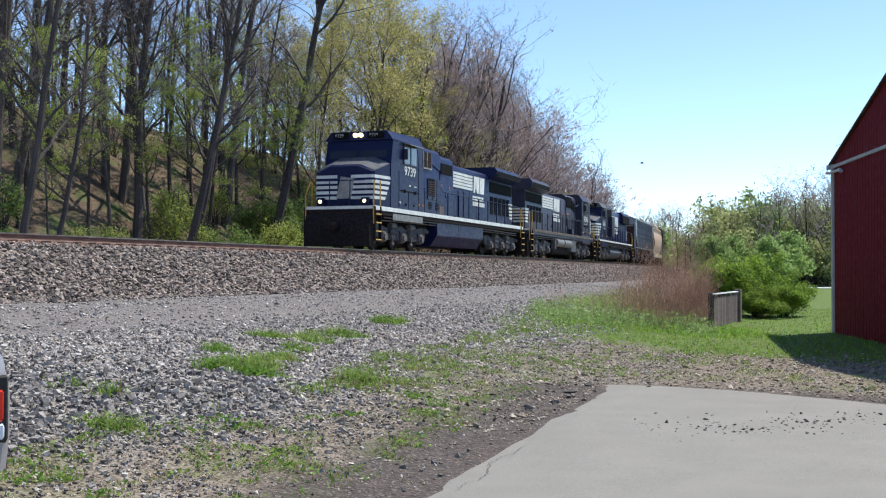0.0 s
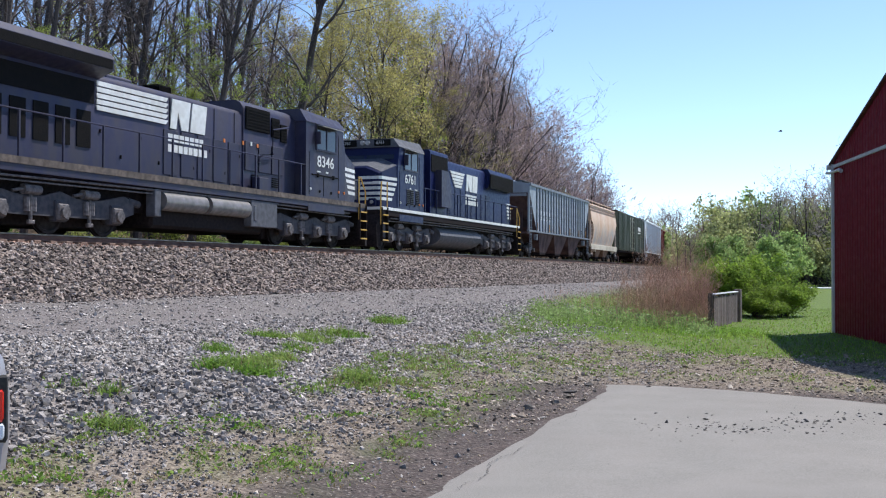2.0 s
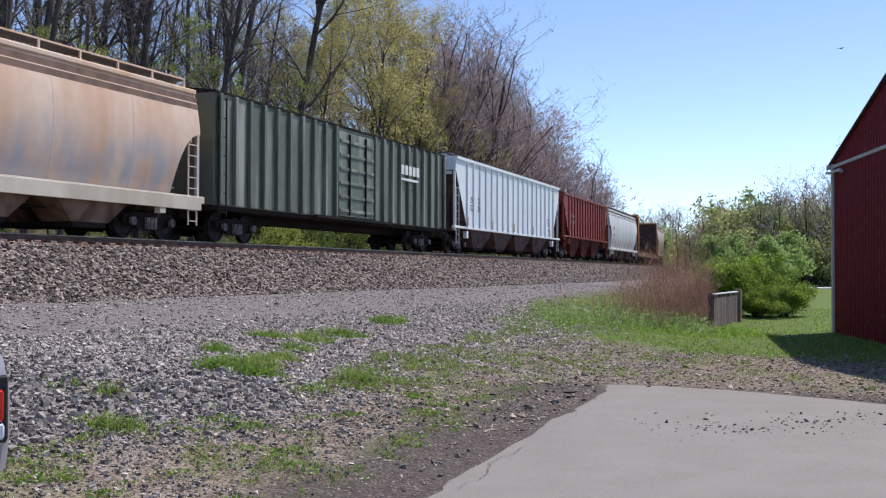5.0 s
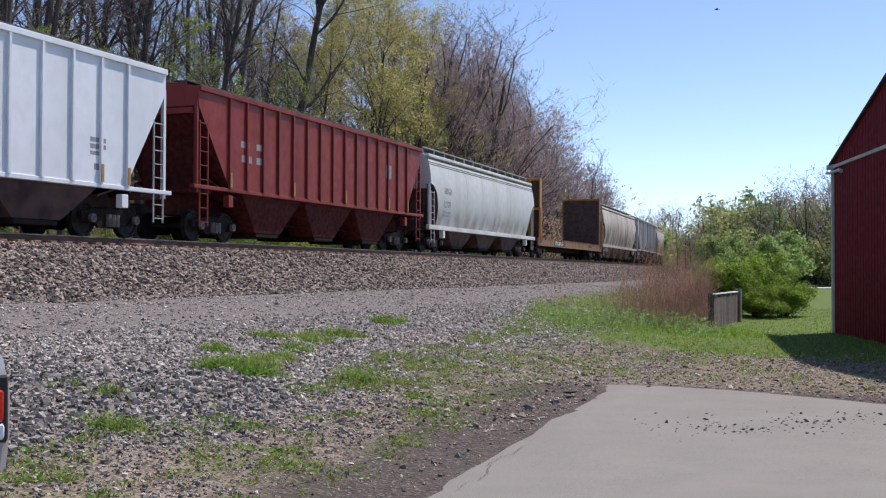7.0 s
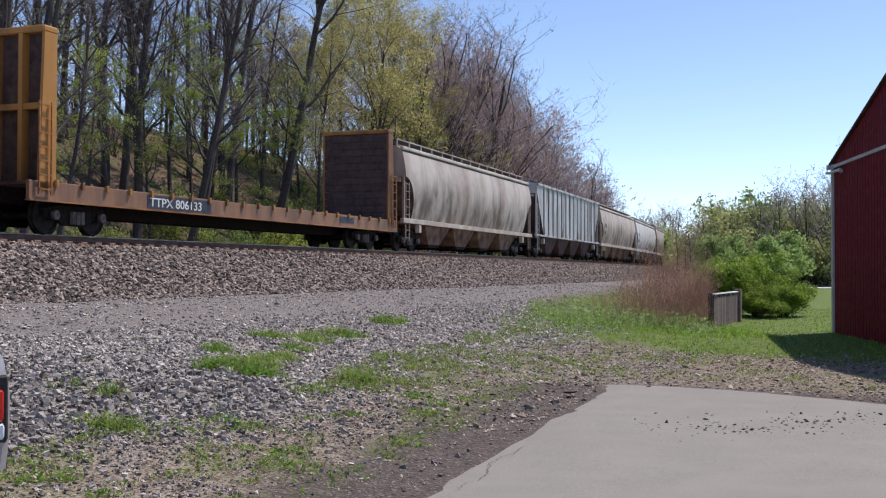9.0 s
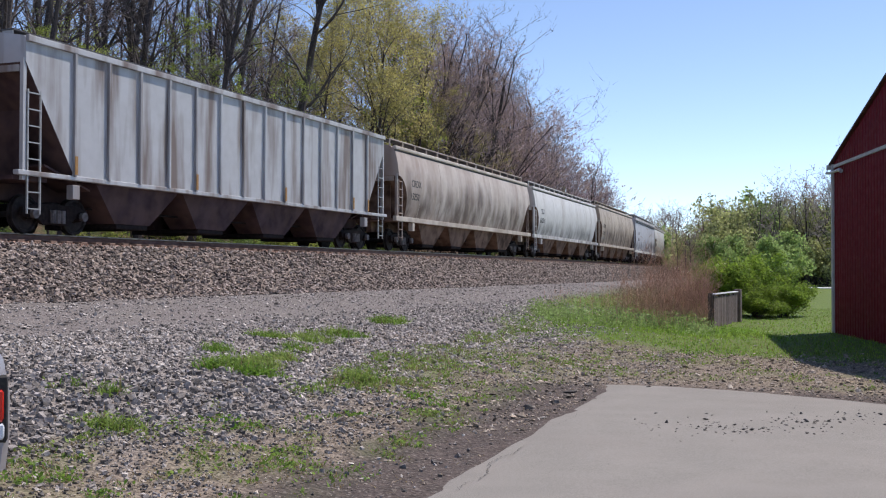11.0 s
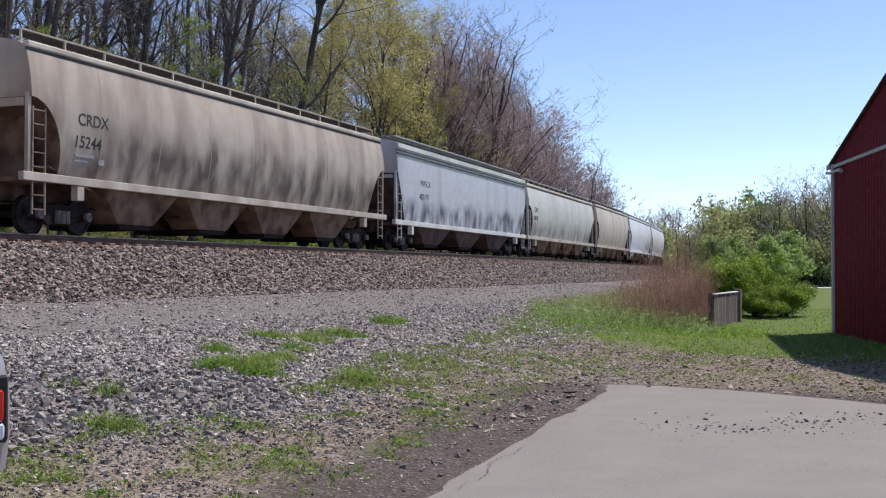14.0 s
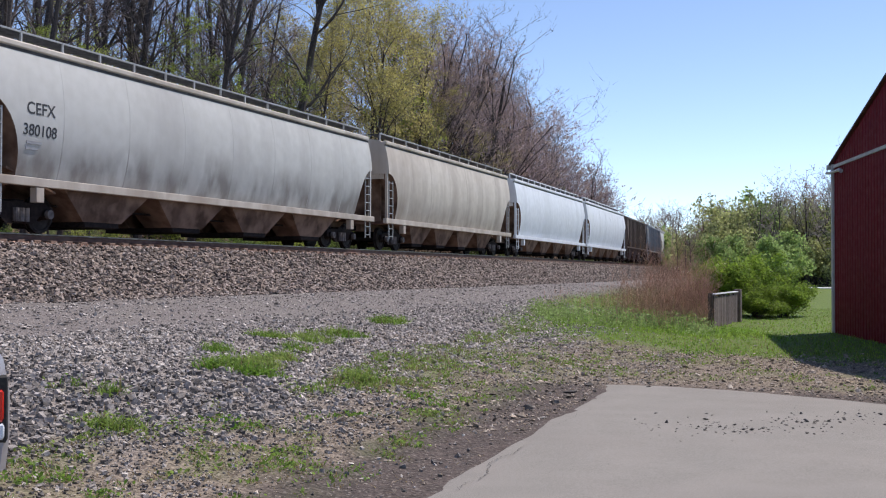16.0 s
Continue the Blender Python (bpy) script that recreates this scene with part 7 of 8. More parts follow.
# ---- stones and grass ----
def stones(name, label, x, y, size, mat, seed, flat=0.7, lift=0.3):
    rng = np.random.default_rng(seed)
    n = len(x)
    base = np.array([(1, 0, 0), (-1, 0, 0), (0, 1, 0), (0, -1, 0), (0, 0, 1), (0, 0, -1)], float)
    tri = np.array([(0, 2, 4), (2, 1, 4), (1, 3, 4), (3, 0, 4), (2, 0, 5), (1, 2, 5), (3, 1, 5), (0, 3, 5)])
    v = base[None] * rng.uniform(0.6, 1.3, (n, 6, 1)) + rng.normal(0, 0.18, (n, 6, 3))
    a = rng.uniform(0, 6.283, n)
    ca, sa = np.cos(a)[:, None], np.sin(a)[:, None]
    tilt = rng.normal(0, 0.5, (n, 1))
    vz = v[..., 2] * flat
    v2 = np.stack([v[..., 0], v[..., 1] * np.cos(tilt) - vz * np.sin(tilt), v[..., 1] * np.sin(tilt) + vz * np.cos(tilt)], -1)
    v3 = np.stack([v2[..., 0] * ca - v2[..., 1] * sa, v2[..., 0] * sa + v2[..., 1] * ca, v2[..., 2]], -1) * size[:, None, None]
    z = ground_z(x, y)
    v3 += np.stack([x, y, z + size * lift], 1)[:, None]
    f = tri[None] + (np.arange(n) * 6)[:, None, None]
    me = np_mesh(name, v3.reshape(-1, 3), f.reshape(-1, 3), mat)
    return tagged(new(name, me), label, "gravel", kind="stuff")


def slabs(name, label, x, y, size, mat, seed, flat=0.5, lift=0.25):
    """Angular broken stones: skewed six-sided blocks."""
    rng = np.random.default_rng(seed)
    n = len(x)
    base = np.array([(i, j, k) for i in (-1, 1) for j in (-1, 1) for k in (-1, 1)], float) * (0.95, 0.62, flat)
    quad = np.array([(0, 1, 3, 2), (4, 6, 7, 5), (0, 4, 5, 1), (2, 3, 7, 6), (0, 2, 6, 4), (1, 5, 7, 3)])
    v = base[None] * rng.uniform(0.7, 1.25, (n, 1, 3)) + rng.normal(0, 0.17, (n, 8, 3)) * (1, 1, 0.7)
    tilt, roll, a = rng.normal(0, 0.32, (n, 1)), rng.normal(0, 0.32, (n, 1)), rng.uniform(0, 6.283, (n, 1))
    X, Y, Z = v[..., 0], v[..., 1], v[..., 2]
    Y, Z = Y * np.cos(tilt) - Z * np.sin(tilt), Y * np.sin(tilt) + Z * np.cos(tilt)
    X, Z = X * np.cos(roll) + Z * np.sin(roll), -X * np.sin(roll) + Z * np.cos(roll)
    X, Y = X * np.cos(a) - Y * np.sin(a), X * np.sin(a) + Y * np.cos(a)
    v = np.stack([X, Y, Z], -1) * size[:, None, None] + np.stack([x, y, ground_z(x, y) + size * lift], 1)[:, None]
    f = quad[None] + (np.arange(n) * 8)[:, None, None]
    return tagged(new(name, np_mesh(name, v.reshape(-1, 3), f.reshape(-1, 4), mat)), label, "gravel", kind="stuff")


def per_island(m, spread=0.35):
    """Let each loose piece of a joined mesh take its own tone."""
    nt = m.node_tree
    b = nt.nodes["Principled BSDF"]
    src = b.inputs["Base Color"].links[0].from_socket
    g = nt.nodes.new("ShaderNodeNewGeometry")
    r = nt.nodes.new("ShaderNodeMapRange")
    r.inputs[3].default_value, r.inputs[4].default_value = 1 - spread, 1 + spread
    h = nt.nodes.new("ShaderNodeHueSaturation")
    nt.links.new(g.outputs["Random Per Island"], r.inputs[0])
    nt.links.new(r.outputs[0], h.inputs["Value"])
    nt.links.new(src, h.inputs["Color"])
    nt.links.new(h.outputs[0], b.inputs["Base Color"])


def scatter(n, s0, s1, o0, o1, seed, power=1.0):
    rng = np.random.default_rng(seed)
    s = s0 + (s1 - s0) * rng.random(n) ** power
    o = rng.uniform(o0, o1, n)
    x, y = track_np(s, o)
    return x, y, o, rng


def build_stones():
    per_island(BALLAST, 0.78)
    per_island(STONE, 0.75)
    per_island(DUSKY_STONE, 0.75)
    per_island(DIRT_STONE, 0.65)
    per_island(CRUMB, 0.3)
    x, y, o, rng = scatter(33000, 12, 150, 1.62, 4.5, 1, 2.1)
    stones("ballast_stones", "brown-grey crushed stone ballast on the track shoulder", x, y, rng.uniform(0.03, 0.085, len(x)), BALLAST, 2)
    per_island(RUSTY_BALLAST, 0.5)
    x, y, o, rng = scatter(9000, 12, 110, 0.9, 1.8, 71, 2.0)
    stones("rusty_ballast", "rust-stained ballast stones beside the rail", x, y, rng.uniform(0.025, 0.055, len(x)), RUSTY_BALLAST, 72)
    x, y, o, rng = scatter(84000, 3, 34, 8.9, 16.9, 3, 1.65)
    c = cover(x, y)
    keep = (rng.random(len(x)) < np.clip(1.05 - 0.6 * c["grass"] - 0.6 * c["dirt"] - 0.7 * c["fine"] - 0.8 * c["dark"], 0.04, 1)) & (yard(x, y) < -0.1)
    x, y, o = x[keep], y[keep], o[keep]
    size = (np.minimum(rng.gamma(3.2, 0.0044, len(x)), 0.04) + 0.009) * np.interp(o, [8, 10, 13.5, 15], [0.85, 1.0, 1.0, 0.65])
    size = size * np.interp(y, [8, 13], [0.72, 1.0])
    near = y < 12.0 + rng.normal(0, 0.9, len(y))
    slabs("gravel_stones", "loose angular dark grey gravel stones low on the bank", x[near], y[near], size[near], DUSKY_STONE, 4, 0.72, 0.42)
    stones("gravel", "loose grey gravel higher up the bank", x[~near], y[~near], size[~near], STONE, 44, 0.75, 0.4)
    x, y, o, rng = scatter(480, 4, 26, 9.0, 17.5, 13, 1.4)
    keep = yard(x, y) < -0.1
    stones("pale_chips", "pale stone and wood chips scattered on the ground", x[keep], y[keep], rng.gamma(2.2, 0.005, keep.sum()) + 0.008, CHIP, 14, 0.3, 0.5)
    x, y, o, rng = scatter(15000, 3.5, 14, 12.8, 17.0, 45, 1.2)
    keep = (yard(x, y) < -0.1) & (rng.random(len(x)) < 1 - 0.85 * cover(x, y)["dark"])
    stones("grit", "fine grit and pebbles in the dirt", x[keep], y[keep], rng.gamma(1.8, 0.0035, keep.sum()) + 0.004, DIRT_STONE, 46, 0.6)
    x, y, o, rng = scatter(13000, 8, 60, 4.3, 9.8, 5, 1.4)
    stones("bench_gravel", "scattered pale gravel on the service path", x, y, rng.gamma(2.5, 0.006, len(x)) + 0.006, STONE, 6, 0.6)
    rng = np.random.default_rng(28)
    n = 17000
    y = rng.uniform(10.5, 21.5, n)
    x = rng.uniform(-1.6, 8.0, n)
    c = cover(x, y)
    keep = (yard(x, y) < -0.08) & (rng.random(n) < 1 - 0.8 * c["grass"])
    stones("dirt_pebbles", "small pebbles strewn over the bare dirt", x[keep], y[keep], rng.gamma(1.9, 0.0062, keep.sum()) + 0.006, DIRT_STONE, 29, 0.5)
    rng = np.random.default_rng(8)
    n = 3200
    x = 1.9 + 3.6 * rng.random(n) ** 1.15
    y = 10.7 + 0.24 * (x - 1.9) + rng.normal(0, 0.36, n) + 0.2 * smooth_noise(x, y=0 * x, size=0.5, seed=91)
    keep = (yard(x, y) > 0.2) & (rng.random(n) < np.clip(0.6 + 0.8 * smooth_noise(x, y, 0.3, 92), 0.15, 1))
    stones("asphalt_crumbs", "dark crumbs of broken asphalt on the yard", x[keep], y[keep], rng.gamma(1.0, 0.0046, keep.sum()) + 0.0042, CRUMB, 9, 0.5, 0.9)
    n = 1500
    x = rng.uniform(-1.5, 6.5, n)
    y = rng.uniform(5.0, 14.5, n)
    keep = yard(x, y) > 0.02
    keep &= rng.random(n) < np.clip(1.0 - 0.75 * yard(x, y), 0.16, 1)
    stones("yard_grit", "fine loose grit strewn over the asphalt", x[keep], y[keep], rng.gamma(1.2, 0.0022, keep.sum()) + 0.002, DIRT_STONE, 94, 0.5)
    for px, py, r in ((1.62, 13.75, 0.085), (1.95, 14.6, 0.1), (0.95, 12.2, 0.075), (2.75, 14.6, 0.05)):
        st = stones("rock", "", np.array([px]), np.array([py]), np.array([r]), CRUMB, int(px * 100), 0.45)
        st["kind"] = ""
        tagged(st, "dark broken lump of asphalt lying by the yard's edge", "rock", "lumps by the yard's edge")


def blades(name, label, x, y, height, mat, seed, width=0.006, lean=0.45, category="grass"):
    rng = np.random.default_rng(seed)
    n = len(x)
    z = ground_z(x, y)
    a = rng.uniform(0, 6.283, n)
    dx, dy = np.cos(a), np.sin(a)
    ln = np.abs(rng.normal(0, lean, n)) * height
    w = width * rng.uniform(0.7, 1.4, n)
    b = np.stack([x, y, z - 0.01], 1)
    side = np.stack([-dy * w, dx * w, 0 * w], 1)
    mid = b + np.stack([dx * ln * 0.35, dy * ln * 0.35, height * 0.6], 1)
    tip = b + np.stack([dx * ln, dy * ln, height], 1)
    v = np.stack([b - side, b + side, mid + side * 0.8, mid - side * 0.8, tip], 1).reshape(-1, 3)
    base = np.arange(n)[:, None] * 5
    f = np.concatenate([base + np.array([[0, 1, 2]]), base + np.array([[0, 2, 3]]), base + np.array([[3, 2, 4]])])
    me = np_mesh(name, v, f, mat)
    return tagged(new(name, me), label, category, kind="stuff")


def twiggy_weeds(name, label, x, y, height, mat, seed, twigs=11):
    """Dead stalks that lean and fork into short twigs with ragged seed heads."""
    rng = np.random.default_rng(seed)
    n = len(x)
    foot = np.stack([x, y, ground_z(x, y) - 0.01], 1)
    bend = rng.normal(0, 0.14, (n, 2)) * height[:, None]
    tip = foot + np.concatenate([bend, height[:, None]], 1)
    k = np.repeat(np.arange(n), twigs)
    u = rng.uniform(0.3, 1.0, len(k))
    start = foot[k] + (tip - foot)[k] * u[:, None]
    ang = rng.uniform(0, 6.283, len(k))
    out = height[k] * rng.uniform(0.06, 0.26, len(k)) * (1.25 - u)
    rise = out * rng.uniform(0.3, 1.6, len(k))
    end = start + np.stack([np.cos(ang) * out, np.sin(ang) * out, rise], 1)
    a, b = np.concatenate([foot, start]), np.concatenate([tip, end])
    w = np.concatenate([rng.uniform(0.0035, 0.007, n), rng.uniform(0.003, 0.0065, len(k))])
    t = rng.uniform(0, 6.283, len(w))
    side = np.stack([np.cos(t) * w, np.sin(t) * w, 0 * w], 1)
    up = np.stack([-np.sin(t) * w, np.cos(t) * w, 0 * w], 1)
    v = np.stack([a - side, a + side, a + up, b], 1).reshape(-1, 3)
    base = np.arange(len(w))[:, None] * 4
    f = np.concatenate([base + np.array([[0, 1, 3]]), base + np.array([[1, 2, 3]]), base + np.array([[2, 0, 3]])])
    return tagged(new(name, np_mesh(name, v, f, mat)), label, "weeds", kind="stuff")


def build_grass():
    rng = np.random.default_rng(15)
    n = 150000
    y = 16 + 31 * rng.random(n) ** 1.4
    x = (rng.random(n) - 0.42) * (y * 0.95)
    lawn, strip, *_ = turf(x, y)
    clump = smooth_noise(x, y, 0.14, 51) + 0.6 * smooth_noise(x, y, 0.5, 52)
    keep = rng.random(n) < lawn * np.clip(0.75 + 0.7 * clump, 0, 1)
    x, y = x[keep], y[keep]
    hgt = rng.gamma(3.0, 0.012, len(x)) + 0.01
    dry = rng.random(len(x)) < 0.2
    blades("grass", "short green spring grass on the lawn", x[~dry], y[~dry], hgt[~dry], GRASS, 16, 0.008, 0.8)
    blades("dry_grass", "dry straw among the lawn grass", x[dry], y[dry], hgt[dry] * 0.8, GRASS_DRY, 17, 0.006, 1.0)
    # clumps on the bank: the fuller ones stand in tufts and in the strip
    n = 72000
    y = 6.5 + 20 * rng.random(n) ** 1.1
    x = -0.46 * y + rng.random(n) * (0.46 * y + 7.5)
    lawn, strip, tuft, thin, spots = turf(x, y)
    fleck = smooth_noise(x, y, 0.22, 61) + 0.6 * smooth_noise(x, y, 0.09, 62)
    w = np.maximum.reduce([0.5 * strip * np.clip(0.35 + 1.3 * fleck, 0.02, 1), 1.0 * tuft * np.clip(0.6 + fleck, 0.1, 1), 0.4 * thin * np.clip(1.8 * fleck, 0.0, 1), 0.85 * spots * np.clip(1.3 * fleck + 0.2, 0.0, 1)]) * (1 - 0.8 * lawn)
    keep = rng.random(n) < w
    x, y, strip, tuft = x[keep], y[keep], strip[keep], tuft[keep]
    m = 13
    tall = (0.04 + 0.035 * strip + 0.11 * tuft) * rng.uniform(0.4, 1.4, len(x))
    r = rng.normal(0, 1, (len(x), m, 2)) * (0.035 + 0.3 * tall)[:, None, None]
    bx, by = (x[:, None] + r[..., 0]).ravel(), (y[:, None] + r[..., 1]).ravel()
    hgt = (tall[:, None] * rng.uniform(0.4, 1.15, (len(x), m))).ravel()
    dry = rng.random(len(bx)) < np.repeat(np.where(tuft > 0.4, 0.08, 0.36), m)
    blades("grass_tufts", "fresh green grass tufts in the gravel", bx[~dry], by[~dry], hgt[~dry] * 0.8, TUFT, 26, 0.007, 1.25)
    # small leaves of the weeds in the tufts
    pick = rng.random(len(bx)) < np.repeat(np.where(tuft > 0.3, 0.6, 0.22), m)
    lx, ly = bx[pick] + rng.normal(0, 0.03, pick.sum()), by[pick] + rng.normal(0, 0.03, pick.sum())
    c = np.stack([lx, ly, ground_z(lx, ly) + 0.015 + hgt[pick] * rng.uniform(0.1, 0.9, pick.sum())], 1)
    tagged(new("weed_leaves", np_mesh("weed_leaves", leaf_quads(c, 0.021, rng), np.arange(len(c) * 4).reshape(-1, 4), TUFT)), "small green leaves of low weeds in the gravel", "weeds", kind="stuff")
    blades("dead_grass_tufts", "dry blades in the grass tufts", bx[dry], by[dry], hgt[dry], GRASS_DRY, 27, 0.005, 1.3)
    # straw that lies about
    n = 46000
    y = 6.5 + 18 * rng.random(n) ** 1.2
    x = -0.46 * y + rng.random(n) * (0.46 * y + 8)
    s, o = to_track(x, y)
    c = cover(x, y)
    keep = (rng.random(n) < c["dirt"] * (1 - 0.8 * c["dark"]) * np.clip(0.6 + 0.9 * smooth_noise(x, y, 0.5, 53), 0.05, 1)) & (yard(x, y) < -0.1)
    x, y = x[keep], y[keep]
    blades("straw", "dead straw lying on the dirt", x, y, rng.uniform(0.012, 0.035, len(x)), GRASS_DRY, 28, 0.0045, 2.6)
    # dead weeds beside the fence, thinning out towards the path
    n = 1700
    x, y = np.concatenate([rng.normal(7.2, 1.1, n), rng.uniform(2.6, 8.0, n)]), np.concatenate([rng.normal(33.8, 2.2, n), rng.uniform(27.0, 36, n)])
    keep = (x / y < 0.246) & (y > 27.5) & (x / y > 0.09) & (rng.random(len(x)) < np.clip((x / y - 0.12) / 0.09, 0.22, 1) * np.clip(0.65 + 0.7 * smooth_noise(x, y, 0.5, 43), 0.1, 1))
    x, y = x[keep], y[keep]
    env = np.clip((x / y - 0.1) / 0.1, 0, 1)
    twiggy_weeds("dead_weeds", "tall dead brown twiggy weeds beside the fence", x, y, (0.55 + 1.35 * env ** 1.4) * rng.uniform(0.35, 1.12, len(x)) * (1 + 0.4 * smooth_noise(x, y, 0.55, 41)), WEED, 18)
    n = 9000
    x, y = rng.uniform(2.6, 8.2, n), rng.normal(28.2, 1.5, n) - 0.0
    keep = (y > 24.5) & (x / y > 0.09)
    blades("tall_grass", "tall fresh grass in front of the weeds", x[keep], y[keep], rng.gamma(3.0, 0.013, keep.sum()) * (1 + 0.6 * smooth_noise(x[keep], y[keep], 0.6, 63)) + 0.02, GRASS, 19, 0.01, 1.4)
    n = 16000
    x, y = rng.uniform(2.4, 8.0, n), rng.normal(28.6, 1.7, n)
    tall = np.clip(0.5 + 0.7 * smooth_noise(x, y, 0.5, 64) + 0.4 * smooth_noise(x, y, 0.2, 65), 0.03, 1)
    keep = (y > 25.2) & (x / y < 0.25) & (rng.random(n) < tall)
    x, y, tall = x[keep], y[keep], tall[keep]
    c = np.stack([x, y, ground_z(x, y) + 0.02 + 0.4 * tall * rng.random(len(x))], 1)
    tagged(new("leafy_weeds", np_mesh("leafy_weeds", leaf_quads(c, 0.034, rng), np.arange(len(c) * 4).reshape(-1, 4), LEAF_PALE)), "low pale green leafy weeds along the fence", "weeds", kind="stuff")
    # dead leaves on the wooded bank
    n = 14000
    s = rng.uniform(2, 80, n)
    o = -rng.uniform(5.5, 26, n)
    x, y = track_np(s, o)
    z = ground_z(x, y) + 0.02
    u = rng.normal(0, 1, (n, 3)) * (1, 1, 0.5)
    u /= np.linalg.norm(u, axis=1)[:, None]
    w = np.cross(u, rng.normal(0, 1, (n, 3)))
    w /= np.linalg.norm(w, axis=1)[:, None]
    sz = rng.uniform(0.04, 0.11, (n, 1))
    cc = np.stack([x, y, z], 1)
    v = np.stack([cc - u * sz, cc + w * sz * 0.7, cc + u * sz, cc - w * sz * 0.7], 1).reshape(-1, 3)
    tagged(new("leaf_litter", np_mesh("leaf_litter", v, np.arange(n * 4).reshape(-1, 4), LITTER)), "dead brown leaves on the wooded bank", "leaf litter", kind="stuff")


forest()
undergrowth()
hill_brush()
line_thicket()
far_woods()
far_brush()
build_stones()
build_grass()
# ---- the barn, fence, shrubs and the parked car ----
def barn():
    """A pole barn whose gable end faces the line. Its far corner stands at (10.1, 28.2)."""
    b = thing("barn", "red corrugated steel pole barn with white trim", "barn", at=pose(10.1, 28.2, 0, 0, 0, -96.3))
    W, D, EV = 14.0, 16.0, 4.35      # gable width along local x, depth along local y
    rise = 0.285
    ridge = EV + W / 2 * rise
    part("gable_wall", Shape().plate([(0, 0), (W, 0), (W, EV), (W / 2, ridge), (0, EV)], 0.0, 0.12), BARN_RED, b)
    part("back_wall", Shape().plate([(0, 0), (W, 0), (W, EV), (W / 2, ridge), (0, EV)], D - 0.12, D), BARN_RED, b)
    part("side_wall", Shape().box(0, 0.12, 0.12, D - 0.12, 0, EV), BARN_RED, b)
    part("side_wall", Shape().box(W - 0.12, W, 0.12, D - 0.12, 0, EV), BARN_RED, b)
    ribs = int(W / 0.23)
    for k in range(1, ribs):
        x = k * W / ribs
        top = EV - 0.12
        part("siding_rib", Shape().add([(x - 0.03, 0, 0.02), (x + 0.03, 0, 0.02), (x + 0.012, -0.014, 0.02), (x - 0.012, -0.014, 0.02), (x - 0.03, 0, top), (x + 0.03, 0, top), (x + 0.012, -0.014, top), (x - 0.012, -0.014, top)],
                                       [(0, 3, 7, 4), (3, 2, 6, 7), (2, 1, 5, 6), (4, 7, 6, 5)]), BARN_RED, b)
        top2 = EV + min(x, W - x) * rise
        part("siding_rib", Shape().add([(x - 0.03, 0, EV - 0.02), (x + 0.03, 0, EV - 0.02), (x + 0.012, -0.014, EV - 0.02), (x - 0.012, -0.014, EV - 0.02), (x - 0.03, 0, top2), (x + 0.03, 0, top2), (x + 0.012, -0.014, top2), (x - 0.012, -0.014, top2)],
                                       [(0, 3, 7, 4), (3, 2, 6, 7), (2, 1, 5, 6), (4, 7, 6, 5)]), BARN_RED, b)
    part("eave_trim", Shape().box(0, W, -0.035, 0, EV - 0.11, EV - 0.03), BARN_WHITE, b, "white horizontal trim at eave height")
    part("corner_trim", Shape().box(-0.05, 0.10, -0.05, 0.0, 0, EV).box(-0.05, 0, 0, 0.12, 0, EV), BARN_WHITE, b, "white corner trim")
    for sx in (0, 1):
        f = lambda x: (W - x) if sx else x
        part("roof_slope", Shape().add([(f(-0.14), -0.06, EV - 0.02), (f(W / 2), -0.06, ridge + 0.03), (f(W / 2), D + 0.2, ridge + 0.03), (f(-0.14), D + 0.2, EV - 0.02),
                                        (f(-0.14), -0.06, EV + 0.01), (f(W / 2), -0.06, ridge + 0.06), (f(W / 2), D + 0.2, ridge + 0.08), (f(-0.14), D + 0.2, EV + 0.03)],
                                       [(0, 1, 2, 3), (7, 6, 5, 4), (0, 4, 5, 1), (1, 5, 6, 2), (2, 6, 7, 3), (3, 7, 4, 0)]), BARN_ROOF, b)
        part("rake_trim", Shape().plate([(f(-0.15), EV - 0.02), (f(W / 2), ridge + 0.03), (f(W / 2), ridge + 0.075), (f(-0.15), EV + 0.025)], -0.085, -0.06), FENCE_WOOD, b)
        part("gutter", Shape().box(min(f(-0.24), f(-0.13)), max(f(-0.24), f(-0.13)), -0.12, D + 0.2, EV - 0.12, EV), BARN_WHITE, b)
    spout = part("downspout", Shape().tube([(-0.18, -0.1, EV - 0.1), (-0.12, -0.14, EV - 0.22), (0.1, -0.12, EV - 0.24), (1.0, -0.1, EV - 0.23)], 0.035, 8), BARN_WHITE, b, "white gutter elbow at the eave")
    part("spout_end", Shape().tube([(1.0, -0.1, EV - 0.23), (1.2, -0.1, EV - 0.28)], 0.05, 8), BARN_WHITE, spout)


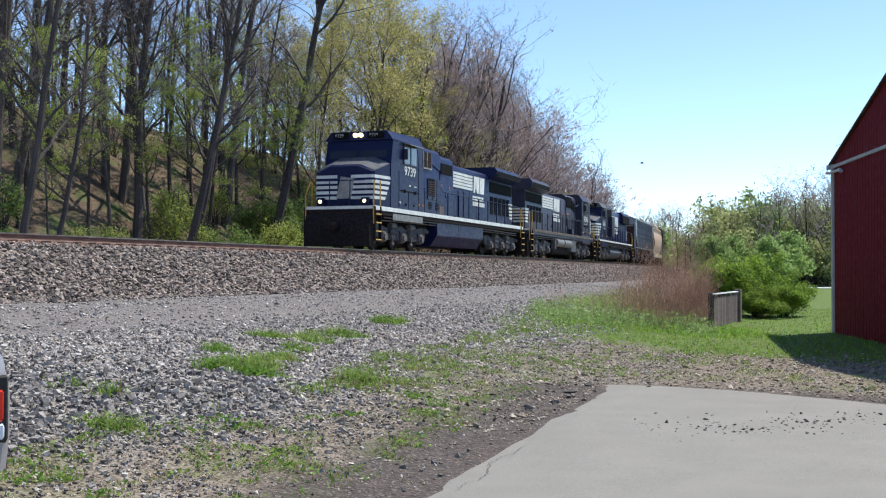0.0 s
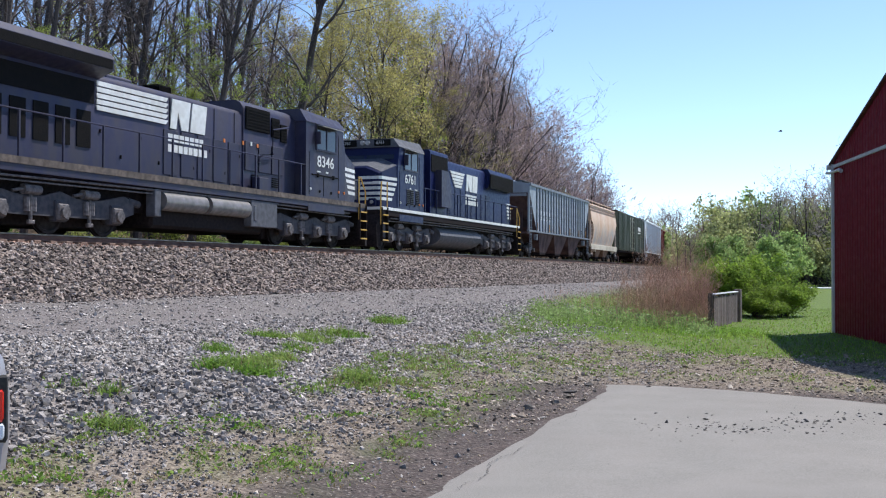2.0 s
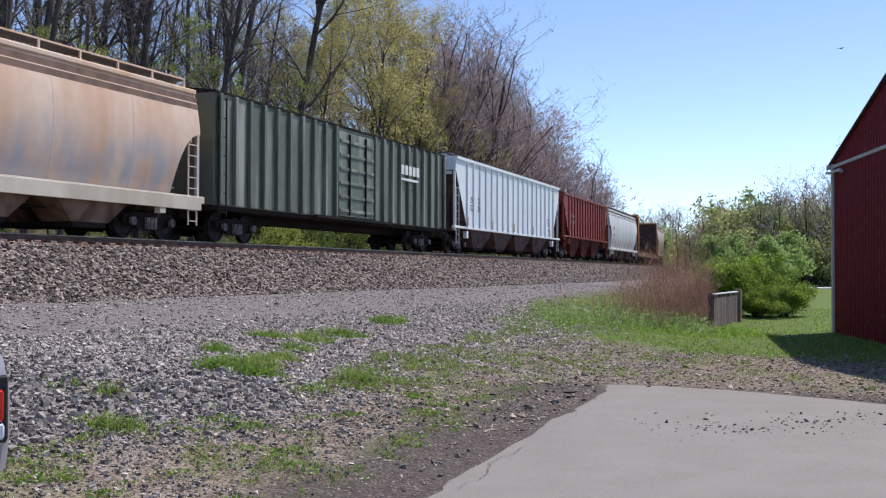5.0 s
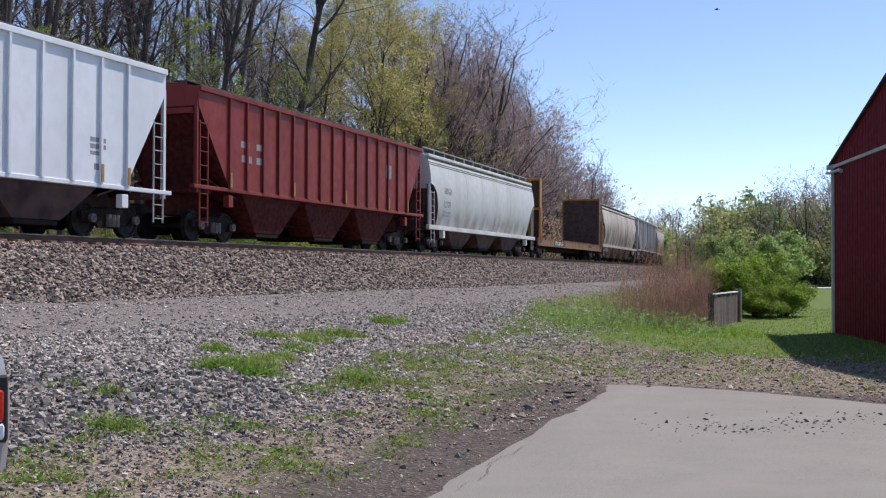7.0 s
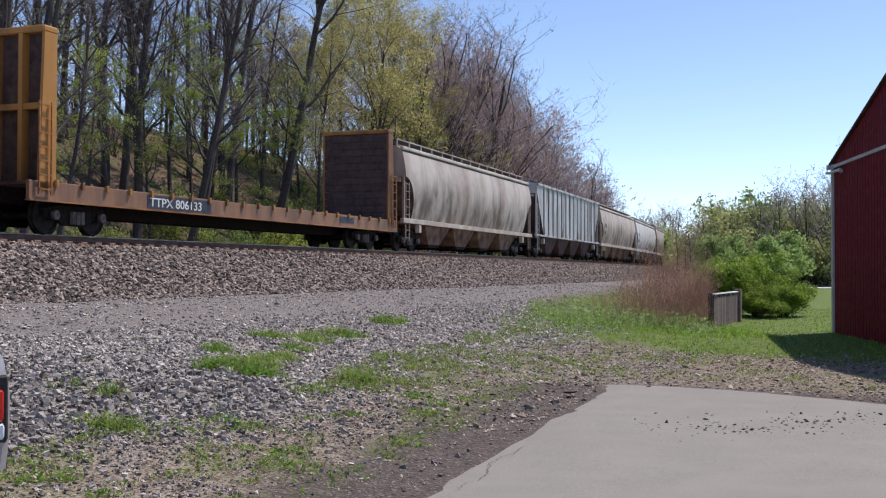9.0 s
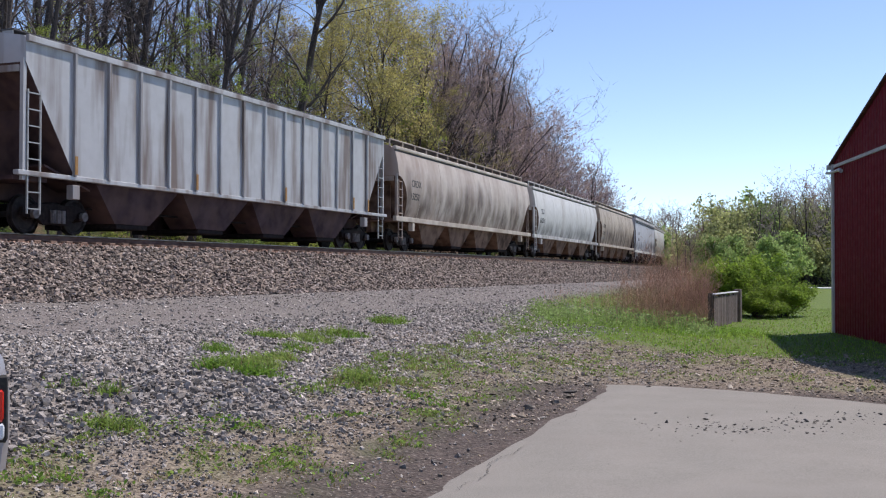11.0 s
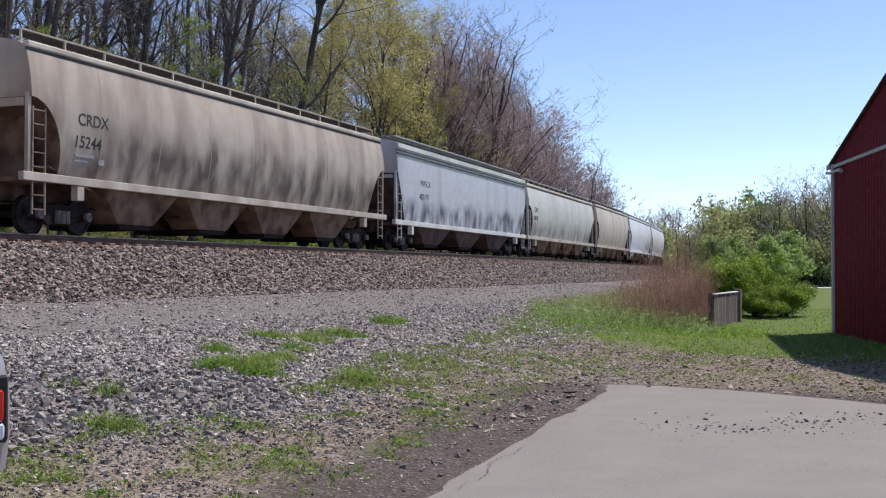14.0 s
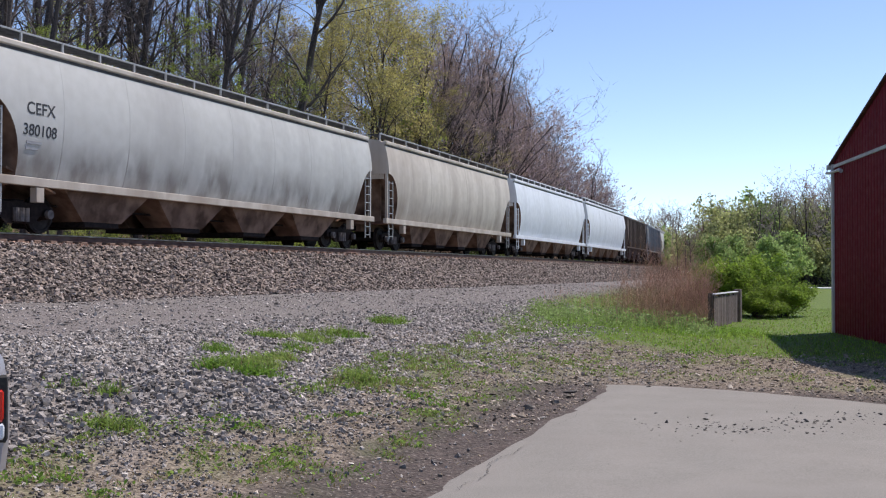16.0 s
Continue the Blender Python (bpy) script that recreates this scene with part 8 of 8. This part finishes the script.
def fence():
    """A short run of weathered board fence with a pale cap board."""
    f = thing("fence", "weathered board fence with a pale cap board", "fence", at=pose(7.31, 29.5, -0.07, 0, 0, 67))
    L, H = 4.4, 1.0
    for k in range(14):
        x = k * L / 14
        part("board", Shape().box(x + 0.01, x + L / 14 - 0.015, -0.02, 0.02, 0.02, H - 0.03 * (k % 3), 0.004), FENCE_WOOD, f)
    for x in (0, L / 2, L):
        part("post", Shape().box(x - 0.06, x + 0.06, 0.02, 0.14, -0.3, H + 0.05, 0.008), FENCE_WOOD, f)
    part("gate_post", Shape().box(L + 0.12, L + 0.4, -0.1, 0.12, -0.2, H + 0.1, 0.02), FENCE_WOOD, f)
    part("gate_rail", Shape().box(L - 0.05, L + 0.14, -0.03, 0.03, H - 0.25, H - 0.15).box(L - 0.05, L + 0.14, -0.03, 0.03, 0.2, 0.3), FENCE_WOOD, f)
    part("cap", Shape().box(0.0, L, -0.05, 0.07, H + 0.01, H + 0.045, 0.006), FENCE_CAP, f)


def shrubs():
    big = [shrub_mesh(51 + k, 2.3, 2.2, 12000, 0.05, LEAF_BUSH) for k in range(3)]
    for x, y, sz, tall, k in ((9.9, 37.4, 1.05, 0.86, 0), (11.0, 38.4, 1.05, 0.9, 1), (12.1, 38.6, 0.9, 0.85, 2), (9.2, 38.4, 0.85, 0.9, 1), (10.6, 36.8, 0.8, 0.72, 2), (11.6, 37.5, 0.75, 0.75, 0)):
        plant_shrub(big[k], x, y, "bright green leafy shrub on the lawn", "shrubs on the lawn", sz, x * 3.1, tall)
    g = shrub_mesh(61, 4.5, 5.0, 5500, 0.15, LEAF_MID)
    for x, y, sz in ((23.8, 97, 0.85), (26.4, 100, 0.95), (29.4, 98, 0.95), (33, 104, 1.1)):
        plant_shrub(g, x, y, "large spring green thicket shrub beyond the lawn", "thicket beyond the lawn", sz, x)


def tail_of_car():
    """A parked estate car of which only the rear corner reaches into view."""
    c = thing("parked_car", "grey parked car with tall red and clear tail lamp", "car", at=pose(-2.525, 6.15, 0, 0, 0, 40))
    prof = [(-0.02, 0.42), (0.0, 0.6), (0.0, 0.85), (-0.04, 1.05), (-0.12, 1.18), (-0.2, 1.26)]
    # rear panel seen from the side: x backwards, body reaches to the left
    def ring(y, inset):
        pts = [(x + 0.11 - inset, z) for x, z in prof]
        return pts + [(-4.3, 1.26), (-4.4, 0.9), (-4.4, 0.42)]
    sh = Shape()
    n = len(ring(0, 0))
    rows = [(-0.02, 0.06), (0.06, 0.0), (1.6, 0.0), (1.68, 0.06)]
    v = [(x, y, z) for y, i in rows for x, z in ring(y, i)]
    f = [(r * n + i, r * n + (i + 1) % n, (r + 1) * n + (i + 1) % n, (r + 1) * n + i) for r in range(3) for i in range(n)]
    sh.add(v, f + [tuple(range(n))[::-1], tuple(range(3 * n, 4 * n))])
    part("body", sh, VAN_PAINT, c)
    part("roof", Shape().box(-3.4, -0.5, 0.15, 1.5, 1.26, 1.62, 0.1), VAN_PAINT, c)
    lampo = part("tail_lamp", Shape().box(-0.12, 0.075, -0.03, 0.12, 0.58, 0.96, 0.012), RUBBER, c, "tail lamp in a dark surround")
    part("red_lens", Shape().box(-0.11, 0.045, -0.045, 0.1, 0.70, 0.88, 0.01), RED_LENS, lampo)
    part("clear_lens", Shape().box(-0.11, 0.05, -0.045, 0.1, 0.60, 0.69, 0.01), CLEAR_LENS, lampo)
    for x in (-3.6, -0.9):
        for y in (0.1, 1.5):
            w = part("wheel", Shape().tube([(0, -0.1, 0), (0, 0.1, 0)], 0.32, 20), RUBBER, c, at=pose(x, y, 0.32))
            part("rim", Shape().tube([(0, -0.105, 0), (0, 0.105, 0)], 0.2, 16), BARN_ROOF, w)


BIRD_WAY = ((0, 20.05, 109.8, 12.55, 180), (1, 27.51, 109.77, 13.92, 180), (1.5, 30.93, 109.75, 14.77, 180), (2, 34.01, 109.73, 15.79, 180), (2.5, 36.74, 109.7, 17.1, 175), (3, 39.08, 109.67, 18.47, 175), (3.5, 40.84, 109.64, 20.01, 150), (4, 41.93, 109.61, 21.26, 95),
            (5.2, 39.36, 109.54, 24.68, 30), (6.4, 32.98, 109.49, 27.19, 0), (6.7, 30.42, 109.48, 27.7, 0), (7, 27.51, 109.47, 28.04, 0), (7.3, 24.5, 109.47, 28.27, 0), (7.5, 22.44, 109.47, 28.44, 0), (7.8, 19.08, 109.46, 28.67, 0),
            (9, 5.47, 109.38, 32.37, 0), (12, -27.57, 109.22, 40.34, 0), (16, -78.84, 109.1, 46.04, 0))


def bird():
    """A dark bird that circles over the field."""
    b = thing("bird", "small dark bird gliding in the sky", "bird")
    part("body", Shape().loft([(x, [(r * math.cos(6.2832 * i / 8), r * math.sin(6.2832 * i / 8)) for i in range(8)]) for x, r in ((-0.2, 0.01), (-0.12, 0.05), (0.0, 0.07), (0.14, 0.045), (0.24, 0.012))]), FEATHER, b)
    for e in (-1, 1):
        part("wing", Shape().add([(-0.08, e * 0.05, 0.02), (0.1, e * 0.05, 0.02), (0.09, e * 0.24, 0.1), (-0.04, e * 0.24, 0.1), (0.1, e * 0.42, 0.05), (0.03, e * 0.42, 0.05)]
                                 + [(-0.08, e * 0.05, 0.0), (0.1, e * 0.05, 0.0), (0.09, e * 0.24, 0.085), (-0.04, e * 0.24, 0.085), (0.1, e * 0.42, 0.045), (0.03, e * 0.42, 0.045)],
                                 [(0, 1, 2, 3), (3, 2, 4, 5), (9, 8, 7, 6), (11, 10, 8, 9), (0, 6, 7, 1), (1, 7, 8, 2), (2, 8, 10, 4), (4, 10, 11, 5), (5, 11, 9, 3), (3, 9, 6, 0)]), FEATHER, b)
    part("tail", Shape().box(0.2, 0.34, -0.05, 0.05, -0.008, 0.008), FEATHER, b)
    return b


def far_yard():
    """A pale lane and a parked pickup in the distance beside the barn."""
    part_l = tagged(new("lane", Shape().box(20, 60, 106.0, 112.0, -0.02, 0.05).mesh("lane", FENCE_CAP)), "pale concrete lane across the field", "lane", kind="structure")
    t = thing("pickup_truck", "dark parked pickup truck in the distance", "car", at=pose(44.4, 132.0, float(ground_z(44.4, 132.0)), 0, 0, 12))
    part("body", Shape().plate([(-2.4, 0.45), (2.4, 0.45), (2.4, 1.0), (0.9, 1.05), (0.6, 1.7), (-0.9, 1.7), (-1.3, 1.05), (-2.4, 1.0)], -0.9, 0.9), RUBBER, t)
    for x in (-1.5, 1.5):
        for y in (-0.9, 0.75):
            part("wheel", Shape().tube([(x, y, 0.38), (x, y + 0.18, 0.38)], 0.38, 16), RUBBER, t)


barn()
fence()
shrubs()
tail_of_car()
BIRD = bird()
far_yard()


motions()
